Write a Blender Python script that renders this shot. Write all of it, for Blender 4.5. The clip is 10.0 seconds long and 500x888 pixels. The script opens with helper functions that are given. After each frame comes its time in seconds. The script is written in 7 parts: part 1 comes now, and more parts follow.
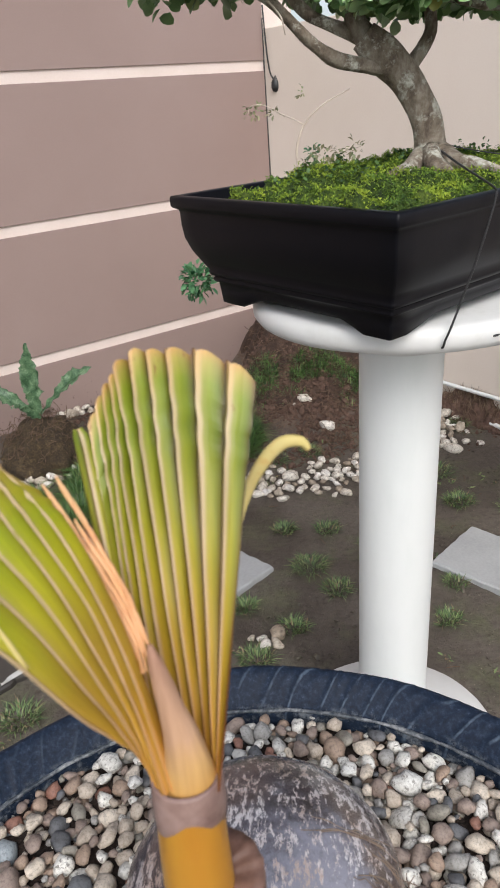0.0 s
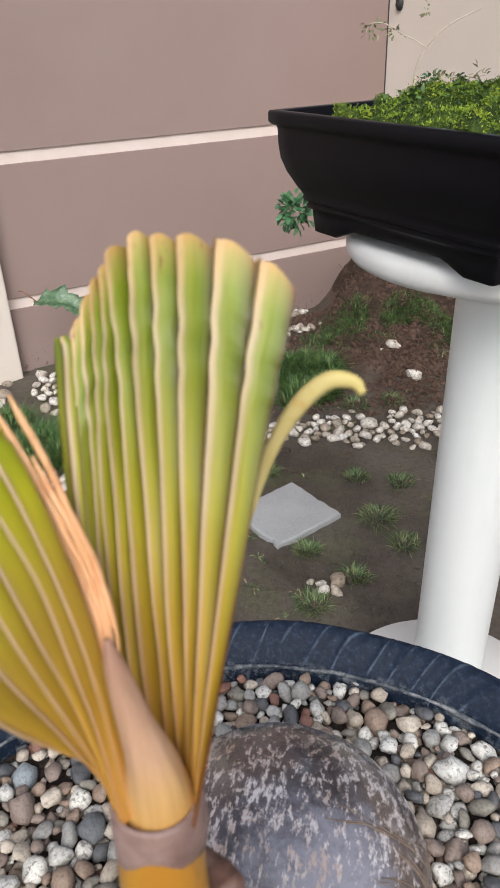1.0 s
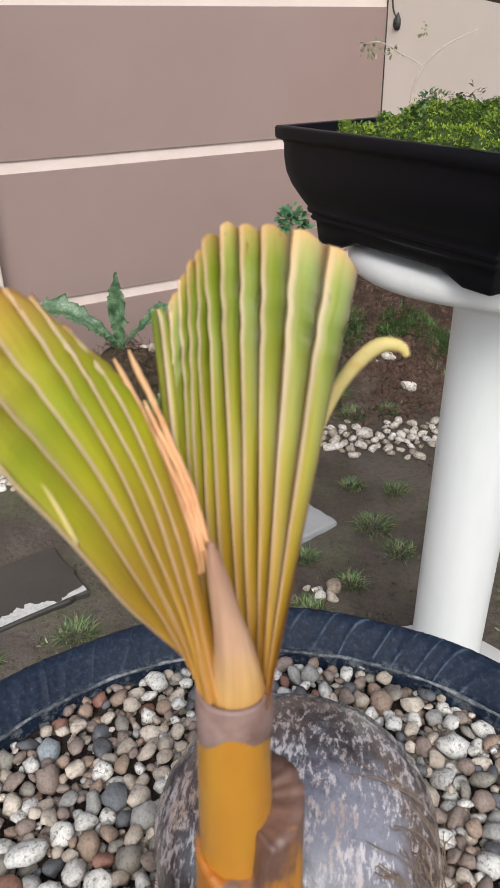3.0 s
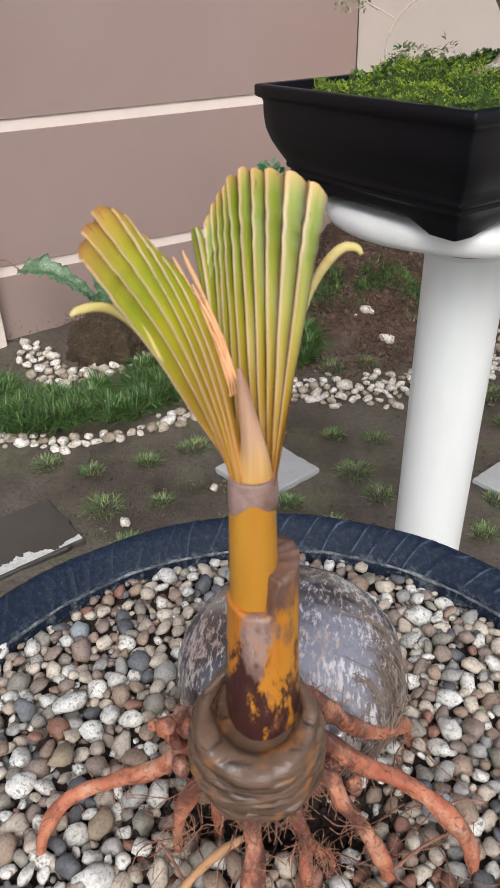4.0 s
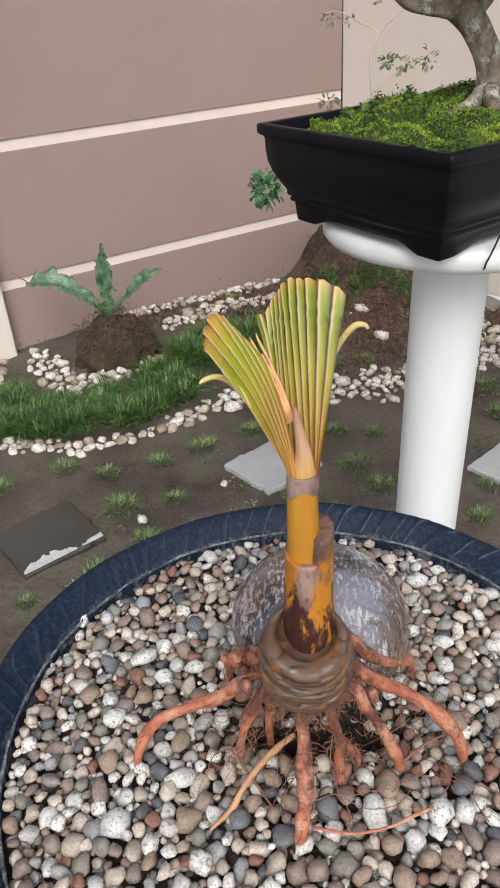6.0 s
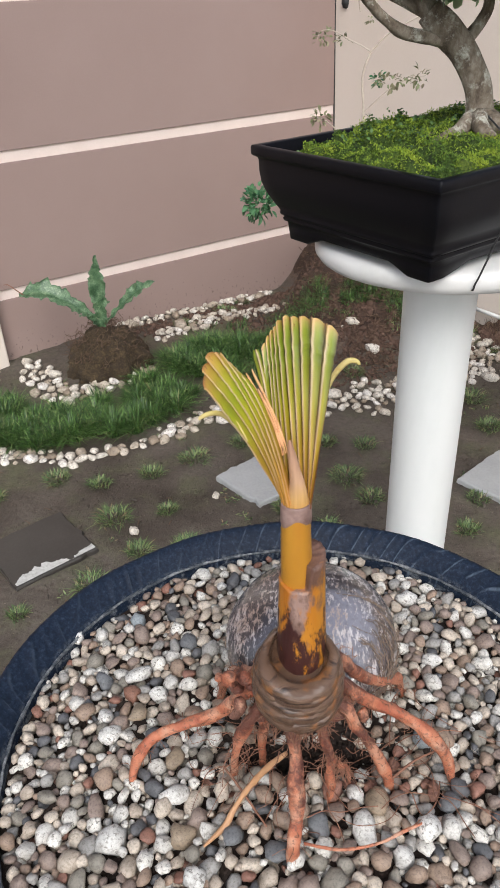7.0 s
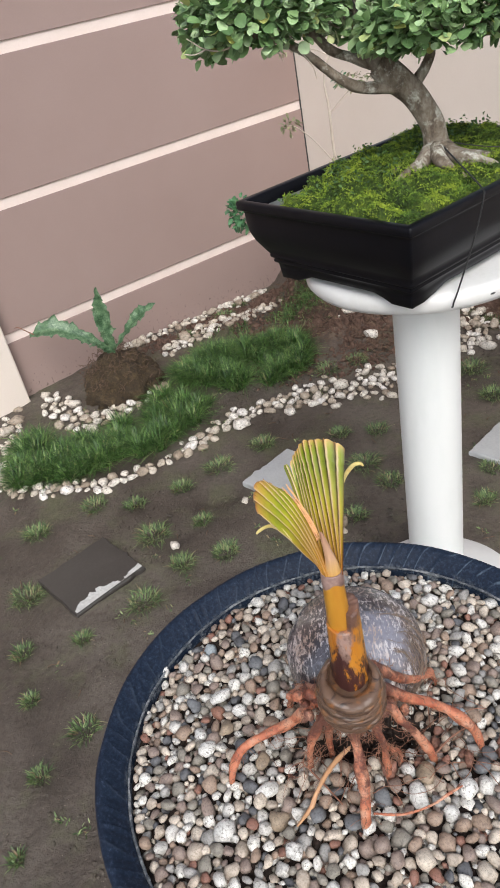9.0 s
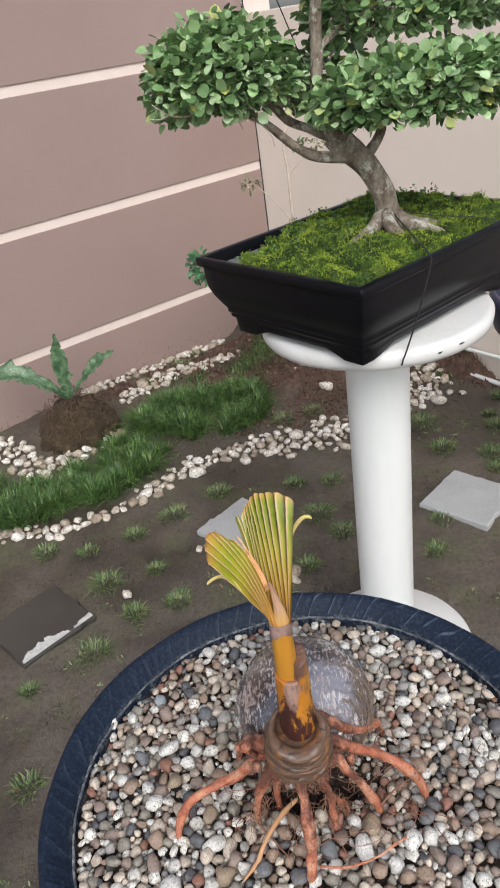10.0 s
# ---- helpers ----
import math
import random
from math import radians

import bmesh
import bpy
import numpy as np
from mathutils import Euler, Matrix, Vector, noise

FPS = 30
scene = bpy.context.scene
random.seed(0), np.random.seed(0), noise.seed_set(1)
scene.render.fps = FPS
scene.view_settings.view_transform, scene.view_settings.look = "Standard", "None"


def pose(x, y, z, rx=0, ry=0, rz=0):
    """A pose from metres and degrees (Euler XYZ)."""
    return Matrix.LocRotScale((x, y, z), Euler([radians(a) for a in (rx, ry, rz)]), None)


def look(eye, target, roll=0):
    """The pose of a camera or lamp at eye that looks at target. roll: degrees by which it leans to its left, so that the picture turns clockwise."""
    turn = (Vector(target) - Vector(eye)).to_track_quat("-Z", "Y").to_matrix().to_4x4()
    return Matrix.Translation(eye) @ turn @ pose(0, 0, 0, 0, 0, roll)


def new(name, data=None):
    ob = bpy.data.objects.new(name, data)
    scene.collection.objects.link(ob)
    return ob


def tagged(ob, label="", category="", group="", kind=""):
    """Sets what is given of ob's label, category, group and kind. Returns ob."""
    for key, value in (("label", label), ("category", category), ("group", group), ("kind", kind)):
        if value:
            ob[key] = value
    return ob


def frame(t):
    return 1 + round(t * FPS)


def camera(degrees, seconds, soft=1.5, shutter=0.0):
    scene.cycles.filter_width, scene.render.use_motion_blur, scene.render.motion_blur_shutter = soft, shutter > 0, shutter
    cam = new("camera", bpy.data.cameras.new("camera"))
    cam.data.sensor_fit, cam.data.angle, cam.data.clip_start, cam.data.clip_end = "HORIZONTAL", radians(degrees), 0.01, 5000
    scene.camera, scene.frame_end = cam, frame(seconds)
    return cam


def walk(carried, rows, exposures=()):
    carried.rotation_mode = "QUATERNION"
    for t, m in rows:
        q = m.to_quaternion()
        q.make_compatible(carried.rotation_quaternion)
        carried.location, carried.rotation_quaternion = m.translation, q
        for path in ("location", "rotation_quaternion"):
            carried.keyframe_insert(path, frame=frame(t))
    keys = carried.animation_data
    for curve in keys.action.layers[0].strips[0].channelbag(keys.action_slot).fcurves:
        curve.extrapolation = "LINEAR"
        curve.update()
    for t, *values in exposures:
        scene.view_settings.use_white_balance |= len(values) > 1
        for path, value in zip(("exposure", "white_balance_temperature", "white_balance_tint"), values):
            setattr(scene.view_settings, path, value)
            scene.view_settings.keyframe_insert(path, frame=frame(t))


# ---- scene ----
cam = camera(38.1, 10.0, soft=1.15, shutter=0.12)
# a small phone lens focused on the middle distance: what is a hand away goes soft
cam.data.dof.use_dof = True
cam.data.dof.focus_distance = 0.75
cam.data.dof.aperture_fstop = 68.0
PATH = [
    (0, (0.0796, 0.0615, 1.0482), (0.0224, 1.8679, 0.1899), -4.47),
    (0.5, (0.0838, 0.0765, 1.0367), (-0.1007, 1.8353, 0.1031), -2.67),
    (1, (0.0858, 0.0957, 1.0309), (-0.1927, 1.8071, 0.0347), -2.08),
    (1.5, (0.0893, 0.1116, 1.0212), (-0.1940, 1.8260, 0.0302), -2.51),
    (2, (0.0839, 0.1043, 1.0188), (-0.2124, 1.8224, 0.0392), -1.95),
    (2.5, (0.0770, 0.0911, 1.0267), (-0.2031, 1.8224, 0.0646), -1.41),
    (2.7, (0.076, 0.085, 1.0303), (-0.192, 1.817, 0.0678), -1.1),
    (3.8, (0.081, 0.007, 1.042), (-0.152, 1.705, 0.011), -1.9),
    (4, (0.079, -0.005, 1.046), (-0.127, 1.679, -0.013), -1.7),
    (4.5, (0.08, -0.043, 1.057), (-0.1, 1.628, -0.027), -4.2),
    (5, (0.073, -0.066, 1.07), (-0.133, 1.611, 0.0), -4.1),
    (5.5, (0.067, -0.088, 1.09), (-0.15, 1.598, 0.036), -4.4),
    (5.7, (0.068, -0.092, 1.099), (-0.145, 1.582, 0.026), -4.2),
    (7, (0.067, -0.101, 1.125), (-0.108, 1.591, 0.073), -3.0),
    (7.5, (0.062, -0.103, 1.123), (-0.131, 1.582, 0.063), -2.8),
    (8, (0.062, -0.094, 1.112), (-0.128, 1.57, 0.02), -2.4),
    (8.5, (0.059, -0.106, 1.163), (-0.178, 1.565, 0.09), -8.7),
    (9, (0.07, -0.163, 1.244), (-0.15, 1.499, 0.153), -12.4),
    (9.5, (0.08, -0.17, 1.242), (-0.046, 1.477, 0.115), -11.8),
    (10, (0.074, -0.175, 1.255), (-0.009, 1.555, 0.256), -8.9),
]
walk(cam, [(t, look(eye, target, roll)) for t, eye, target, roll in PATH], exposures=[(0.0, 0.36, 6400, 10), (8.5, 0.37, 6400, 10), (9.0, 0.44, 6400, 10), (9.5, 0.36, 6400, 10), (10.0, 0.35, 6400, 10)])

# world and sun: bright overcast sky, the stronger light from the right
world = bpy.data.worlds.new("sky")
scene.world = world
world.use_nodes = True
wn, wl = world.node_tree.nodes, world.node_tree.links
wn.clear()
sky = wn.new("ShaderNodeTexSky")
sky.sky_type = "NISHITA"
sky.sun_disc = False
sky.sun_elevation = radians(44)
sky.sun_rotation = radians(170)
sky.dust_density = 3.0
hsv = wn.new("ShaderNodeHueSaturation")
hsv.inputs["Saturation"].default_value = 0.52
bg = wn.new("ShaderNodeBackground")
bg.inputs["Strength"].default_value = 0.15
wo = wn.new("ShaderNodeOutputWorld")
wl.new(sky.outputs[0], hsv.inputs["Color"])
wl.new(hsv.outputs[0], bg.inputs["Color"])
wl.new(bg.outputs[0], wo.inputs["Surface"])
sun = new("sun", bpy.data.lights.new("sun", "SUN"))
sun.data.energy, sun.data.angle, sun.data.color = 1.3, radians(32), (1.0, 0.985, 0.965)
sun.matrix_world = look((0.25, -1.9, 1.75), (0, 0, 0))


# ---- materials ----
def nodes_of(name):
    m = bpy.data.materials.new(name)
    m.use_nodes = True
    nt = m.node_tree
    return m, nt.nodes, nt.links, nt.nodes["Principled BSDF"]


def ramp(nd, stops, interp="LINEAR"):
    r = nd.new("ShaderNodeValToRGB")
    r.color_ramp.interpolation = interp
    while len(r.color_ramp.elements) < len(stops):
        r.color_ramp.elements.new(0.5)
    for el, (p, c) in zip(r.color_ramp.elements, stops):
        el.position, el.color = p, (*c, 1)
    return r


def noise_tex(nd, lk, scale, detail=4, rough=0.55, vec=None, stretch=None):
    n = nd.new("ShaderNodeTexNoise")
    n.inputs["Scale"].default_value, n.inputs["Detail"].default_value, n.inputs["Roughness"].default_value = scale, detail, rough
    if vec is None:
        vec = nd.new("ShaderNodeTexCoord").outputs["Object"]
    if stretch:
        mp = nd.new("ShaderNodeMapping")
        mp.inputs["Scale"].default_value = stretch
        lk.new(vec, mp.inputs["Vector"])
        vec = mp.outputs[0]
    lk.new(vec, n.inputs["Vector"])
    return n


def mixc(nd, lk, fac, a, b, kind="MIX"):
    m = nd.new("ShaderNodeMix")
    m.data_type, m.blend_type = "RGBA", kind
    for sock, v in ((m.inputs[0], fac), (m.inputs[6], a), (m.inputs[7], b)):
        if isinstance(v, (int, float)):
            sock.default_value = v
        elif isinstance(v, tuple):
            sock.default_value = (*v, 1)
        else:
            lk.new(v, sock)
    return m.outputs[2]


def bump(nd, lk, bs, height, strength=0.4, dist=0.003):
    b = nd.new("ShaderNodeBump")
    b.inputs["Strength"].default_value, b.inputs["Distance"].default_value = strength, dist
    lk.new(height, b.inputs["Height"])
    lk.new(b.outputs[0], bs.inputs["Normal"])


def surface(name, stops, big=3.0, fine=60.0, rough=0.7, relief=0.3, dist=0.002, mottled=0.35, stretch=None, metal=0.0, spec=0.5):
    """A surface whose colour varies at two scales, with fine relief."""
    m, nd, lk, bs = nodes_of(name)
    a = noise_tex(nd, lk, big, 5, 0.6, stretch=stretch)
    b = noise_tex(nd, lk, fine, 3, 0.6, stretch=stretch)
    r = ramp(nd, stops)
    add = nd.new("ShaderNodeMix")
    add.inputs[0].default_value = mottled
    lk.new(a.outputs[0], add.inputs[2])
    lk.new(b.outputs[0], add.inputs[3])
    lk.new(add.outputs[0], r.inputs[0])
    lk.new(r.outputs[0], bs.inputs["Base Color"])
    bs.inputs["Roughness"].default_value, bs.inputs["Metallic"].default_value = rough, metal
    bs.inputs["Specular IOR Level"].default_value = spec
    bump(nd, lk, bs, b.outputs[0], relief, dist)
    return m


def varied(name, stops, island=False, speck=None, rough=0.6, scale=160.0, relief=0.25, dist=0.001):
    """Pieces that differ one from another by a random colour of the ramp, each with its own specks."""
    m, nd, lk, bs = nodes_of(name)
    if island:
        rnd = nd.new("ShaderNodeNewGeometry").outputs["Random Per Island"]
    else:
        rnd = nd.new("ShaderNodeObjectInfo").outputs["Random"]
    r = ramp(nd, stops, "CONSTANT" if len(stops) > 4 else "LINEAR")
    lk.new(rnd, r.inputs[0])
    pos = nd.new("ShaderNodeNewGeometry").outputs["Position"]
    n = noise_tex(nd, lk, scale, 4, 0.65, vec=pos)
    col = r.outputs[0]
    grain = ramp(nd, [(0.33, (0.3, 0.28, 0.26)), (0.48, (0.8, 0.79, 0.77)), (0.66, (1.2, 1.19, 1.17))])
    lk.new(n.outputs[0], grain.inputs[0])
    col = mixc(nd, lk, 0.75, col, grain.outputs[0], "MULTIPLY")
    if speck:
        s = noise_tex(nd, lk, scale * 1.9, 3, 0.7, vec=pos)
        sr = ramp(nd, [(0.58, (0, 0, 0)), (0.62, (0.9, 0.9, 0.9))])
        lk.new(s.outputs[0], sr.inputs[0])
        col = mixc(nd, lk, sr.outputs[0], col, speck)
    lk.new(col, bs.inputs["Base Color"])
    bs.inputs["Roughness"].default_value = rough
    bump(nd, lk, bs, n.outputs[0], relief, dist)
    return m


def leafy(name, stops, rough=0.5, island=True, trans=0.15):
    m, nd, lk, bs = nodes_of(name)
    geo = nd.new("ShaderNodeNewGeometry")
    r = ramp(nd, stops)
    lk.new(geo.outputs["Random Per Island"], r.inputs[0])
    n = noise_tex(nd, lk, 45, 3, 0.6, vec=geo.outputs["Position"])
    g = ramp(nd, [(0.3, (0.6, 0.62, 0.55)), (0.65, (1.05, 1.05, 1.0))])
    lk.new(n.outputs[0], g.inputs[0])
    lk.new(mixc(nd, lk, 0.7, r.outputs[0], g.outputs[0], "MULTIPLY"), bs.inputs["Base Color"])
    bs.inputs["Roughness"].default_value = rough
    bs.inputs["Subsurface Weight"].default_value = trans
    bs.inputs["Subsurface Radius"].default_value = (0.004, 0.006, 0.002)
    return m


def muddy_soil():
    """Damp trodden soil: smooth grey-brown mud, darker wet hollows, crumbs and small pale grit."""
    m, nd, lk, bs = nodes_of("damp_trodden_soil")
    a = noise_tex(nd, lk, 3.2, 5, 0.6)
    r = ramp(nd, [(0.34, (0.04, 0.031, 0.024)), (0.48, (0.08, 0.065, 0.052)), (0.58, (0.108, 0.091, 0.074)), (0.72, (0.136, 0.116, 0.096))])
    lk.new(a.outputs[0], r.inputs[0])
    b = noise_tex(nd, lk, 75, 5, 0.7)
    g = ramp(nd, [(0.34, (0.55, 0.5, 0.46)), (0.5, (0.95, 0.94, 0.93)), (0.68, (1.2, 1.18, 1.15))])
    lk.new(b.outputs[0], g.inputs[0])
    col = mixc(nd, lk, 0.8, r.outputs[0], g.outputs[0], "MULTIPLY")
    c = noise_tex(nd, lk, 260, 2, 0.5)
    k = ramp(nd, [(0.7, (0, 0, 0)), (0.76, (1, 1, 1))])
    lk.new(c.outputs[0], k.inputs[0])
    sep = nd.new("ShaderNodeSeparateXYZ")
    lk.new(nd.new("ShaderNodeTexCoord").outputs["Object"], sep.inputs[0])
    hp = nd.new("ShaderNodeMapRange")
    hp.inputs["From Min"].default_value, hp.inputs["From Max"].default_value = 0.03, 0.1
    lk.new(sep.outputs[2], hp.inputs["Value"])
    d = noise_tex(nd, lk, 22, 5, 0.7)
    heap = ramp(nd, [(0.36, (0.03, 0.016, 0.011)), (0.5, (0.09, 0.05, 0.035)), (0.66, (0.18, 0.11, 0.08))])
    lk.new(d.outputs[0], heap.inputs[0])
    col = mixc(nd, lk, hp.outputs[0], col, mixc(nd, lk, 0.7, heap.outputs[0], g.outputs[0], "MULTIPLY"))
    film = noise_tex(nd, lk, 5.5, 6, 0.68)
    fr = ramp(nd, [(0.5, (0, 0, 0)), (0.66, (0.75, 0.75, 0.75))])
    lk.new(film.outputs[0], fr.inputs[0])
    low = nd.new("ShaderNodeMath")
    low.operation, low.inputs[0].default_value = "SUBTRACT", 1.0
    lk.new(hp.outputs[0], low.inputs[1])
    col = mixc(nd, lk, mixc(nd, lk, 1.0, fr.outputs[0], low.outputs[0], "MULTIPLY"), col, mixc(nd, lk, 0.8, (0.1, 0.105, 0.055), g.outputs[0], "MULTIPLY"))
    lk.new(mixc(nd, lk, k.outputs[0], col, (0.3, 0.25, 0.2)), bs.inputs["Base Color"])
    rr = ramp(nd, [(0.35, (0.38, 0.38, 0.38)), (0.6, (0.75, 0.75, 0.75))])
    lk.new(a.outputs[0], rr.inputs[0])
    lk.new(rr.outputs[0], bs.inputs["Roughness"])
    bump(nd, lk, bs, b.outputs[0], 0.85, 0.007)
    return m


def lichen_bark():
    """Grey-brown bark with cracks and pale lichen patches."""
    m, nd, lk, bs = nodes_of("lichen_bark")
    a = noise_tex(nd, lk, 60, 6, 0.7, stretch=(1, 1, 0.6))
    r = ramp(nd, [(0.32, (0.07, 0.05, 0.035)), (0.47, (0.17, 0.135, 0.1)), (0.6, (0.27, 0.235, 0.185)), (0.72, (0.36, 0.33, 0.28))])
    lk.new(a.outputs[0], r.inputs[0])
    b = noise_tex(nd, lk, 38, 5, 0.7)
    k = ramp(nd, [(0.52, (0, 0, 0)), (0.61, (1, 1, 1))])
    lk.new(b.outputs[0], k.inputs[0])
    c = noise_tex(nd, lk, 250, 3, 0.6)
    pale = ramp(nd, [(0.35, (0.33, 0.32, 0.26)), (0.65, (0.58, 0.57, 0.5))])
    lk.new(c.outputs[0], pale.inputs[0])
    lk.new(mixc(nd, lk, k.outputs[0], r.outputs[0], pale.outputs[0]), bs.inputs["Base Color"])
    bs.inputs["Roughness"].default_value = 0.85
    bump(nd, lk, bs, a.outputs[0], 0.9, 0.005)
    return m


M = {}
def splashed_wall():
    """Matt pink-brown paint, a little blotched, with specks of splashed mud low on the wall."""
    m = surface("pink_brown_paint", [(0.3, (0.268, 0.192, 0.17)), (0.5, (0.29, 0.21, 0.187)), (0.7, (0.309, 0.228, 0.205))], 1.6, 220, 0.85, 0.12, 0.001, 0.25)
    nd, lk = m.node_tree.nodes, m.node_tree.links
    bs = nd["Principled BSDF"]
    base = bs.inputs["Base Color"].links[0].from_socket
    tc = nd.new("ShaderNodeTexCoord").outputs["Object"]
    sep = nd.new("ShaderNodeSeparateXYZ")
    lk.new(tc, sep.inputs[0])
    hr = nd.new("ShaderNodeMapRange")
    hr.inputs["From Min"].default_value, hr.inputs["From Max"].default_value = 0.02, 0.3
    hr.inputs["To Min"].default_value, hr.inputs["To Max"].default_value = 0.06, -0.12
    lk.new(sep.outputs[2], hr.inputs["Value"])
    sp = noise_tex(nd, lk, 75, 4, 0.7, vec=tc, stretch=(1, 1, 0.7))
    ad = nd.new("ShaderNodeMath")
    lk.new(sp.outputs[0], ad.inputs[0])
    lk.new(hr.outputs[0], ad.inputs[1])
    k = ramp(nd, [(0.63, (0, 0, 0)), (0.68, (0.75, 0.75, 0.75))])
    lk.new(ad.outputs[0], k.inputs[0])
    lk.new(mixc(nd, lk, k.outputs[0], base, (0.12, 0.085, 0.065)), bs.inputs["Base Color"])
    return m


M["wall"] = splashed_wall()
# paler than the panels: sky light caught in the grooves, put into colour
M["strip"] = surface("skylit_groove_tone", [(0.3, (0.66, 0.55, 0.49)), (0.7, (0.75, 0.65, 0.6))], 5, 150, 0.8, 0.15, 0.001)
M["cream"] = surface("cream_paint", [(0.3, (0.64, 0.565, 0.49)), (0.5, (0.685, 0.61, 0.54)), (0.72, (0.715, 0.645, 0.58))], 1.3, 180, 0.85, 0.12, 0.001, 0.25)
M["white"] = surface("white_painted_cement", [(0.25, (0.6, 0.6, 0.57)), (0.45, (0.68, 0.68, 0.66)), (0.7, (0.72, 0.72, 0.71))], 9, 90, 0.45, 0.12, 0.001, 0.3)
M["pvc"] = surface("white_plastic_pipe", [(0.25, (0.66, 0.69, 0.67)), (0.5, (0.74, 0.76, 0.745)), (0.75, (0.78, 0.79, 0.78))], 7, 60, 0.38, 0.05, 0.0006, 0.2, (1, 1, 0.25))
M["soil"] = muddy_soil()
M["mound"] = surface("crumbly_root_soil", [(0.3, (0.014, 0.007, 0.0045)), (0.5, (0.046, 0.025, 0.016)), (0.7, (0.115, 0.07, 0.044))], 26, 150, 0.9, 0.9, 0.008, 0.5)
M["rootball"] = surface("dark_rooty_soil", [(0.3, (0.014, 0.009, 0.004)), (0.5, (0.055, 0.036, 0.018)), (0.68, (0.15, 0.105, 0.05))], 34, 190, 0.9, 1.0, 0.012, 0.5)
M["black"] = surface("black_plastic", [(0.3, (0.0022, 0.0022, 0.0036)), (0.7, (0.005, 0.005, 0.0078))], 6, 220, 0.4, 0.1, 0.0006, 0.3, spec=0.2)
M["lip"] = surface("worn_pale_rubber", [(0.4, (0.02, 0.028, 0.042)), (0.5, (0.09, 0.1, 0.11)), (0.64, (0.32, 0.33, 0.34))], 45, 260, 0.7, 0.5, 0.001, 0.5)
M["navy"] = surface("navy_glaze", [(0.3, (0.006, 0.01, 0.04)), (0.7, (0.012, 0.02, 0.07))], 8, 120, 0.3, 0.1, 0.001)
M["slate"] = surface("grey_paving_stone", [(0.3, (0.29, 0.3, 0.3)), (0.5, (0.36, 0.37, 0.37)), (0.72, (0.42, 0.43, 0.43))], 9, 140, 0.6, 0.25, 0.0015)
M["slate_dark"] = surface("wet_dark_paving_stone", [(0.3, (0.032, 0.028, 0.025)), (0.6, (0.05, 0.045, 0.04)), (0.75, (0.075, 0.07, 0.065))], 7, 140, 0.4, 0.25, 0.0015)
M["slate_edge"] = surface("chipped_pale_stone", [(0.35, (0.4, 0.4, 0.38)), (0.65, (0.62, 0.62, 0.6))], 40, 160, 0.7, 0.5, 0.003)
M["pot_soil"] = surface("smooth_grey_soil", [(0.3, (0.11, 0.118, 0.12)), (0.7, (0.19, 0.2, 0.2))], 20, 200, 0.8, 0.3, 0.001)
M["bark"] = lichen_bark()
M["twig"] = surface("pale_dry_twig", [(0.3, (0.4, 0.33, 0.26)), (0.7, (0.62, 0.55, 0.46))], 40, 200, 0.8, 0.3, 0.001)
M["wire"] = surface("black_wire", [(0.3, (0.012, 0.012, 0.013)), (0.7, (0.03, 0.03, 0.03))], 30, 200, 0.5, 0.1, 0.0005)
M["crown"] = leafy("bonsai_leaf", [(0.0, (0.08, 0.16, 0.06)), (0.35, (0.19, 0.32, 0.13)), (0.72, (0.31, 0.46, 0.22)), (0.93, (0.42, 0.56, 0.33)), (1.0, (0.46, 0.48, 0.13))], 0.42)
M["mossbase"] = surface("moss_bed", [(0.36, (0.012, 0.026, 0.004)), (0.5, (0.045, 0.085, 0.008)), (0.66, (0.14, 0.19, 0.015))], 30, 300, 0.95, 1.0, 0.008, 0.45)
M["weed"] = leafy("small_weed_leaf", [(0.0, (0.035, 0.09, 0.022)), (1.0, (0.1, 0.19, 0.05))], 0.6)
M["grass"] = leafy("grass_blade", [(0.0, (0.01, 0.035, 0.009)), (0.45, (0.045, 0.12, 0.026)), (0.8, (0.13, 0.25, 0.06)), (0.96, (0.24, 0.36, 0.12)), (1.0, (0.3, 0.25, 0.13))], 0.45, trans=0.0)
M["dry_blade"] = leafy("dry_grass_blade", [(0.0, (0.08, 0.045, 0.03)), (0.5, (0.2, 0.13, 0.085)), (1.0, (0.36, 0.27, 0.18))], 0.7, trans=0.0)
M["tuft"] = leafy("tuft_blade", [(0.0, (0.04, 0.07, 0.03)), (0.3, (0.1, 0.165, 0.065)), (0.6, (0.18, 0.26, 0.1)), (0.8, (0.27, 0.33, 0.15)), (0.88, (0.3, 0.23, 0.14)), (1.0, (0.24, 0.16, 0.1))], 0.5, trans=0.0)
M["big_leaf"] = surface("grey_green_leaf", [(0.36, (0.016, 0.045, 0.02)), (0.46, (0.05, 0.11, 0.05)), (0.56, (0.12, 0.2, 0.105)), (0.68, (0.27, 0.35, 0.22))], 45, 260, 0.45, 0.3, 0.001, 0.4)
M["leafshrub"] = leafy("shrub_leaf", [(0.0, (0.03, 0.12, 0.05)), (1.0, (0.1, 0.24, 0.11))], 0.5)
M["drysprig"] = leafy("dry_sprig_leaf", [(0.0, (0.3, 0.27, 0.17)), (0.6, (0.2, 0.24, 0.12)), (1.0, (0.4, 0.35, 0.25))], 0.7)
STONES = [(0.0, (0.71, 0.69, 0.64)), (0.13, (0.26, 0.2, 0.17)), (0.26, (0.46, 0.39, 0.32)), (0.4, (0.33, 0.32, 0.305)), (0.5, (0.31, 0.225, 0.17)), (0.6, (0.58, 0.505, 0.42)),
          (0.71, (0.11, 0.112, 0.12)), (0.77, (0.25, 0.23, 0.195)), (0.86, (0.61, 0.595, 0.56)), (0.955, (0.26, 0.13, 0.095))]


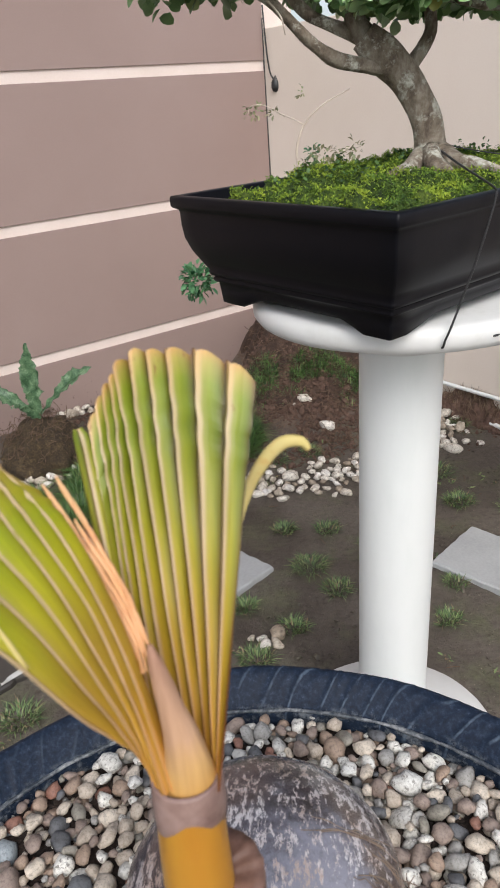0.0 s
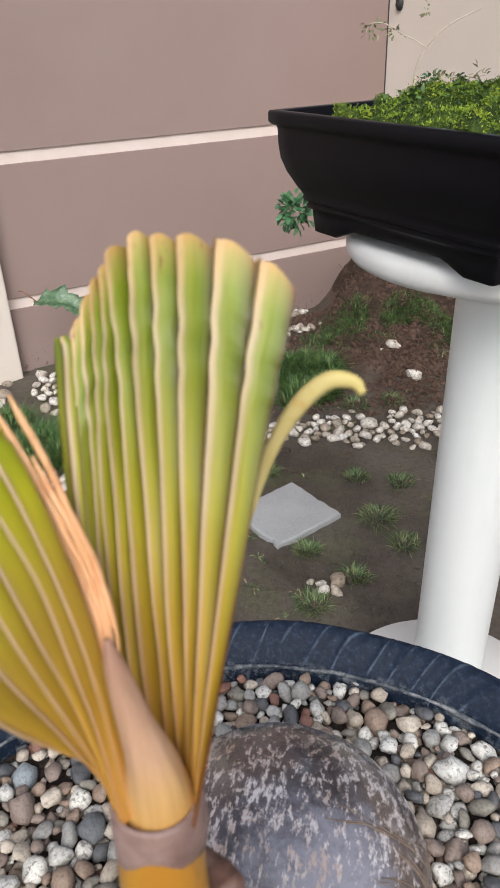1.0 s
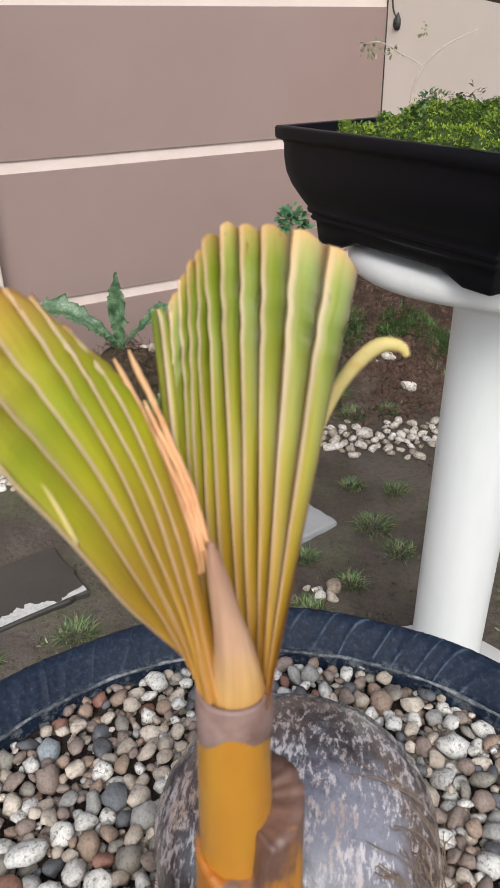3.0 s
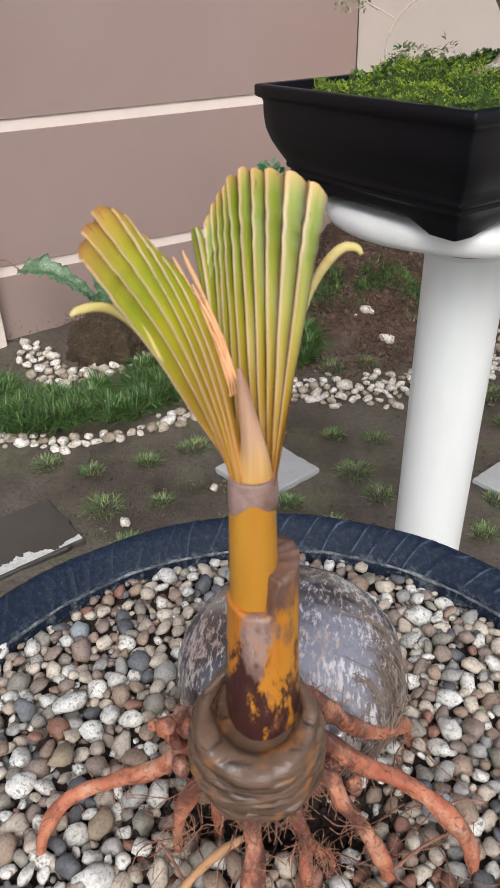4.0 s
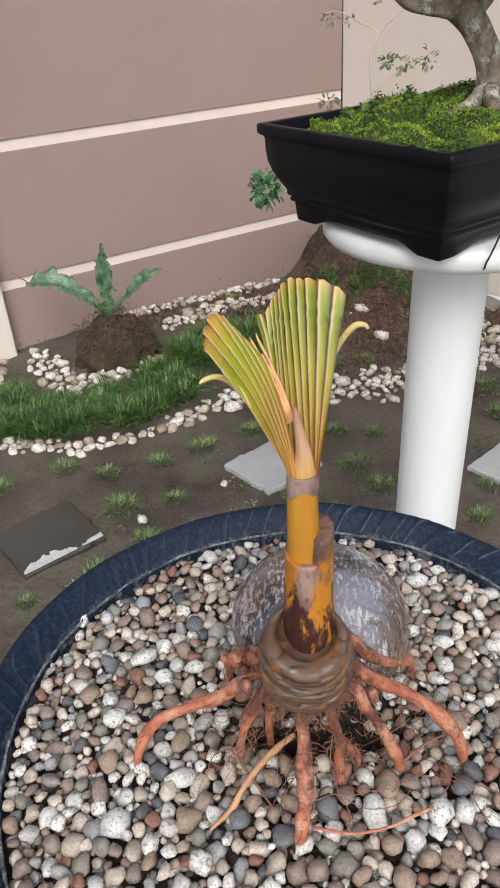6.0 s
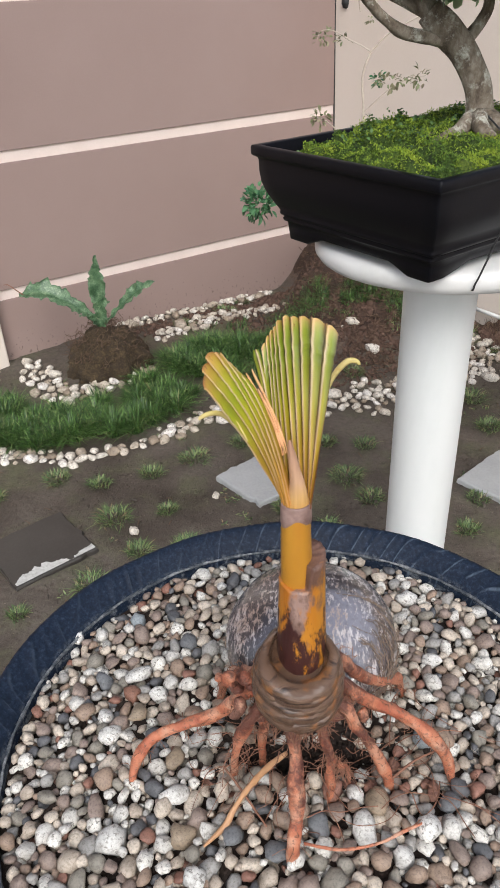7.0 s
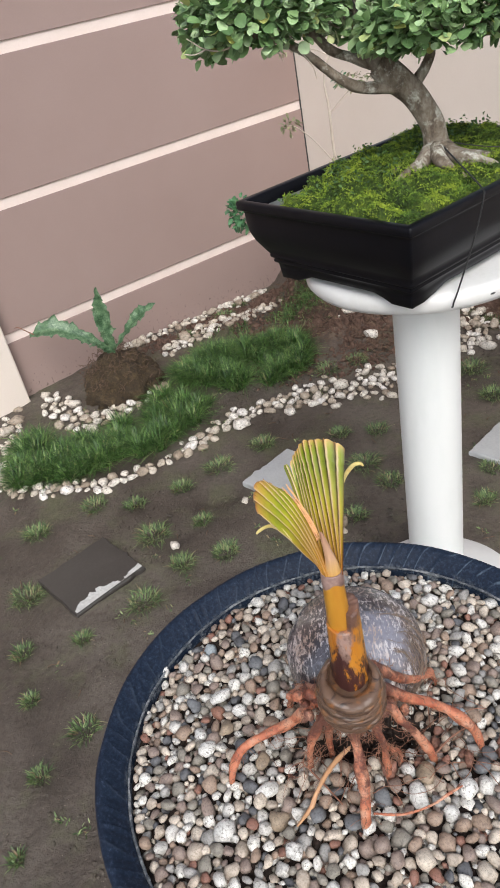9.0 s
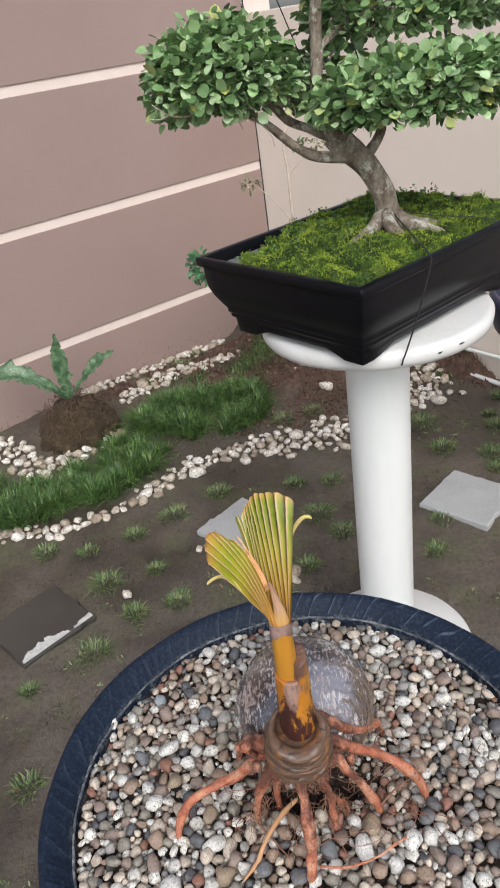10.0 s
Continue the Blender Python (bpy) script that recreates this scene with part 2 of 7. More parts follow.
def river_pebble(name, island, tone=None):
    """Water-worn stone: each pebble one colour of its own, faint clouding and grain; the pale ones pitted with dark specks."""
    m, nd, lk, bs = nodes_of(name)
    geo = nd.new("ShaderNodeNewGeometry")
    rnd = geo.outputs["Random Per Island"] if island else nd.new("ShaderNodeObjectInfo").outputs["Random"]
    if tone:
        r = ramp(nd, [(0.0, tuple(v * 0.78 for v in tone)), (1.0, tone)])
    else:
        r = ramp(nd, STONES, "CONSTANT")
    lk.new(rnd, r.inputs[0])
    pos = geo.outputs["Position"]
    big, fine = noise_tex(nd, lk, 130, 4, 0.6, vec=pos), noise_tex(nd, lk, 620, 4, 0.7, vec=pos)
    cloud = ramp(nd, [(0.3, (0.62, 0.6, 0.58)), (0.5, (0.95, 0.95, 0.94)), (0.7, (1.12, 1.11, 1.1))])
    lk.new(big.outputs[0], cloud.inputs[0])
    grain = ramp(nd, [(0.34, (0.55, 0.53, 0.5)), (0.5, (1.0, 1.0, 0.99)), (0.7, (1.15, 1.14, 1.13))])
    lk.new(fine.outputs[0], grain.inputs[0])
    col = mixc(nd, lk, 0.8, mixc(nd, lk, 0.8, r.outputs[0], cloud.outputs[0], "MULTIPLY"), grain.outputs[0], "MULTIPLY")
    lum = nd.new("ShaderNodeRGBToBW")
    lk.new(r.outputs[0], lum.inputs[0])
    pale = nd.new("ShaderNodeMapRange")
    pale.inputs["From Min"].default_value, pale.inputs["From Max"].default_value = 0.35, 0.65
    pale.inputs["To Max"].default_value = 0.8
    lk.new(lum.outputs[0], pale.inputs["Value"])
    pit = noise_tex(nd, lk, 430, 3, 0.6, vec=pos)
    pr = ramp(nd, [(0.57, (0, 0, 0)), (0.63, (1, 1, 1))])
    lk.new(pit.outputs[0], pr.inputs[0])
    mask = mixc(nd, lk, 1.0, pr.outputs[0], pale.outputs[0], "MULTIPLY")
    lk.new(mixc(nd, lk, mask, col, (0.16, 0.145, 0.125)), bs.inputs["Base Color"])
    bs.inputs["Roughness"].default_value = 0.6
    bump(nd, lk, bs, fine.outputs[0], 0.35, 0.0008)
    return m


M["pebble"] = river_pebble("river_pebble", False)
M["pebbles"] = river_pebble("river_pebbles", True)
for key, c in (("pale", (0.74, 0.73, 0.7)), ("bluish", (0.4, 0.45, 0.48)), ("russet", (0.26, 0.13, 0.09)), ("slaty", (0.17, 0.178, 0.19)), ("tan", (0.32, 0.25, 0.18))):
    M["pebble_" + key] = river_pebble("pebble_" + key, False, c)
M["gstone"] = varied("white_garden_stone", [(0.0, (0.3, 0.24, 0.18)), (0.3, (0.5, 0.44, 0.36)), (0.7, (0.68, 0.64, 0.57)), (1.0, (0.76, 0.73, 0.69))], False, (0.2, 0.16, 0.12), 0.7, 90)
M["clod"] = surface("red_brown_clod", [(0.3, (0.04, 0.021, 0.014)), (0.5, (0.095, 0.054, 0.038)), (0.7, (0.17, 0.11, 0.08))], 40, 200, 0.9, 0.8, 0.003, 0.4)
M["grit"] = surface("dark_grit", [(0.3, (0.009, 0.0055, 0.004)), (0.6, (0.036, 0.022, 0.016))], 60, 300, 0.9, 0.8, 0.004)


def shell_material():
    """Husked shell: purple-brown, browner on one flank, with sky sheen painted as bluish patches, tan flakes and
    scattered fibres.
    """
    m, nd, lk, bs = nodes_of("coconut_shell")
    a = noise_tex(nd, lk, 26, 6, 0.72)
    base = ramp(nd, [(0.36, (0.012, 0.007, 0.009)), (0.47, (0.03, 0.018, 0.022)), (0.55, (0.06, 0.05, 0.06)), (0.66, (0.2, 0.2, 0.24))])
    lk.new(a.outputs[0], base.inputs[0])
    sep = nd.new("ShaderNodeSeparateXYZ")
    lk.new(nd.new("ShaderNodeTexCoord").outputs["Object"], sep.inputs[0])
    flank = nd.new("ShaderNodeMapRange")
    flank.inputs["From Min"].default_value, flank.inputs["From Max"].default_value = 0.082, 0.112
    flank.inputs["To Max"].default_value = 0.75
    lk.new(sep.outputs[0], flank.inputs["Value"])
    col = mixc(nd, lk, flank.outputs[0], base.outputs[0], (0.075, 0.04, 0.024))
    # reflected sky put into the colour: a bluish patch round this point
    bare = nd.new("ShaderNodeVectorMath")
    bare.operation, bare.inputs[1].default_value = "DISTANCE", (0.084, 0.226, 0.784)
    lk.new(nd.new("ShaderNodeTexCoord").outputs["Object"], bare.inputs[0])
    bm = nd.new("ShaderNodeMapRange")
    bm.inputs["From Min"].default_value, bm.inputs["From Max"].default_value = 0.012, 0.054
    bm.inputs["To Min"].default_value, bm.inputs["To Max"].default_value = 0.32, -0.16
    lk.new(bare.outputs["Value"], bm.inputs["Value"])
    wn2 = noise_tex(nd, lk, 70, 6, 0.75, stretch=(1, 1, 0.5))
    ba = nd.new("ShaderNodeMath")
    ba.operation = "ADD"
    lk.new(wn2.outputs[0], ba.inputs[0])
    lk.new(bm.outputs[0], ba.inputs[1])
    sheen = ramp(nd, [(0.52, (0, 0, 0)), (0.82, (0.8, 0.8, 0.8))])
    lk.new(ba.outputs[0], sheen.inputs[0])
    col = mixc(nd, lk, sheen.outputs[0], col, (0.25, 0.25, 0.3))
    fib = noise_tex(nd, lk, 430, 5, 0.75, stretch=(1.0, 0.4, 0.25))
    patch = noise_tex(nd, lk, 40, 6, 0.7)
    ml = nd.new("ShaderNodeMath")
    ml.operation, ml.inputs[1].default_value = "MULTIPLY_ADD", 0.5
    lk.new(patch.outputs[0], ml.inputs[0])
    lk.new(fib.outputs[0], ml.inputs[2])
    fr = ramp(nd, [(0.75, (0, 0, 0)), (0.83, (0.85, 0.85, 0.85))])
    # slightly fewer flakes inside the painted sheen
    worn = nd.new("ShaderNodeMath")
    worn.operation, worn.inputs[1].default_value = "MULTIPLY_ADD", -0.03
    lk.new(sheen.outputs[0], worn.inputs[0])
    lk.new(ml.outputs[0], worn.inputs[2])
    lk.new(worn.outputs[0], fr.inputs[0])
    tint = ramp(nd, [(0.4, (0.4, 0.3, 0.25)), (0.56, (0.66, 0.62, 0.62))])
    lk.new(a.outputs[0], tint.inputs[0])
    lk.new(mixc(nd, lk, fr.outputs[0], col, tint.outputs[0]), bs.inputs["Base Color"])
    bs.inputs["Coat Weight"].default_value = 1.0
    bs.inputs["Coat Roughness"].default_value = 0.13
    bs.inputs["Coat IOR"].default_value = 1.8
    rr = ramp(nd, [(0.0, (0.35, 0.35, 0.35)), (1.0, (0.65, 0.65, 0.65))])
    lk.new(fr.outputs[0], rr.inputs[0])
    lk.new(rr.outputs[0], bs.inputs["Roughness"])
    bump(nd, lk, bs, fib.outputs[0], 0.7, 0.0014)
    gloss = nd.new("ShaderNodeBump")
    gloss.inputs["Strength"].default_value, gloss.inputs["Distance"].default_value = 0.25, 0.0012
    lk.new(wn2.outputs[0], gloss.inputs["Height"])
    lk.new(gloss.outputs[0], bs.inputs["Coat Normal"])
    return m


def rim_material():
    """Blue-black rubber, scuffed paler along the crest of each pleat."""
    m, nd, lk, bs = nodes_of("blue_black_rubber")
    uv = nd.new("ShaderNodeUVMap").outputs[0]
    sep = nd.new("ShaderNodeSeparateXYZ")
    lk.new(uv, sep.inputs[0])
    fr = nd.new("ShaderNodeMath")
    fr.operation = "FRACT"
    lk.new(sep.outputs[0], fr.inputs[0])
    crest = ramp(nd, [(0.44, (0, 0, 0)), (0.49, (1, 1, 1)), (0.52, (1, 1, 1)), (0.58, (0, 0, 0))])
    lk.new(fr.outputs[0], crest.inputs[0])
    wear = noise_tex(nd, lk, 45, 4, 0.7)
    wr = ramp(nd, [(0.42, (0, 0, 0)), (0.65, (1, 1, 1))])
    lk.new(wear.outputs[0], wr.inputs[0])
    mask = mixc(nd, lk, 1.0, crest.outputs[0], wr.outputs[0], "MULTIPLY")
    so = nd.new("ShaderNodeSeparateXYZ")
    lk.new(nd.new("ShaderNodeTexCoord").outputs["Object"], so.inputs[0])
    sx = nd.new("ShaderNodeMapRange")
    sx.inputs["From Min"].default_value, sx.inputs["From Max"].default_value = -0.06, 0.12
    sx.inputs["To Min"].default_value, sx.inputs["To Max"].default_value = 0.2, 1.0
    lk.new(so.outputs[0], sx.inputs["Value"])
    mask = mixc(nd, lk, 1.0, mask, sx.outputs[0], "MULTIPLY")
    fine = noise_tex(nd, lk, 330, 4, 0.7)
    base = ramp(nd, [(0.3, (0.004, 0.008, 0.018)), (0.52, (0.008, 0.016, 0.034)), (0.66, (0.02, 0.033, 0.06)), (0.78, (0.07, 0.09, 0.12))])
    lk.new(fine.outputs[0], base.inputs[0])
    col = mixc(nd, lk, mask, base.outputs[0], (0.1, 0.135, 0.18))
    edge = ramp(nd, [(0.0, (1, 1, 1)), (0.12, (0.9, 0.9, 0.9)), (0.2, (0, 0, 0))])
    lk.new(sep.outputs[1], edge.inputs[0])
    scuff = noise_tex(nd, lk, 120, 5, 0.75)
    sr = ramp(nd, [(0.5, (0, 0, 0)), (0.64, (1, 1, 1))])
    lk.new(scuff.outputs[0], sr.inputs[0])
    lk.new(mixc(nd, lk, mixc(nd, lk, 1.0, edge.outputs[0], sr.outputs[0], "MULTIPLY"), col, (0.15, 0.165, 0.18)), bs.inputs["Base Color"])
    bs.inputs["Roughness"].default_value = 0.6
    bs.inputs["Specular IOR Level"].default_value = 0.25
    bump(nd, lk, bs, fine.outputs[0], 0.3, 0.0008)
    return m


def streaked(name, base, mark, lo, hi, scale, stretch, rough=0.4, under=None, relief=0.25):
    """A smooth skin with darker streaked marks of their own shape."""
    m, nd, lk, bs = nodes_of(name)
    a = noise_tex(nd, lk, scale * 0.6, 3, 0.5, stretch=stretch)
    r = ramp(nd, [(0.3, base[0]), (0.7, base[1])])
    lk.new(a.outputs[0], r.inputs[0])
    b = noise_tex(nd, lk, scale, 5, 0.65, stretch=stretch)
    k = ramp(nd, [(lo, (0, 0, 0)), (hi, (1, 1, 1))])
    lk.new(b.outputs[0], k.inputs[0])
    col = mixc(nd, lk, k.outputs[0], r.outputs[0], mark)
    if under:
        c = noise_tex(nd, lk, scale * 0.35, 3, 0.5)
        kk = ramp(nd, [(0.55, (0, 0, 0)), (0.64, (1, 1, 1))])
        lk.new(c.outputs[0], kk.inputs[0])
        col = mixc(nd, lk, kk.outputs[0], col, under)
    lk.new(col, bs.inputs["Base Color"])
    bs.inputs["Roughness"].default_value = rough
    bs.inputs["Subsurface Weight"].default_value = 0.04
    bs.inputs["Subsurface Radius"].default_value = (0.003, 0.0015, 0.0006)
    bump(nd, lk, bs, b.outputs[0], relief, 0.001)
    return m


def sheath_material():
    """Orange sheath skin: scorched dark towards the foot, dry and brown at the cut top, with a mauve worn patch."""
    m, nd, lk, bs = nodes_of("orange_sheath_skin")
    tc = nd.new("ShaderNodeTexCoord").outputs["Object"]
    sep = nd.new("ShaderNodeSeparateXYZ")
    lk.new(tc, sep.inputs[0])
    a = noise_tex(nd, lk, 50, 3, 0.5, stretch=(1, 1, 0.25))
    base = ramp(nd, [(0.3, (0.4, 0.13, 0.01)), (0.7, (0.52, 0.24, 0.025))])
    lk.new(a.outputs[0], base.inputs[0])
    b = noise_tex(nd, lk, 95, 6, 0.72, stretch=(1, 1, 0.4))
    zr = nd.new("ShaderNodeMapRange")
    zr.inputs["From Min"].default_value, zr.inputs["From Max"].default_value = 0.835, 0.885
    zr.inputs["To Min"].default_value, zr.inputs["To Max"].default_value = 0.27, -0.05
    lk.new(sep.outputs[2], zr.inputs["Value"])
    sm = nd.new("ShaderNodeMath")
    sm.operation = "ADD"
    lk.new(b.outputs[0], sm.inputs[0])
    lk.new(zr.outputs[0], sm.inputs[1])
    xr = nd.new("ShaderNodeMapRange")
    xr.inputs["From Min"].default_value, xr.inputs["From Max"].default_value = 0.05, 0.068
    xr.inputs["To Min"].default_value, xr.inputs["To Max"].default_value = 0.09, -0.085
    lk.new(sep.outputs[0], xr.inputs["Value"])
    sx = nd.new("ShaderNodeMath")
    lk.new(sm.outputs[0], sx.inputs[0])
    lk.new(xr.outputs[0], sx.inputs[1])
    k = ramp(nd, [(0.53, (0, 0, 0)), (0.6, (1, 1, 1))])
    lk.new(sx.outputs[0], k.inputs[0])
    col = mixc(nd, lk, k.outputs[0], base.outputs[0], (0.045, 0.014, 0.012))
    c = noise_tex(nd, lk, 90, 5, 0.65, stretch=(1, 1, 0.45))
    vd = nd.new("ShaderNodeVectorMath")
    vd.operation = "SUBTRACT"
    vd.inputs[1].default_value = (0.0605, 0.146, 0.881)
    lk.new(tc, vd.inputs[0])
    vs = nd.new("ShaderNodeVectorMath")
    vs.operation = "MULTIPLY"
    vs.inputs[1].default_value = (1.0, 0.5, 0.42)
    lk.new(vd.outputs[0], vs.inputs[0])
    vl = nd.new("ShaderNodeVectorMath")
    vl.operation = "LENGTH"
    lk.new(vs.outputs[0], vl.inputs[0])
    near = nd.new("ShaderNodeMapRange")
    near.inputs["From Min"].default_value, near.inputs["From Max"].default_value = 0.002, 0.009
    near.inputs["To Min"].default_value, near.inputs["To Max"].default_value = 0.12, -0.12
    lk.new(vl.outputs["Value"], near.inputs["Value"])
    zt = nd.new("ShaderNodeMapRange")
    zt.inputs["From Min"].default_value, zt.inputs["From Max"].default_value = 0.888, 0.902
    zt.inputs["To Min"].default_value, zt.inputs["To Max"].default_value = 0.0, 0.3
    lk.new(sep.outputs[2], zt.inputs["Value"])
    st = nd.new("ShaderNodeMath")
    st.operation = "ADD"
    lk.new(c.outputs[0], st.inputs[0])
    lk.new(near.outputs[0], st.inputs[1])
    kt = ramp(nd, [(0.5, (0, 0, 0)), (0.64, (1, 1, 1))])
    lk.new(st.outputs[0], kt.inputs[0])
    col = mixc(nd, lk, kt.outputs[0], col, (0.32, 0.21, 0.175))
    s2 = nd.new("ShaderNodeMath")
    s2.operation = "ADD"
    lk.new(c.outputs[0], s2.inputs[0])
    lk.new(zt.outputs[0], s2.inputs[1])
    k2 = ramp(nd, [(0.55, (0, 0, 0)), (0.66, (1, 1, 1))])
    lk.new(s2.outputs[0], k2.inputs[0])
    dry = ramp(nd, [(0.35, (0.2, 0.11, 0.08)), (0.6, (0.1, 0.05, 0.035))])
    lk.new(b.outputs[0], dry.inputs[0])
    col = mixc(nd, lk, k2.outputs[0], col, dry.outputs[0])
    lk.new(col, bs.inputs["Base Color"])
    bs.inputs["Roughness"].default_value = 0.42
    bump(nd, lk, bs, b.outputs[0], 0.25, 0.0008)
    return m


def root_material():
    """Salmon root skin with soil clinging in patches at two scales."""
    m, nd, lk, bs = nodes_of("dirty_salmon_root")
    a = noise_tex(nd, lk, 90, 3, 0.5)
    base = ramp(nd, [(0.3, (0.38, 0.105, 0.055)), (0.5, (0.5, 0.185, 0.1)), (0.74, (0.58, 0.36, 0.25))])
    lk.new(a.outputs[0], base.inputs[0])
    b = noise_tex(nd, lk, 48, 6, 0.75)
    k = ramp(nd, [(0.46, (0, 0, 0)), (0.58, (0.92, 0.92, 0.92))])
    far = nd.new("ShaderNodeVectorMath")
    far.operation, far.inputs[1].default_value = "DISTANCE", (0.058, 0.165, 0.79)
    lk.new(nd.new("ShaderNodeTexCoord").outputs["Object"], far.inputs[0])
    fm = nd.new("ShaderNodeMapRange")
    fm.inputs["From Min"].default_value, fm.inputs["From Max"].default_value = 0.015, 0.08
    fm.inputs["To Min"].default_value, fm.inputs["To Max"].default_value = 0.13, -0.12
    lk.new(far.outputs["Value"], fm.inputs["Value"])
    ad = nd.new("ShaderNodeMath")
    ad.operation = "ADD"
    lk.new(b.outputs[0], ad.inputs[0])
    lk.new(fm.outputs[0], ad.inputs[1])
    lk.new(ad.outputs[0], k.inputs[0])
    col = mixc(nd, lk, k.outputs[0], base.outputs[0], (0.095, 0.032, 0.024))
    c = noise_tex(nd, lk, 420, 4, 0.7)
    kc = ramp(nd, [(0.54, (0, 0, 0)), (0.64, (0.8, 0.8, 0.8))])
    lk.new(c.outputs[0], kc.inputs[0])
    col = mixc(nd, lk, kc.outputs[0], col, (0.16, 0.085, 0.06))
    lk.new(col, bs.inputs["Base Color"])
    bs.inputs["Roughness"].default_value = 0.6
    bump(nd, lk, bs, c.outputs[0], 0.7, 0.0016)
    return m


def frond_material(name, pleats, ridge=1.0, warm=0.0, tip=((0.26, 0.29, 0.02), (0.42, 0.33, 0.08), (0.6, 0.33, 0.12)), soft=0.0, green=((0.37, 0.3, 0.014), (0.22, 0.245, 0.018)), tip_at=0.93):
    """Pleated palm leaf: a cream ridge on each fold, green blade, crease shade painted in brown; ochre towards the
    base, peach and brown tips. Read from the leaf's own UV map.
    """
    m, nd, lk, bs = nodes_of(name)
    uv = nd.new("ShaderNodeUVMap").outputs[0]
    sep = nd.new("ShaderNodeSeparateXYZ")
    lk.new(uv, sep.inputs[0])
    mul = nd.new("ShaderNodeMath")
    mul.operation, mul.inputs[1].default_value = "MULTIPLY", pleats
    lk.new(sep.outputs[0], mul.inputs[0])
    fr = nd.new("ShaderNodeMath")
    fr.operation = "FRACT"
    lk.new(mul.outputs[0], fr.inputs[0])
    n = noise_tex(nd, lk, 60, 3, 0.6, vec=uv, stretch=(1, 0.12, 1))
    blade = ramp(nd, [(0.0, (0.52, 0.23, 0.04)), (0.16, (0.47, 0.235, 0.025)), (0.36 + warm, (0.41, 0.25, 0.018)), (0.56 + warm, green[0]), (tip_at - 0.11, green[1]), (tip_at, tip[0]), (0.975, tip[1]), (1.0, tip[2])])
    lk.new(sep.outputs[1], blade.inputs[0])
    # shade of the creases and of each pleat's far side, put into the colour
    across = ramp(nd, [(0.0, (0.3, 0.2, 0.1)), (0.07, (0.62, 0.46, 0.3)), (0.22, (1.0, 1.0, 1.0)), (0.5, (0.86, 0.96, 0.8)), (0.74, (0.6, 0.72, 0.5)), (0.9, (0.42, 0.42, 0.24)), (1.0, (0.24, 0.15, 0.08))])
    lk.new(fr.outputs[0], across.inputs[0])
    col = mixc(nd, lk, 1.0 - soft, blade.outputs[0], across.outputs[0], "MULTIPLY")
    rd = ramp(nd, [(0.02, (0, 0, 0)), (0.06, (1, 1, 1)), (0.06 + 0.12 * ridge, (0.95, 0.95, 0.95)), (0.06 + 0.24 * ridge, (0.12, 0.12, 0.12)), (0.5, (0, 0, 0))])
    lk.new(fr.outputs[0], rd.inputs[0])
    rc = ramp(nd, [(0.0, (0.52, 0.27, 0.1)), (0.25, (0.47, 0.31, 0.18)), (0.6, (0.48, 0.36, 0.23)), (0.88, (0.52, 0.41, 0.25)), (1.0, (0.62, 0.4, 0.18))])
    lk.new(sep.outputs[1], rc.inputs[0])
    col = mixc(nd, lk, rd.outputs[0], col, rc.outputs[0])
    g = ramp(nd, [(0.3, (0.74, 0.76, 0.62)), (0.7, (1.1, 1.08, 1.0))])
    lk.new(n.outputs[0], g.inputs[0])
    col = mixc(nd, lk, 0.45, col, g.outputs[0], "MULTIPLY")
    spot = noise_tex(nd, lk, 14, 4, 0.65, vec=uv, stretch=(1.6, 1, 1))
    mt = nd.new("ShaderNodeMath")
    mt.operation = "MULTIPLY"
    lk.new(spot.outputs[0], mt.inputs[0])
    lk.new(sep.outputs[1], mt.inputs[1])
    tr = ramp(nd, [(0.58, (0, 0, 0)), (0.66, (1, 1, 1))])
    lk.new(mt.outputs[0], tr.inputs[0])
    col = mixc(nd, lk, tr.outputs[0], col, (0.2, 0.075, 0.025))
    lk.new(col, bs.inputs["Base Color"])
    bs.inputs["Roughness"].default_value = 0.5
    bs.inputs["Subsurface Weight"].default_value = 0.08
    bs.inputs["Subsurface Radius"].default_value = (0.004, 0.004, 0.001)
    bump(nd, lk, bs, n.outputs[0], 0.2, 0.0006)
    return m


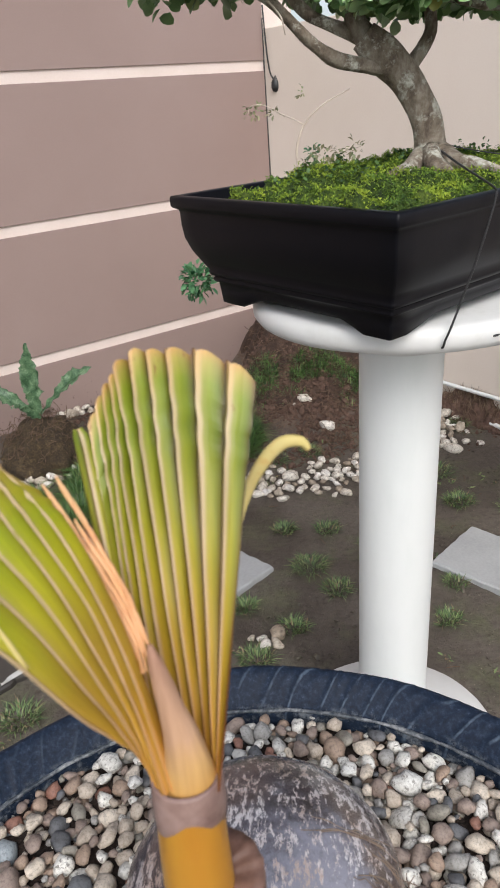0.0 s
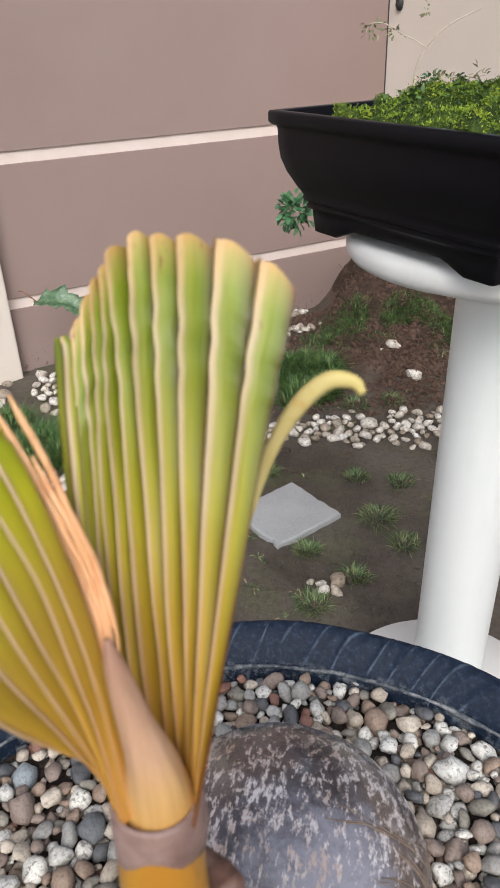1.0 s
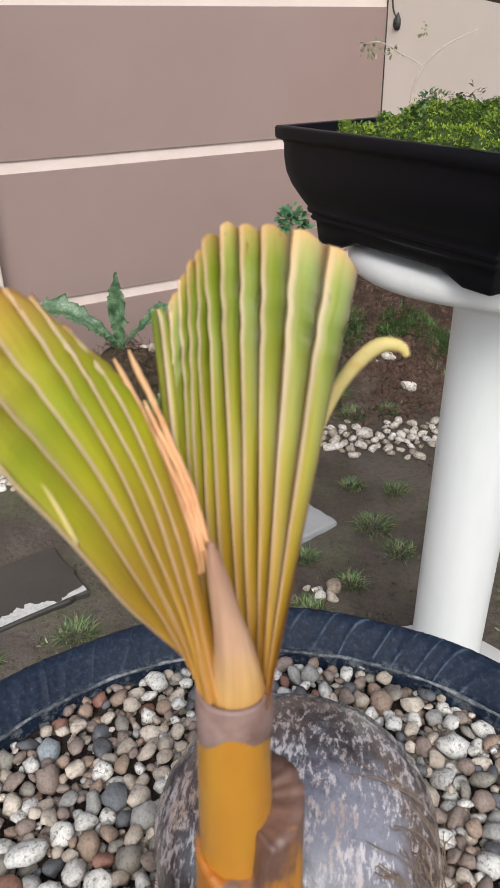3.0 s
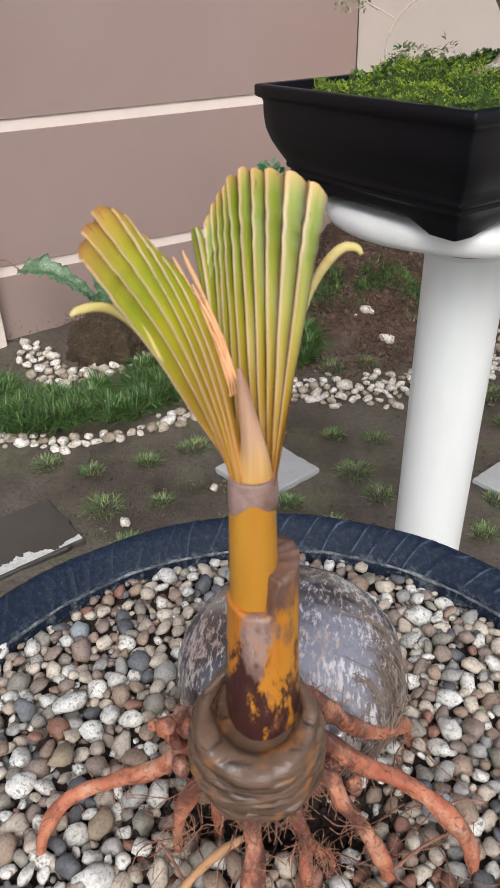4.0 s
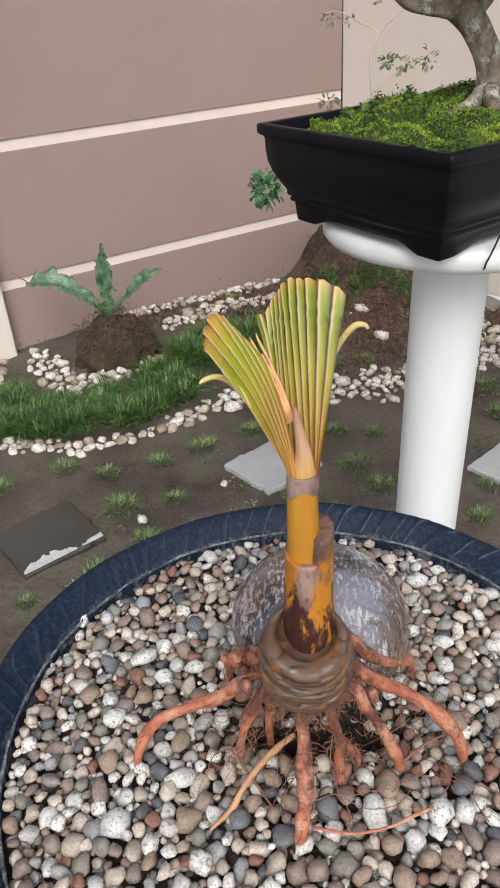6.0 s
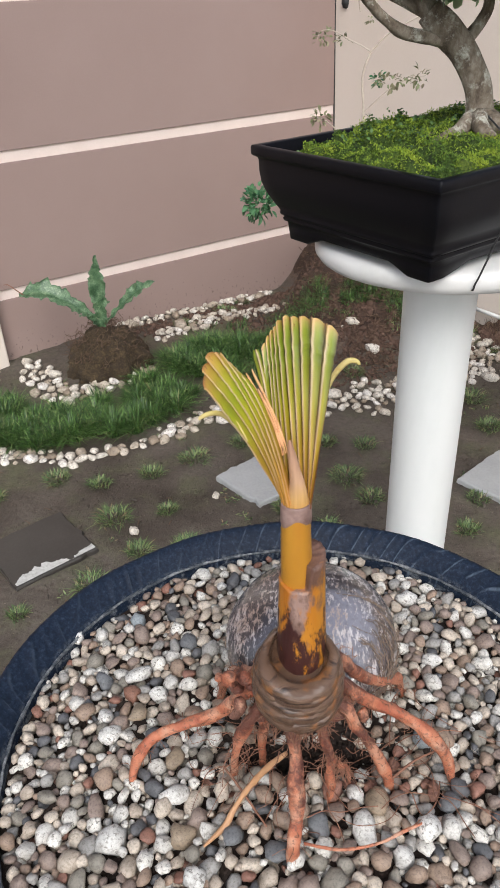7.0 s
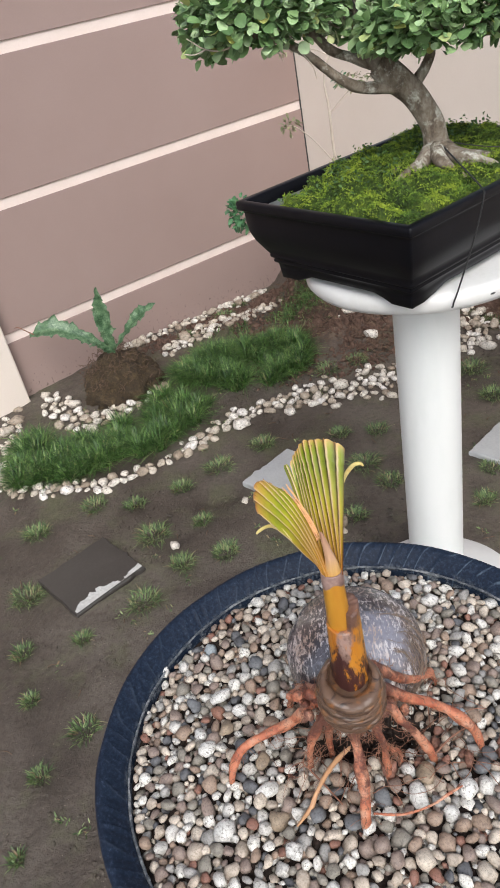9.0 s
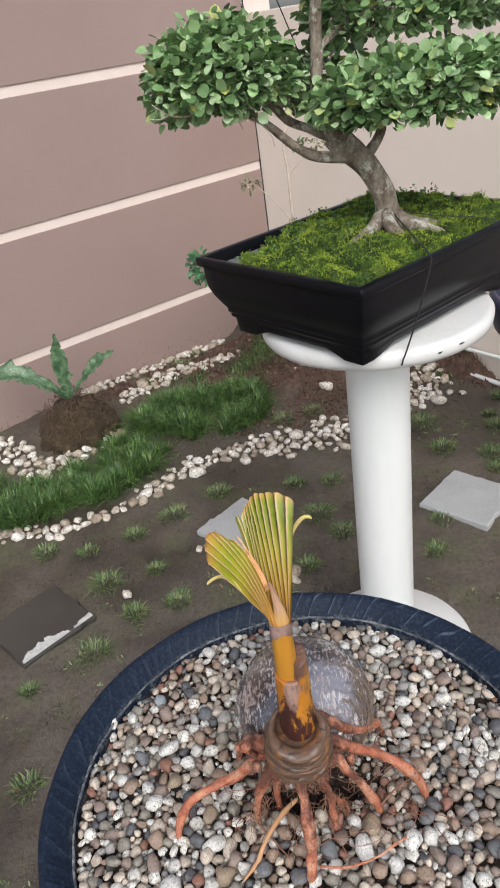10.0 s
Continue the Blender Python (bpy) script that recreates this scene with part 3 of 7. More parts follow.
def spear_material():
    """Folded leaf sheath: ochre cream at the foot, peach above, mauve-brown at the dry tip, with fine lengthwise lines."""
    m, nd, lk, bs = nodes_of("peach_spear_sheath")
    tc = nd.new("ShaderNodeTexCoord").outputs["Object"]
    sep = nd.new("ShaderNodeSeparateXYZ")
    lk.new(tc, sep.inputs[0])
    zr = nd.new("ShaderNodeMapRange")
    zr.inputs["From Min"].default_value, zr.inputs["From Max"].default_value = 0.929, 0.966
    lk.new(sep.outputs[2], zr.inputs["Value"])
    n = noise_tex(nd, lk, 420, 4, 0.6, stretch=(1, 1, 0.05))
    big = noise_tex(nd, lk, 110, 4, 0.6, stretch=(1, 1, 0.25))
    sh = nd.new("ShaderNodeMath")
    sh.operation, sh.inputs[1].default_value, sh.inputs[2].default_value = "MULTIPLY_ADD", 0.5, -0.25
    lk.new(big.outputs[0], sh.inputs[0])
    ad = nd.new("ShaderNodeMath")
    ad.operation = "ADD"
    lk.new(sh.outputs[0], ad.inputs[0])
    lk.new(zr.outputs[0], ad.inputs[1])
    r = ramp(nd, [(0.0, (0.62, 0.33, 0.07)), (0.25, (0.62, 0.38, 0.15)), (0.5, (0.56, 0.35, 0.22)), (0.8, (0.46, 0.28, 0.19)), (1.0, (0.36, 0.2, 0.14))])
    lk.new(ad.outputs[0], r.inputs[0])
    g = ramp(nd, [(0.35, (0.84, 0.8, 0.74)), (0.65, (1.05, 1.04, 1.03))])
    lk.new(n.outputs[0], g.inputs[0])
    lk.new(mixc(nd, lk, 0.85, r.outputs[0], g.outputs[0], "MULTIPLY"), bs.inputs["Base Color"])
    bs.inputs["Roughness"].default_value = 0.55
    bump(nd, lk, bs, n.outputs[0], 0.5, 0.0008)
    return m


def moss_material():
    """Moss cushions: yellow-green crowns and dark green hollows in patches, each sprig a little different."""
    m, nd, lk, bs = nodes_of("bright_moss")
    geo = nd.new("ShaderNodeNewGeometry")
    n = noise_tex(nd, lk, 26, 5, 0.68, vec=geo.outputs["Position"])
    mx = nd.new("ShaderNodeMix")
    mx.inputs[0].default_value = 0.07
    lk.new(n.outputs[0], mx.inputs[2])
    lk.new(geo.outputs["Random Per Island"], mx.inputs[3])
    r = ramp(nd, [(0.34, (0.03, 0.07, 0.008)), (0.43, (0.09, 0.17, 0.018)), (0.5, (0.19, 0.285, 0.022)), (0.6, (0.29, 0.38, 0.03)), (0.75, (0.36, 0.43, 0.05))])
    lk.new(mx.outputs[0], r.inputs[0])
    lk.new(r.outputs[0], bs.inputs["Base Color"])
    bs.inputs["Roughness"].default_value = 0.85
    return m


M["shell"] = shell_material()
M["rimblue"] = rim_material()
M["moss"] = moss_material()
M["stem"] = streaked("amber_stem_skin", ((0.36, 0.13, 0.012), (0.5, 0.26, 0.032)), (0.23, 0.09, 0.02), 0.52, 0.68, 75, (1, 1, 0.3), 0.3)
M["sheath"] = sheath_material()
M["husk"] = streaked("papery_brown_husk", ((0.075, 0.04, 0.024), (0.165, 0.1, 0.066)), (0.026, 0.013, 0.009), 0.53, 0.64, 260, (0.16, 0.16, 2.2), 0.31, (0.24, 0.105, 0.04), 0.8)
M["node"] = surface("mauve_brown_node", [(0.35, (0.15, 0.085, 0.07)), (0.5, (0.25, 0.16, 0.135)), (0.65, (0.34, 0.23, 0.2))], 90, 300, 0.5, 0.3, 0.001)
M["root"] = root_material()
M["tanroot"] = streaked("tan_root_skin", ((0.42, 0.22, 0.1), (0.52, 0.3, 0.16)), (0.2, 0.1, 0.06), 0.58, 0.7, 90, (1, 1, 1), 0.55)
M["rootlet"] = surface("dark_rootlet", [(0.3, (0.07, 0.042, 0.028)), (0.7, (0.17, 0.11, 0.07))], 60, 200, 0.85, 0.3, 0.001)
M["fibre"] = surface("dry_root_fibre", [(0.3, (0.13, 0.055, 0.034)), (0.7, (0.32, 0.16, 0.1))], 60, 200, 0.8, 0.3, 0.001)
M["husk_fibre"] = surface("dry_husk_fibre", [(0.3, (0.1, 0.065, 0.045)), (0.7, (0.27, 0.2, 0.15))], 60, 200, 0.7, 0.3, 0.001)
M["spear"] = spear_material()
M["pale_leaflet"] = streaked("pale_yellow_leaflet", ((0.52, 0.42, 0.12), (0.6, 0.5, 0.22)), (0.5, 0.26, 0.06), 0.6, 0.75, 120, (1, 1, 1), 0.5)
M["rib"] = streaked("orange_leaf_rib", ((0.62, 0.24, 0.08), (0.68, 0.4, 0.2)), (0.46, 0.15, 0.04), 0.55, 0.7, 90, (1, 1, 0.2), 0.5)
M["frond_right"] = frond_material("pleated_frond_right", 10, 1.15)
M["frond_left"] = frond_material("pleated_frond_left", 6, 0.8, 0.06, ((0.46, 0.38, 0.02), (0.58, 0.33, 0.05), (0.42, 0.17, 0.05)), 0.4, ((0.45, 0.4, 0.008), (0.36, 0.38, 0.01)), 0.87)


# ---- shapes ----
def part(name, data, material, parent=None, label="", smooth=True):
    """Links a bmesh, or (vertices, faces[, uv per vertex]), as one mesh object, under a thing or a part where one is given."""
    me = bpy.data.meshes.new(name)
    if isinstance(data, bmesh.types.BMesh):
        data.to_mesh(me)
        data.free()
    else:
        me.from_pydata([tuple(v) for v in data[0]], [], [tuple(f) for f in data[1]])
        if len(data) > 2:
            uvl = me.uv_layers.new(name="UVMap")
            idx = np.empty(len(me.loops), dtype=np.int32)
            me.loops.foreach_get("vertex_index", idx)
            uvl.data.foreach_set("uv", np.asarray(data[2], dtype=np.float32)[idx].ravel())
    if smooth:
        me.polygons.foreach_set("use_smooth", [True] * len(me.polygons))
    me.materials.append(material)
    ob = new(name, me)
    if parent:
        ob.parent = parent
    if label:
        tagged(ob, label)
    return ob


def joined(pieces):
    vs, fs, k = [], [], 0
    for v, f in pieces:
        vs.extend(v)
        fs.extend([tuple(i + k for i in q) for q in f])
        k += len(v)
    return vs, fs


def curve_points(pts, n):
    """Catmull-Rom through the points; a point may carry more numbers, such as a radius."""
    p = np.array(pts, float)
    p = np.vstack([2 * p[0] - p[1], p, 2 * p[-1] - p[-2]])
    out = []
    segs = len(p) - 3
    for i in range(n):
        u = i / (n - 1) * segs
        k = min(int(u), segs - 1)
        t = u - k
        a, b, c, d = p[k:k + 4]
        out.append(0.5 * (2 * b + (c - a) * t + (2 * a - 5 * b + 4 * c - d) * t * t + (3 * b - a - 3 * c + d) * t ** 3))
    return np.array(out)


def tube(pts, n=24, sides=10, rough=0.0, seed=0, caps=True):
    """A tapering tube through (x, y, z, radius) points, with an uneven skin."""
    c = curve_points(pts, n)
    p, rad = c[:, :3], np.maximum(c[:, 3], 0.0002)
    tan = np.gradient(p, axis=0)
    tan /= np.linalg.norm(tan, axis=1)[:, None] + 1e-12
    ref = np.array([0.0, 0.0, 1.0]) if abs(tan[0][2]) < 0.8 else np.array([0.0, 1.0, 0.0])
    side = np.cross(tan[0], ref)
    side /= np.linalg.norm(side)
    vs = []
    for i in range(n):
        side = side - tan[i] * (side @ tan[i])
        side /= np.linalg.norm(side) + 1e-12
        up = np.cross(tan[i], side)
        for j in range(sides):
            a = 2 * math.pi * j / sides
            r = rad[i]
            if rough:
                q = p[i] / (3.5 * rad.mean()) + np.array([math.cos(a), math.sin(a), seed * 3.1])
                r *= 1 + rough * noise.noise(Vector(q))
            vs.append(p[i] + r * (math.cos(a) * side + math.sin(a) * up))
    fs = [(i * sides + j, i * sides + (j + 1) % sides, (i + 1) * sides + (j + 1) % sides, (i + 1) * sides + j) for i in range(n - 1) for j in range(sides)]
    if caps:
        fs += [tuple(range(sides - 1, -1, -1)), tuple((n - 1) * sides + j for j in range(sides))]
    return vs, fs


def lathe(profile, n=64, centre=(0, 0, 0), wobble=0.0, freq=3.0, closed=False):
    """Turns (radius, height) points about the vertical."""
    vs, fs = [], []
    k = len(profile)
    for j in range(n):
        a = 2 * math.pi * j / n
        for r, z in profile:
            d = 1 + (wobble * noise.noise(Vector((math.cos(a) * freq, math.sin(a) * freq, z * 60))) if wobble else 0)
            vs.append((centre[0] + r * d * math.cos(a), centre[1] + r * d * math.sin(a), centre[2] + z))
    for j in range(n):
        for i in range(k - 1 + closed):
            a, b = j * k + i, j * k + (i + 1) % k
            c, d = ((j + 1) % n) * k + (i + 1) % k, ((j + 1) % n) * k + i
            fs.append((a, d, c, b))
    return vs, fs


def box(lo, hi, bevel=0.0):
    bm = bmesh.new()
    bmesh.ops.create_cube(bm, size=1.0)
    for v in bm.verts:
        v.co = Vector([lo[i] + (v.co[i] + 0.5) * (hi[i] - lo[i]) for i in range(3)])
    if bevel:
        bmesh.ops.bevel(bm, geom=bm.edges[:], offset=bevel, segments=2, affect="EDGES", profile=0.5)
    return bm


def ball(sub):
    bm = bmesh.new()
    bmesh.ops.create_icosphere(bm, subdivisions=sub, radius=1.0)
    v = np.array([q.co[:] for q in bm.verts])
    f = [tuple(q.index for q in face.verts) for face in bm.faces]
    bm.free()
    return v, f


BALL_V, BALL_F = ball(2)


def pebble_shape(seed, flat=0.66, long=1.25, lumpy=0.22):
    rng = np.random.default_rng(seed)
    off = rng.uniform(0, 50, 3)
    v = np.array([q * (1 + lumpy * noise.noise(Vector(q * 1.1 + off)) + 0.25 * lumpy * noise.noise(Vector(q * 2.6 + off))) for q in BALL_V])
    return v * np.array([rng.uniform(1.0, long), rng.uniform(0.8, 1.05), rng.uniform(flat * 0.8, flat * 1.15)])


def turn(rng, tilt=25):
    return np.array(Euler((radians(rng.uniform(-tilt, tilt)), radians(rng.uniform(-tilt, tilt)), rng.uniform(0, 6.283))).to_matrix())


def empty(name, at=(0, 0, 0)):
    ob = new(name)
    ob.location = at
    ob.empty_display_size = 0.02
    return ob


def blades(rng, n, place, length, width, lean=0.5, seg=3, way=None):
    """Grass blades: narrow strips, bent over, tapering to a point. place(rng) gives the foot of one."""
    vs, fs = [], []
    for _ in range(n):
        x, y, z = place(rng)
        a, L, w = rng.uniform(0, 6.283) if way is None else way, length * rng.uniform(0.55, 1.2), width * rng.uniform(0.7, 1.2)
        out = lean * rng.uniform(0.2, 1.3)
        dx, dy = math.cos(a), math.sin(a)
        b = len(vs)
        for i in range(seg):
            t = i / seg
            r, h = L * out * t * t, L * t * (1 - 0.35 * out * t)
            ww = w * (1 - 0.6 * t) * 0.5
            for s in (-1, 1):
                vs.append((x + dx * r - dy * ww * s, y + dy * r + dx * ww * s, z + h))
        vs.append((x + dx * L * out, y + dy * L * out, z + L * max(0.15, 1 - 0.38 * out)))
        for i in range(seg - 1):
            fs.append((b + 2 * i, b + 2 * i + 1, b + 2 * i + 3, b + 2 * i + 2))
        fs.append((b + 2 * seg - 2, b + 2 * seg - 1, b + 2 * seg))
    return vs, fs


def leaves(rng, spots, size, round_=0.75):
    """Small oval leaves, folded along the midrib; spots gives (point, outward way)."""
    vs, fs = [], []
    for p, way in spots:
        s = size * rng.uniform(0.6, 1.2)
        d = np.array(way) + rng.normal(0, 0.55, 3)
        d /= np.linalg.norm(d) + 1e-9
        up = np.array([0, 0, 1.0]) + rng.normal(0, 0.45, 3)
        side = np.cross(d, up)
        side /= np.linalg.norm(side) + 1e-9
        nrm = np.cross(side, d)
        w = s * round_ * 0.5
        b = len(vs)
        p = np.array(p)
        for t, k, h in ((0.0, 0.0, 0.0), (0.25, 0.8, 0.08), (0.6, 1.0, 0.1), (0.88, 0.55, 0.02)):
            c = p + d * s * t - nrm * s * 0.12 * t * t
            if k == 0:
                vs.append(c)
            else:
                vs += [c + side * w * k + nrm * s * h, c - nrm * 0.0, c - side * w * k + nrm * s * h]
        vs.append(p + d * s - nrm * s * 0.15)
        e = b + 1
        fs += [(b, e, e + 1), (b, e + 1, e + 2)]
        for i in range(2):
            q = e + 3 * i
            fs += [(q, q + 3, q + 4, q + 1), (q + 1, q + 4, q + 5, q + 2)]
        q = e + 6
        fs += [(q, b + 10, q + 1), (q + 1, b + 10, q + 2)]
    return vs, fs


# ---- ground and walls ----
CORNER = pose(0.151, 3.209, 0, 0, 0, 37.56)  # local x along the panelled wall, local -y along the cream wall


def ground_height(x, y):
    lumps = 1 + 0.3 * noise.noise(Vector((x * 5, y * 5, 11)))
    edge = 0.5 + 0.5 * math.tanh((x - 0.02 + 0.05 * noise.noise(Vector((y * 7, 0, 4)))) / 0.07)
    m = 0.33 * edge * lumps * math.exp(-(((x - 0.16) / 0.42) ** 2 + ((y - 2.85) / 0.42) ** 2))
    m += 0.04 * math.exp(-(((x + 0.45) / 0.6) ** 2 + ((y - 2.45) / 0.35) ** 2))
    near = math.exp(-((x / 2.2) ** 2 + ((y - 1.5) / 2.4) ** 2))
    rough = 1 + 4.0 * min(1.0, m / 0.08)
    return m + near * (0.007 * noise.noise(Vector((x * 6, y * 6, 0))) + rough * (0.004 * noise.noise(Vector((x * 19, y * 19, 3))) + 0.0022 * noise.noise(Vector((x * 60, y * 60, 7)))))


def build_ground():
    far = [3, 5, 9, 20, 60, 200, 800, 3000]
    xs = sorted([-1.6 - v for v in far] + list(np.linspace(-1.6, 1.6, 230)) + [1.6 + v for v in far])
    ys = sorted([-0.4 - v for v in far] + list(np.linspace(-0.4, 3.6, 290)) + [3.6 + v for v in far])
    vs = [(x, y, ground_height(x, y)) for y in ys for x in xs]
    w = len(xs)
    fs = [(j * w + i, j * w + i + 1, (j + 1) * w + i + 1, (j + 1) * w + i) for j in range(len(ys) - 1) for i in range(w - 1)]
    return tagged(part("ground", (vs, fs), M["soil"]), "damp dark brown garden soil with a low mound in the wall corner", "ground", kind="structure")


ground = build_ground()


def build_walls():
    # backing seen in the grooves, sky light painted into its tone
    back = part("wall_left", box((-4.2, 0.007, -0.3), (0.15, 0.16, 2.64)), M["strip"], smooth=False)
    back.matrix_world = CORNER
    tagged(back, "pinkish brown rendered garden wall with skylit horizontal grooves", "wall", kind="structure")
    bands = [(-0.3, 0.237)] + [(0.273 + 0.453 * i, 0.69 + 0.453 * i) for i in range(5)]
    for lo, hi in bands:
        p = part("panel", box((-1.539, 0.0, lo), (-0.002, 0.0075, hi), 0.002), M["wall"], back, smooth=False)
    side = part("wall_right", box((0.0, -5.0, -0.3), (0.15, 0.012, 1.285), 0.004), M["cream"], smooth=False)
    side.matrix_world = CORNER
    tagged(side, "plain cream painted garden wall meeting the brown wall", "wall", kind="structure")
    pil = part("trim", box((-1.95, -0.05, -0.3), (-1.541, 0.0065, 2.64), 0.006), M["cream"], smooth=False)
    pil.matrix_world = CORNER
    tagged(pil, "pale cream pilaster at the end of the brown wall", "pilaster", kind="structure")
    far = part("wall_end", box((-4.2, -0.004, -0.3), (-1.955, 0.0065, 2.64), 0.003), M["wall"], smooth=False)
    far.matrix_world = CORNER
    tagged(far, "pinkish brown rendered garden wall beyond the pilaster", "wall", kind="structure")


build_walls()


def soil_bank():
    """The crumbly bank of dug soil piled in the wall corner, with hanging rootlets."""
    rng = np.random.default_rng(23)
    nx, ny = 150, 180
    vs = []
    for j in range(ny):
        for i in range(nx):
            x, y = -0.16 + 0.86 * i / (nx - 1), 2.12 + 1.06 * j / (ny - 1)
            h = ground_height(x, y)
            k = min(1.0, max(0.0, (h - 0.045) / 0.05))
            c = 0.016 * noise.noise(Vector((x * 14, y * 14, 21))) + 0.011 * noise.noise(Vector((x * 38, y * 38, 5))) + 0.006 * noise.noise(Vector((x * 90, y * 90, 6)))
            vs.append((x, y, h - 0.02 + k * (0.026 + c)))
    fs = [(j * nx + i, j * nx + i + 1, (j + 1) * nx + i + 1, (j + 1) * nx + i) for j in range(ny - 1) for i in range(nx - 1)]
    ob = tagged(part("soil_bank", (vs, fs), M["mound"]), "bank of crumbly dark red-brown soil full of rootlets", "soil bank")
    bits = []
    for _ in range(420):
        x, y = rng.uniform(-0.08, 0.5), rng.uniform(2.25, 3.0)
        h = ground_height(x, y)
        if h < 0.06:
            continue
        z, a, rad = h + 0.012, rng.uniform(0, 6.283), rng.uniform(0.0008, 0.0018)
        pts = []
        for k in range(4):
            pts.append((x, y, z, rad))
            a += rng.normal(0, 0.7)
            x, y, z = x + 0.014 * math.cos(a), y + 0.014 * math.sin(a), z + rng.normal(0, 0.006)
        bits.append(tube(pts, 8, 4))
    part("rootlet_mat", joined(bits), M["rootlet"], ob)["kind"] = "stuff"


soil_bank()


# ---- paving stones ----
def paving_stone(name, corner, along, size_x, size_y, z, material, label, chipped=False, seed=1):
    """A square stone slab with uneven broken edges, its top a little above the soil."""
    rng = np.random.default_rng(seed)
    n = 14
    top = []
    for (a, b) in (((0, 0), (1, 0)), ((1, 0), (1, 1)), ((1, 1), (0, 1)), ((0, 1), (0, 0))):
        for i in range(n):
            t = i / n
            u, v = a[0] + (b[0] - a[0]) * t, a[1] + (b[1] - a[1]) * t
            k = (0.0012 * rng.normal() + (0.007 if rng.random() < 0.06 else 0.0)) if i else 0.0
            top.append((u * size_x + (k if a[0] == b[0] else 0), v * size_y + (k if a[1] == b[1] else 0)))
    cx, cy = size_x / 2, size_y / 2
    vs, fs, m = [], [], len(top)
    for sc, h in ((0.97, 0.0), (1.0, -0.004), (1.0, -0.03)):
        vs += [(cx + (x - cx) * sc, cy + (y - cy) * sc, h) for x, y in top]
    fs.append(tuple(range(m)))
    for k in range(2):
        fs += [(k * m + i, (k + 1) * m + i, (k + 1) * m + (i + 1) % m, k * m + (i + 1) % m) for i in range(m)]
    ob = part(name, (vs, fs), material, smooth=False)
    ob.matrix_world = pose(corner[0], corner[1], z, 0, 0, along)
    tagged(ob, label, "paving stone", "garden paving stones")
    if chipped:
        cv, cf = [], []
        for i in range(80):
            t = 0.02 + 0.96 * i / 79
            ragged = 0.75 + 0.7 * noise.noise(Vector((t * 11, 2.3, 0))) + 0.35 * noise.noise(Vector((t * 31, 5.3, 0)))
            w = 0.006 + 0.03 * math.sin(math.pi * min(1.0, t / 0.66)) ** 0.8 * ragged if t < 0.64 else 0.02 * ragged
            gap = 0.64 < t < 0.72
            cv += [(t * size_x, 0.004, 0.0015), (t * size_x, 0.004 + (0.0005 if gap else max(0.002, w)), 0.0015)]
        cf = [(2 * i, 2 * i + 2, 2 * i + 3, 2 * i + 1) for i in range(79)]
        part("chipped_edge", (cv, cf), M["slate_edge"], ob, "pale chipped edge", smooth=False)
    return ob


paving_stone("paving_stone", (-0.07, 1.392), 45.5, 0.195, 0.18, 0.016, M["slate"], "square pale grey paving stone sunk in the soil", seed=3)
paving_stone("paving_stone", (0.594, 1.372), 46.5, 0.2, 0.205, 0.016, M["slate"], "square pale grey paving stone with chipped corners on the soil", seed=5)
paving_stone("paving_stone", (-0.6, 1.067), 44.0, 0.21, 0.2, 0.014, M["slate_dark"], "dark wet paving stone with a pale broken edge", True, seed=7)


# ---- white garden stones ----
STONE_MESHES = []


def garden_stones(name, line, width, size, count, label, seed, lift=0.0):
    rng = np.random.default_rng(seed)
    if not STONE_MESHES:
        for k in range(14):
            me = bpy.data.meshes.new("stone")
            me.from_pydata([tuple(v) for v in pebble_shape(300 + k, 0.75, 1.4, 0.45)], [], BALL_F)
            me.polygons.foreach_set("use_smooth", [True] * len(me.polygons))
            me.materials.append(M["gstone"])
            STONE_MESHES.append(me)
    group = empty(name, (line[0][0], line[0][1], 0))
    tagged(group, label, "stone edging", "white stone edgings")
    path = curve_points(line, 200)
    taken = []
    for _ in range(count * 12):
        if len(taken) >= count:
            break
        p = path[rng.integers(0, 200)]
        w = p[2] if len(p) > 2 else width
        x, y = p[0] + rng.normal(0, w * 0.5), p[1] + rng.normal(0, w * 0.5)
        s = size * (rng.uniform(0.55, 1.15) if rng.random() < 0.8 else rng.uniform(1.1, 1.6))
        if any((x - a) ** 2 + (y - b) ** 2 < (0.95 * (s + c)) ** 2 for a, b, c in taken):
            continue
        taken.append((x, y, s))
        ob = new("stone", STONE_MESHES[rng.integers(0, 14)])
        ob.parent = group
        ob.matrix_parent_inverse = Matrix.Translation((-line[0][0], -line[0][1], 0))
        ob.matrix_basis = Matrix.Translation((x, y, ground_height(x, y) + s * 0.4 + lift)) @ Euler((rng.uniform(-0.4, 0.4), rng.uniform(-0.4, 0.4), rng.uniform(0, 6.3))).to_matrix().to_4x4() @ Matrix.Diagonal((s, s, s, 1))
    return group


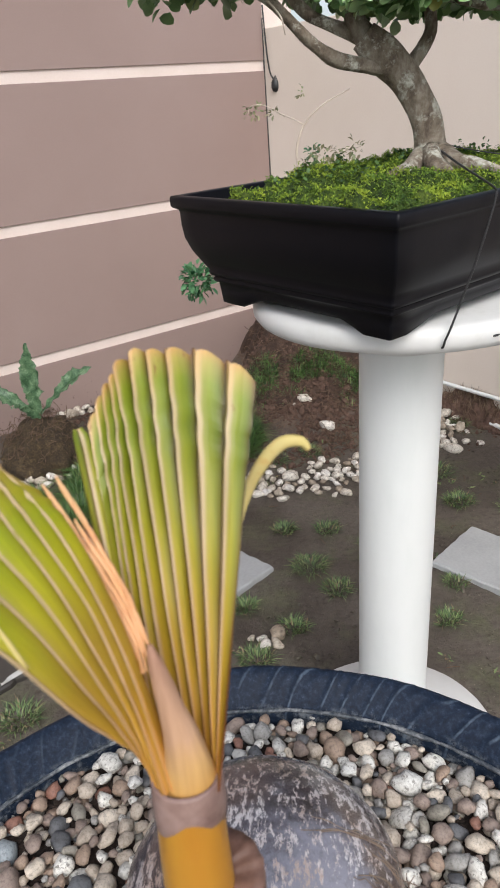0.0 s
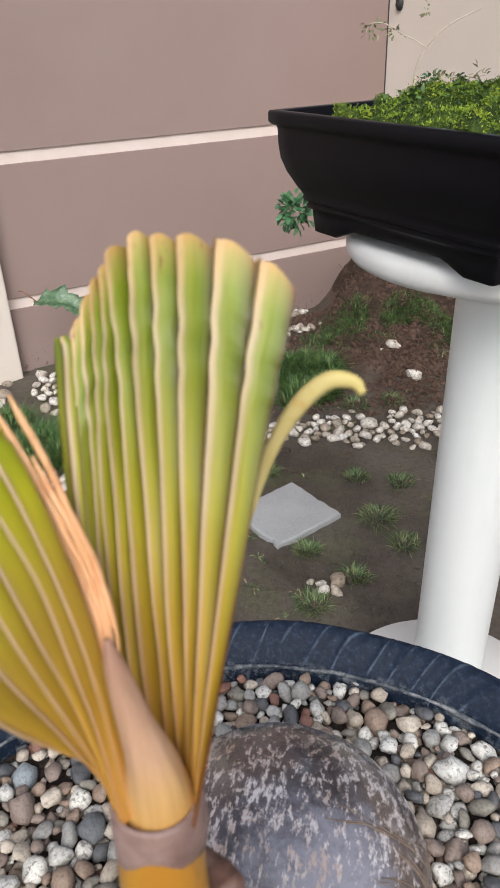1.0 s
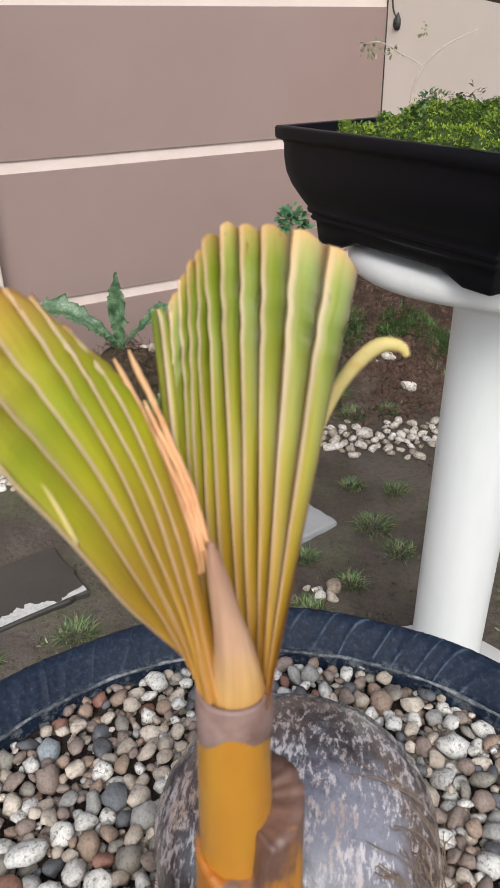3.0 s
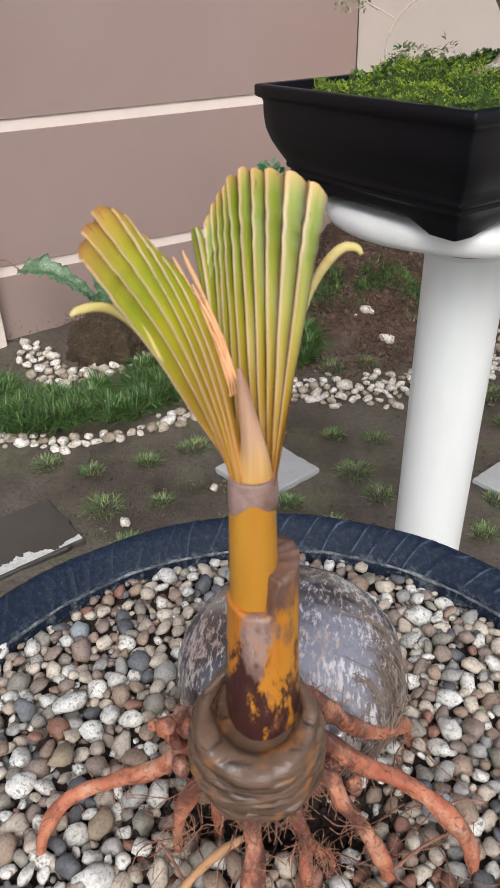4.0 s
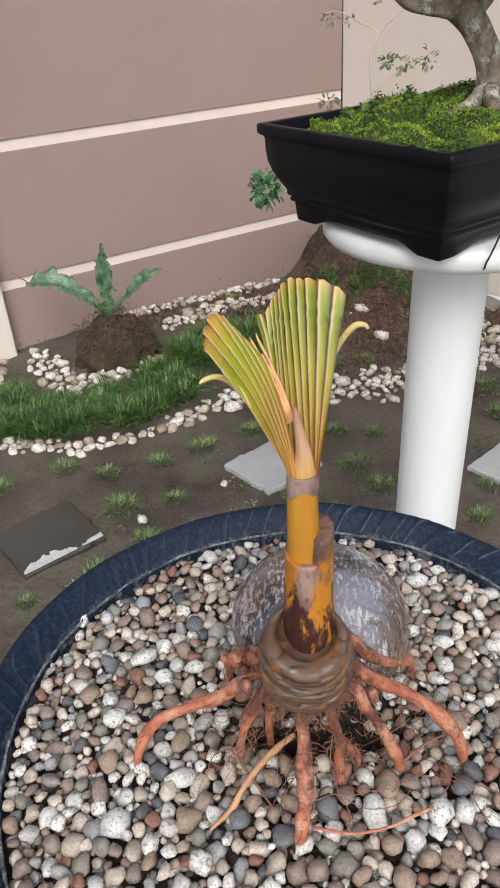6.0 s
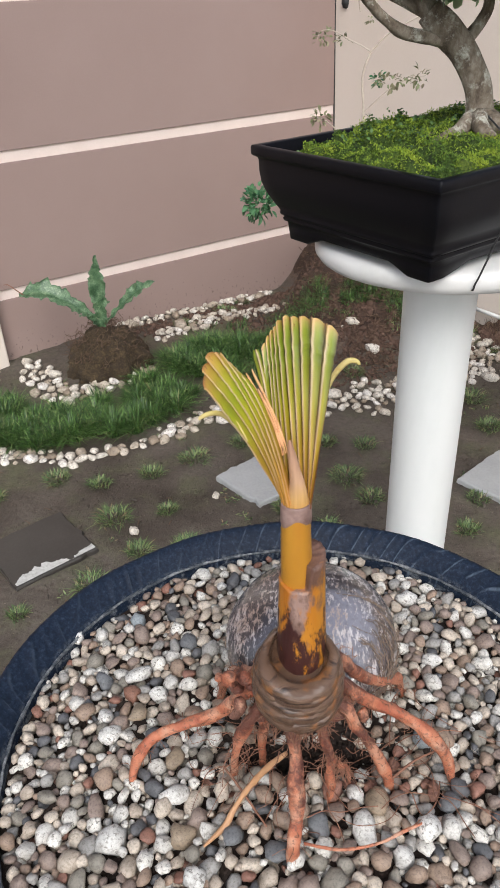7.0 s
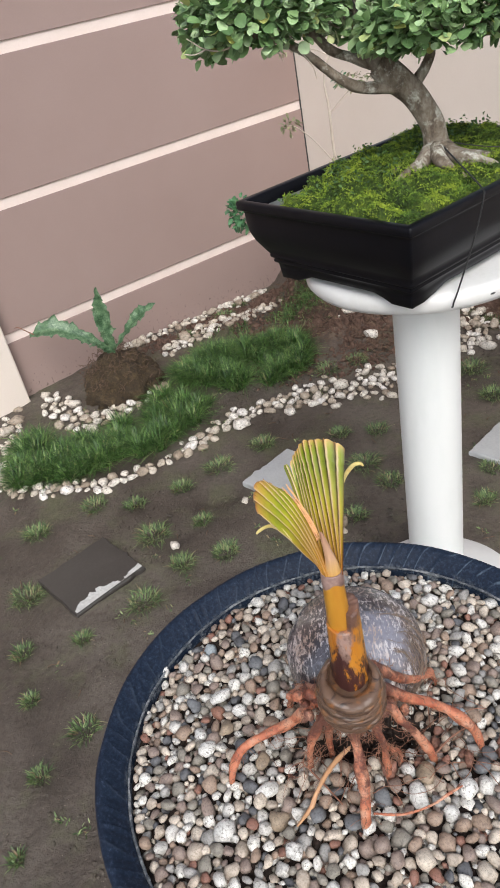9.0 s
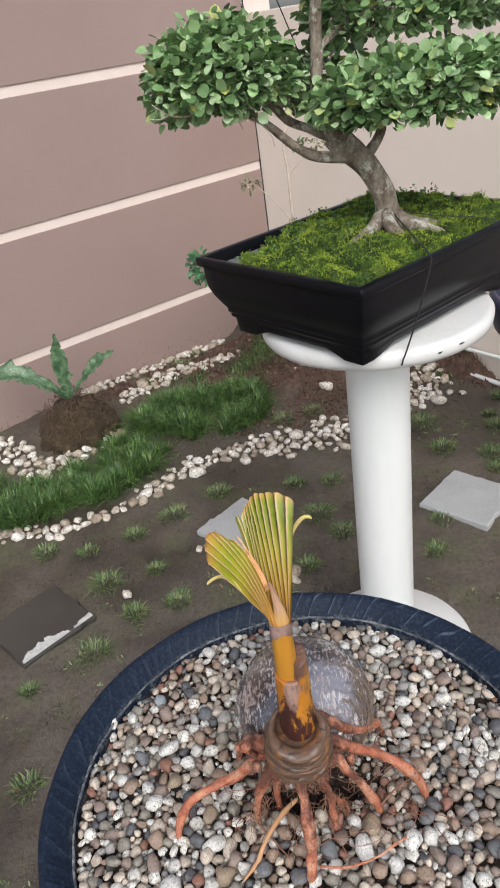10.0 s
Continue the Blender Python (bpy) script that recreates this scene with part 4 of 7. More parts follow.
# ---- pedestals ----
def pedestal(foot_at, top_at, top_z, label, base_r=0.18):
    """A round table top on a plastic pipe with a round foot; the pipe leans a little."""
    th = empty("pedestal", (foot_at[0], foot_at[1], 0))
    tagged(th, label, "pedestal")
    inv = Matrix.Translation((-foot_at[0], -foot_at[1], 0))
    dx, dy = top_at
    foot = part("foot", lathe([(0.0, -0.01), (base_r, -0.01), (base_r, 0.036), (base_r - 0.004, 0.041), (0.066, 0.047), (0.0, 0.047)], 96, (*foot_at, 0), wobble=0.01), M["white"], th)
    fx, fy = foot_at
    pts = [(fx + (dx - fx) * t, fy + (dy - fy) * t, 0.03 + (top_z - 0.05) * t, 0.0545) for t in (0, 0.3, 0.7, 1.0)]
    pipe = part("pipe", tube(pts, 20, 64), M["pvc"], th)
    collar = part("collar", lathe([(0.0545, top_z - 0.075), (0.0575, top_z - 0.066), (0.0585, top_z - 0.03)], 64, (dx, dy, 0)), M["white"], th)
    top = part("tabletop", lathe([(0.0, top_z), (0.176, top_z), (0.184, top_z - 0.003), (0.188, top_z - 0.01), (0.187, top_z - 0.021), (0.182, top_z - 0.029), (0.165, top_z - 0.034), (0.12, top_z - 0.036), (0.07, top_z - 0.037), (0.0, top_z - 0.037)], 128, (dx, dy, 0), wobble=0.006), M["white"], th)
    seam = part("joint_line", lathe([(0.0565, top_z - 0.069), (0.0583, top_z - 0.0678), (0.0583, top_z - 0.0662), (0.0565, top_z - 0.065)], 64, (dx, dy, 0), wobble=0.004), M["clod"], th, "brown stain line at the joint")
    for o in (foot, pipe, collar, top, seam):
        o.matrix_parent_inverse = inv
    return top


bonsai_stand = pedestal((0.256, 0.985), (0.256, 0.957), 0.8275, "white painted round pedestal table on a thick pipe leg")
def scuffs(top):
    for x, z, w in ((0.318, 0.8115, 0.011), (0.352, 0.814, 0.016)):
        y = 0.957 - math.sqrt(0.1875 ** 2 - (x - 0.256) ** 2)
        part("scuff_mark", tube([(x - w / 2, y + 0.0005, z, 0.0008), (x, y - 0.001, z + 0.001, 0.0013), (x + w / 2, y + 0.002 + w * 0.25, z + 0.0005, 0.0006)], 10, 6), M["wire"], top, "short black scuff")


scuffs(bonsai_stand)
pedestal((0.056, 0.206), (0.056, 0.206), 0.555, "white round pedestal carrying the tub of pebbles")


# ---- bonsai pot ----
POT = Matrix(((0.75, -0.638, 0, 0.2564), (0.661, 0.77, 0, 0.9533), (0, 0, 0.9547, 0.8277), (0, 0, 0, 1)))
PA, PB = 0.2205, 0.1669  # half length and half depth


def rect_loop(a, b, z, rc=0.006, side=16, arch=0.0):
    """Points round a rectangle with small rounded corners; arch lifts the middle of each side."""
    pts = []
    for sx, sy, ang in ((1, -1, -90), (1, 1, 0), (-1, 1, 90), (-1, -1, 180)):
        for k in range(4):
            t = radians(ang + 30 * k)
            pts.append((sx * (a - rc) + rc * math.cos(t), sy * (b - rc) + rc * math.sin(t)))
        nx, ny = {(1, -1): (1, 1), (1, 1): (-1, 1), (-1, 1): (-1, -1), (-1, -1): (1, -1)}[(sx, sy)]
        p0 = pts[-1]
        p1 = (nx * a, ny * (b - rc)) if sx == nx else (nx * (a - rc), ny * b)
        for i in range(1, side):
            t = i / side
            pts.append((p0[0] + (p1[0] - p0[0]) * t, p0[1] + (p1[1] - p0[1]) * t))
    out = []
    for x, y in pts:
        d = min(math.hypot(x - sx * a, y - sy * b) for sx in (-1, 1) for sy in (-1, 1))
        s = min(1.0, max(0.0, (d - 0.034) / 0.03))
        out.append((x, y, z + arch * s * s * (3 - 2 * s)))
    return out


def loft(loops, cap=False):
    n = len(loops[0])
    vs = [p for lp in loops for p in lp]
    fs = [(k * n + i, k * n + (i + 1) % n, (k + 1) * n + (i + 1) % n, (k + 1) * n + i) for k in range(len(loops) - 1) for i in range(n)]
    if cap:
        fs.append(tuple((len(loops) - 1) * n + i for i in range(n)))
    return vs, fs


def bonsai_pot():
    th = empty("bonsai_pot")
    tagged(th, "black rectangular bonsai pot with curved sides and bracket feet", "plant pot")
    # (inset, height, arch)
    prof = [(0.052, 0.004, 0.011), (0.040, -0.001, 0.012), (0.037, 0.001, 0.0115), (0.0355, 0.016, 0.005), (0.0345, 0.026, 0.003), (0.031, 0.0275, 0), (0.0295, 0.031, 0), (0.0315, 0.034, 0), (0.0275, 0.0365, 0), (0.0265, 0.0405, 0), (0.0275, 0.0425, 0),
            (0.0215, 0.053, 0), (0.014, 0.068, 0), (0.0092, 0.083, 0), (0.0075, 0.098, 0), (0.0072, 0.113, 0), (0.0062, 0.1165, 0), (0.0015, 0.119, 0), (0.0, 0.1215, 0), (0.0, 0.1305, 0), (0.0012, 0.1325, 0), (0.0105, 0.1325, 0), (0.0125, 0.131, 0), (0.014, 0.115, 0), (0.02, 0.09, 0)]
    part("body", loft([rect_loop(PA - i, PB - i, z, 0.0028, 16, h) for i, z, h in prof]), M["black"], th)
    part("potting_soil", loft([rect_loop(PA - 0.016, PB - 0.016, 0.1145), rect_loop(PA - 0.02, PB - 0.02, 0.1148)], True), M["pot_soil"], th, "smooth grey soil surface")
    part("base", loft([rect_loop(PA - 0.05, PB - 0.05, 0.028), rect_loop(PA - 0.03, PB - 0.03, 0.034)], True), M["black"], th)
    th.matrix_world = POT
    return th


bonsai_pot()


def bare_corner(x, y):
    """Distance into the moss from the bare grey soil along one corner of the pot."""
    return PB - y - 0.062 * (1 - (x + PA) / 0.34) - 0.012 * noise.noise(Vector((x * 30, y * 30, 5)))


def moss_height(x, y):
    e = max(0.0, min(1.0, min((PA - 0.012 - abs(x)) / 0.008, (PB - 0.012 - abs(y)) / 0.008, bare_corner(x, y) / 0.03)))
    lump = 1 - abs(noise.noise(Vector((x * 48, y * 48, 4)))) * 3.2
    mid = max(0.0, 1 - ((x - 0.02) / 0.2) ** 2 - (y / 0.17) ** 2)
    return 0.1115 + 0.0145 * (1 - (1 - e) ** 2) + 0.01 * mid + 0.02 * noise.noise(Vector((x * 22, y * 22, 1))) * e + 0.012 * e * lump


def build_moss():
    rng = np.random.default_rng(5)
    nx, ny = 130, 110
    vs = []
    for j in range(ny):
        for i in range(nx):
            x, y = (PA - 0.0155) * (2 * i / (nx - 1) - 1), (PB - 0.0155) * (2 * j / (ny - 1) - 1)
            vs.append((x, y, moss_height(x, y)))
    fs = [(j * nx + i, j * nx + i + 1, (j + 1) * nx + i + 1, (j + 1) * nx + i) for j in range(ny - 1) for i in range(nx - 1)]
    bed = part("moss", (vs, fs), M["mossbase"])
    bed.matrix_world = POT
    tagged(bed, "bright green moss and tiny weeds covering the bonsai soil", "moss", kind="stuff")

    def spot(r):
        while True:
            x, y = r.uniform(-PA + 0.016, PA - 0.016), r.uniform(-PB + 0.016, PB - 0.016)
            if bare_corner(x, y) < 0.004 or noise.noise(Vector((x * 50, y * 50, 9))) < -0.32:
                continue
            return x, y, moss_height(x, y) - 0.001

    clumps = []
    for _ in range(11500):
        x, y, z = spot(rng)
        h = 0.002 + 0.006 * max(0.0, noise.noise(Vector((x * 40, y * 40, 15))) + 0.35)
        for k in range(5):
            a = rng.uniform(0, 6.283)
            clumps.append(((x + rng.normal(0, 0.0025), y + rng.normal(0, 0.0025), z + h * k / 5), (math.cos(a), math.sin(a), 0.9)))
    part("moss_sprigs", leaves(rng, clumps, 0.0036, 0.36), M["moss"], bed)["kind"] = "stuff"

    def back(r):
        while True:
            x, y = r.uniform(-0.16, 0.2), r.uniform(-0.02, 0.145)
            if noise.noise(Vector((x * 16, y * 16, 2))) > -0.05:
                return x, y, moss_height(x, y)

    spots = []
    for _ in range(230):
        x, y, z = back(rng)
        h = rng.uniform(0.003, 0.011) + (0.012 if rng.random() < 0.06 else 0.0)
        for k in range(7):
            a = rng.uniform(0, 6.28)
            spots.append(((x + rng.normal(0, 0.003), y + rng.normal(0, 0.003), z + h * k / 6), (math.cos(a), math.sin(a), 0.5)))
    part("weed_leaves", leaves(rng, spots, 0.0055, 0.7), M["weed"], bed)


build_moss()


# ---- bonsai tree ----
def bonsai_tree():
    rng = np.random.default_rng(11)
    th = empty("bonsai_tree", (0.277, 0.935, 0.96))
    tagged(th, "bonsai tree with a curved grey-brown trunk and leafy green pads", "bonsai tree")

    def limb(name, pts, n=30, sides=12, rough=0.25, seed=0):
        o = part(name, tube([(*p[:3], p[3] * 0.77) for p in pts], n, sides, rough, seed), M["bark"], th)
        o.matrix_parent_inverse = Matrix.Translation((-0.277, -0.935, -0.96))
        return o

    limb("trunk", [(0.282, 0.935, 0.945, 0.04), (0.279, 0.935, 0.966, 0.029), (0.277, 0.935, 0.99, 0.0215), (0.272, 0.934, 1.015, 0.0205), (0.262, 0.934, 1.037, 0.0205), (0.248, 0.933, 1.058, 0.0225), (0.226, 0.933, 1.08, 0.0255), (0.205, 0.934, 1.1, 0.021)], 60, 28, 0.3, 1)
    limb("leader", [(0.218, 0.933, 1.083, 0.018), (0.196, 0.936, 1.115, 0.014), (0.187, 0.938, 1.15, 0.012), (0.192, 0.94, 1.2, 0.0115), (0.197, 0.942, 1.27, 0.0105), (0.205, 0.95, 1.33, 0.008)], 34, 12, 0.2, 2)
    limb("branch", [(0.236, 0.93, 1.066, 0.012), (0.2, 0.925, 1.073, 0.0105), (0.168, 0.92, 1.082, 0.009), (0.138, 0.915, 1.106, 0.0085), (0.105, 0.91, 1.137, 0.007), (0.06, 0.905, 1.162, 0.006), (0.01, 0.9, 1.175, 0.004)], 34, 10, 0.25, 3)
    limb("branch", [(0.21, 0.935, 1.095, 0.012), (0.175, 0.945, 1.112, 0.01), (0.148, 0.95, 1.125, 0.009), (0.118, 0.955, 1.155, 0.007), (0.08, 0.96, 1.175, 0.005)], 26, 10, 0.25, 4)
    limb("branch", [(0.245, 0.933, 1.06, 0.011), (0.262, 0.935, 1.078, 0.0095), (0.276, 0.94, 1.1, 0.009), (0.28, 0.945, 1.13, 0.0075), (0.315, 0.94, 1.15, 0.006), (0.37, 0.93, 1.16, 0.004)], 26, 10, 0.25, 5)
    limb("branch", [(0.192, 0.94, 1.21, 0.008), (0.24, 0.97, 1.235, 0.007), (0.3, 0.99, 1.25, 0.006), (0.38, 1.0, 1.26, 0.004)], 22, 8, 0.2, 6)
    limb("root", [(0.285, 0.925, 0.98, 0.016), (0.3, 0.9, 0.972, 0.0125), (0.318, 0.885, 0.968, 0.01), (0.34, 0.872, 0.962, 0.006), (0.35, 0.868, 0.955, 0.004)], 22, 10, 0.3, 7)
    limb("root", [(0.277, 0.92, 0.98, 0.016), (0.276, 0.89, 0.97, 0.013), (0.29, 0.865, 0.962, 0.006), (0.3, 0.852, 0.954, 0.004)], 20, 10, 0.3, 8)
    limb("root", [(0.268, 0.927, 0.979, 0.016), (0.25, 0.907, 0.967, 0.0125), (0.23, 0.89, 0.962, 0.0095), (0.212, 0.878, 0.953, 0.006)], 24, 12, 0.3, 9)

    limb("root", [(0.262, 0.932, 0.968, 0.012), (0.235, 0.925, 0.961, 0.009), (0.205, 0.92, 0.957, 0.006), (0.18, 0.912, 0.95, 0.004)], 20, 10, 0.3, 10)
    limb("root", [(0.292, 0.932, 0.972, 0.013), (0.322, 0.922, 0.964, 0.01), (0.352, 0.915, 0.96, 0.007), (0.385, 0.905, 0.952, 0.004)], 20, 10, 0.3, 12)
    # bare dead twigs hanging out under the pad
    for pts in ([(0.045, 0.88, 1.17, 0.0016), (0.013, 0.86, 1.16, 0.0014), (-0.013, 0.86, 1.164, 0.0011), (-0.034, 0.858, 1.18, 0.0006)], [(-0.013, 0.86, 1.164, 0.001), (-0.028, 0.858, 1.161, 0.0008), (-0.041, 0.857, 1.164, 0.0005)],
                [(0.02, 0.885, 1.173, 0.0014), (0.061, 0.88, 1.154, 0.0012), (0.083, 0.88, 1.148, 0.0009), (0.094, 0.879, 1.139, 0.0005)], [(0.061, 0.88, 1.154, 0.001), (0.075, 0.878, 1.143, 0.0007), (0.08, 0.877, 1.132, 0.0005)],
                [(0.1, 0.9, 1.14, 0.0013), (0.116, 0.888, 1.12, 0.001), (0.12, 0.884, 1.103, 0.0006)]):
        o = part("dead_twig", tube(pts, 14, 5, 0.2, 3), M["twig"], th, "thin pale dead twig")
        o.matrix_parent_inverse = Matrix.Translation((-0.277, -0.935, -0.96))

    def pad(name, c, h, n, seed, low=0.35):
        r = np.random.default_rng(seed)
        spots, twigs = [], []
        for _ in range(int(n * 1.2)):
            while True:
                d = r.normal(0, 1, 3)
                d /= np.linalg.norm(d)
                if d[2] > -low:
                    break
            k = r.uniform(0.72, 1.03) if r.random() < 0.75 else r.uniform(0.35, 0.75)
            bumpy = 1 + 0.2 * noise.noise(Vector(d * 2.6 + seed))
            p = np.array(c) + d * np.array(h) * k * bumpy
            spots.append((p, d * np.array([1, 1, 0.6])))
        o = part(name, leaves(r, spots, 0.0162, 0.9), M["crown"], th)
        o.matrix_parent_inverse = Matrix.Translation((-0.277, -0.935, -0.96))
        for k in range(14):
            d = r.normal(0, 1, 3)
            d[2] = abs(d[2]) * 0.6 - 0.1
            d /= np.linalg.norm(d)
            a = np.array(c) - np.array([0, 0, h[2] * 0.6])
            b = np.array(c) + d * np.array(h) * 0.85
            mid = (a + b) / 2 + r.normal(0, 0.008, 3)
            twigs.append(tube([(*a, 0.003), (*mid, 0.002), (*b, 0.001)], 8, 5))
        o2 = part("twig_mass", joined(twigs), M["bark"], th)
        o2.matrix_parent_inverse = Matrix.Translation((-0.277, -0.935, -0.96))

    pad("foliage_pad", (0.058, 0.925, 1.195), (0.103, 0.1, 0.068), 2100, 21, 0.7)
    pad("foliage_pad", (0.325, 0.905, 1.145), (0.15, 0.11, 0.052), 2700, 22, 0.6)
    pad("foliage_pad", (0.2, 1.01, 1.17), (0.09, 0.07, 0.045), 420, 25, 0.8)
    pad("foliage_pad", (0.34, 1.0, 1.25), (0.16, 0.1, 0.05), 1500, 23, 0.8)
    pad("foliage_pad", (0.2, 0.96, 1.345), (0.1, 0.09, 0.06), 500, 24, 0.6)


bonsai_tree()


def tie_wire():
    pts = [(0.283, 0.915, 0.985), (0.293, 0.86, 0.972), (0.302, 0.79, 0.9605), (0.3035, 0.7695, 0.9565), (0.303, 0.7665, 0.952), (0.2995, 0.766, 0.935), (0.29, 0.7645, 0.9), (0.276, 0.7625, 0.858), (0.265, 0.7625, 0.8255), (0.2615, 0.7635, 0.816), (0.2605, 0.767, 0.8075), (0.2605, 0.777, 0.8045)]
    o = part("tie_wire", tube([(*p, 0.0012) for p in pts], 90, 6), M["wire"])
    tagged(o, "thin black wire tying the bonsai and pot to the pedestal", "wire")


tie_wire()


def guy_wire(pts, r, label):
    tagged(part("guy_wire", tube([(*p, r) for p in pts], 40, 6), M["wire"]), label, "wire", "bonsai training wires")


guy_wire([(0.284, 0.918, 0.99), (0.337, 0.896, 0.978), (0.4, 0.885, 0.968), (0.434, 0.8835, 0.9585), (0.4385, 0.881, 0.9545), (0.439, 0.8805, 0.93)], 0.0007, "thin dark wire from the bonsai trunk over the pot's rim")
guy_wire([(0.12, 0.93, 1.34), (0.145, 0.93, 1.274), (0.168, 0.93, 1.209), (0.19, 0.93, 1.15)], 0.0008, "thin dark training wire tied to the bonsai's leader")
guy_wire([(0.205, 0.93, 1.34), (0.227, 0.93, 1.263), (0.245, 0.93, 1.198), (0.27, 0.935, 1.13)], 0.0008, "thin dark training wire pulling down a bonsai branch")


# ---- tub of pebbles ----
TX, TY = 0.0585, 0.205


def tub():
    th = empty("plant_tub", (TX, TY, 0.555))
    tagged(th, "round blue-black plastic tub with a pleated rim", "plant pot")
    pleats, n = 74, 1480
    prof = [(0.1955, 0.678), (0.1965, 0.698), (0.1985, 0.7025), (0.202, 0.7058), (0.2055, 0.7088), (0.209, 0.7118), (0.2125, 0.7144), (0.216, 0.716), (0.2192, 0.7158), (0.2212, 0.713), (0.2215, 0.705), (0.219, 0.69), (0.214, 0.676)]
    vs, fs, uv = [], [], []
    k = len(prof)
    for j in range(n):
        a = 2 * math.pi * j / n
        w = noise.noise(Vector((math.cos(a) * 4, math.sin(a) * 4, 0))) + 0.5 * noise.noise(Vector((math.cos(a) * 11, math.sin(a) * 11, 2)))
        strong = 0.55 + 0.6 * noise.noise(Vector((math.cos(a) * 6, math.sin(a) * 6, 3)))
        for i, (r, z) in enumerate(prof):
            ph = (a / (2 * math.pi)) * pleats + 0.13 * i + 0.9 * w
            q = ph % 1.0
            ridge = math.exp(-((q - 0.5) / 0.1) ** 2) - 0.8 * math.exp(-((q - 0.36) / 0.08) ** 2) + 0.3 * math.sin(2 * math.pi * q)
            env = math.sin(math.pi * min(1.0, (i - 0.5) / 9.5)) if 1 <= i < 10 else 0.0
            low = 0.0016 * noise.noise(Vector((math.cos(a) * 3, math.sin(a) * 3, 7 + i * 0.1)))
            h = 0.0021 * ridge * env * max(0.25, strong)
            vs.append((TX + (r + low - 0.5 * h) * math.cos(a), TY + (r + low - 0.5 * h) * math.sin(a), z + h + low))
            uv.append((ph, i / (k - 1)))
    for j in range(n - 1):
        for i in range(k - 1):
            fs.append((j * k + i, (j + 1) * k + i, (j + 1) * k + i + 1, j * k + i + 1))
    for i in range(k - 1):
        fs.append(((n - 1) * k + i, i, i + 1, (n - 1) * k + i + 1))
    rim = part("rim", (vs, fs, uv), M["rimblue"], th)
    body = part("body", lathe([(0.0, 0.555), (0.13, 0.555), (0.15, 0.57), (0.19, 0.66), (0.213, 0.684), (0.196, 0.684), (0.19, 0.664), (0.0, 0.66)], 96, (TX, TY, 0)), M["navy"], th)
    part("lip", tube([(TX + (0.1965 + 0.0008 * noise.noise(Vector((j * 1.3, 4, 0)))) * math.cos(2 * math.pi * j / 90), TY + 0.1965 * math.sin(2 * math.pi * j / 90), 0.7005 + 0.0016 * noise.noise(Vector((j * 0.7, 0, 0))), 0.0013 + 0.0009 * noise.noise(Vector((j * 0.9, 7, 0)))) for j in range(91)], 540, 6, 0.4), M["lip"], rim, "worn pale inner lip")
    for o in th.children:
        o.matrix_parent_inverse = Matrix.Translation((-TX, -TY, -0.555))


tub()


def bed_height(x, y):
    d2 = (x - 0.055) ** 2 + (y - 0.16) ** 2
    hole = -0.04 * math.exp(-(((x - 0.062) / 0.052) ** 2 + ((y - 0.2) / 0.018) ** 2))
    return 0.694 + 0.014 * math.exp(-d2 / 0.0225) + hole


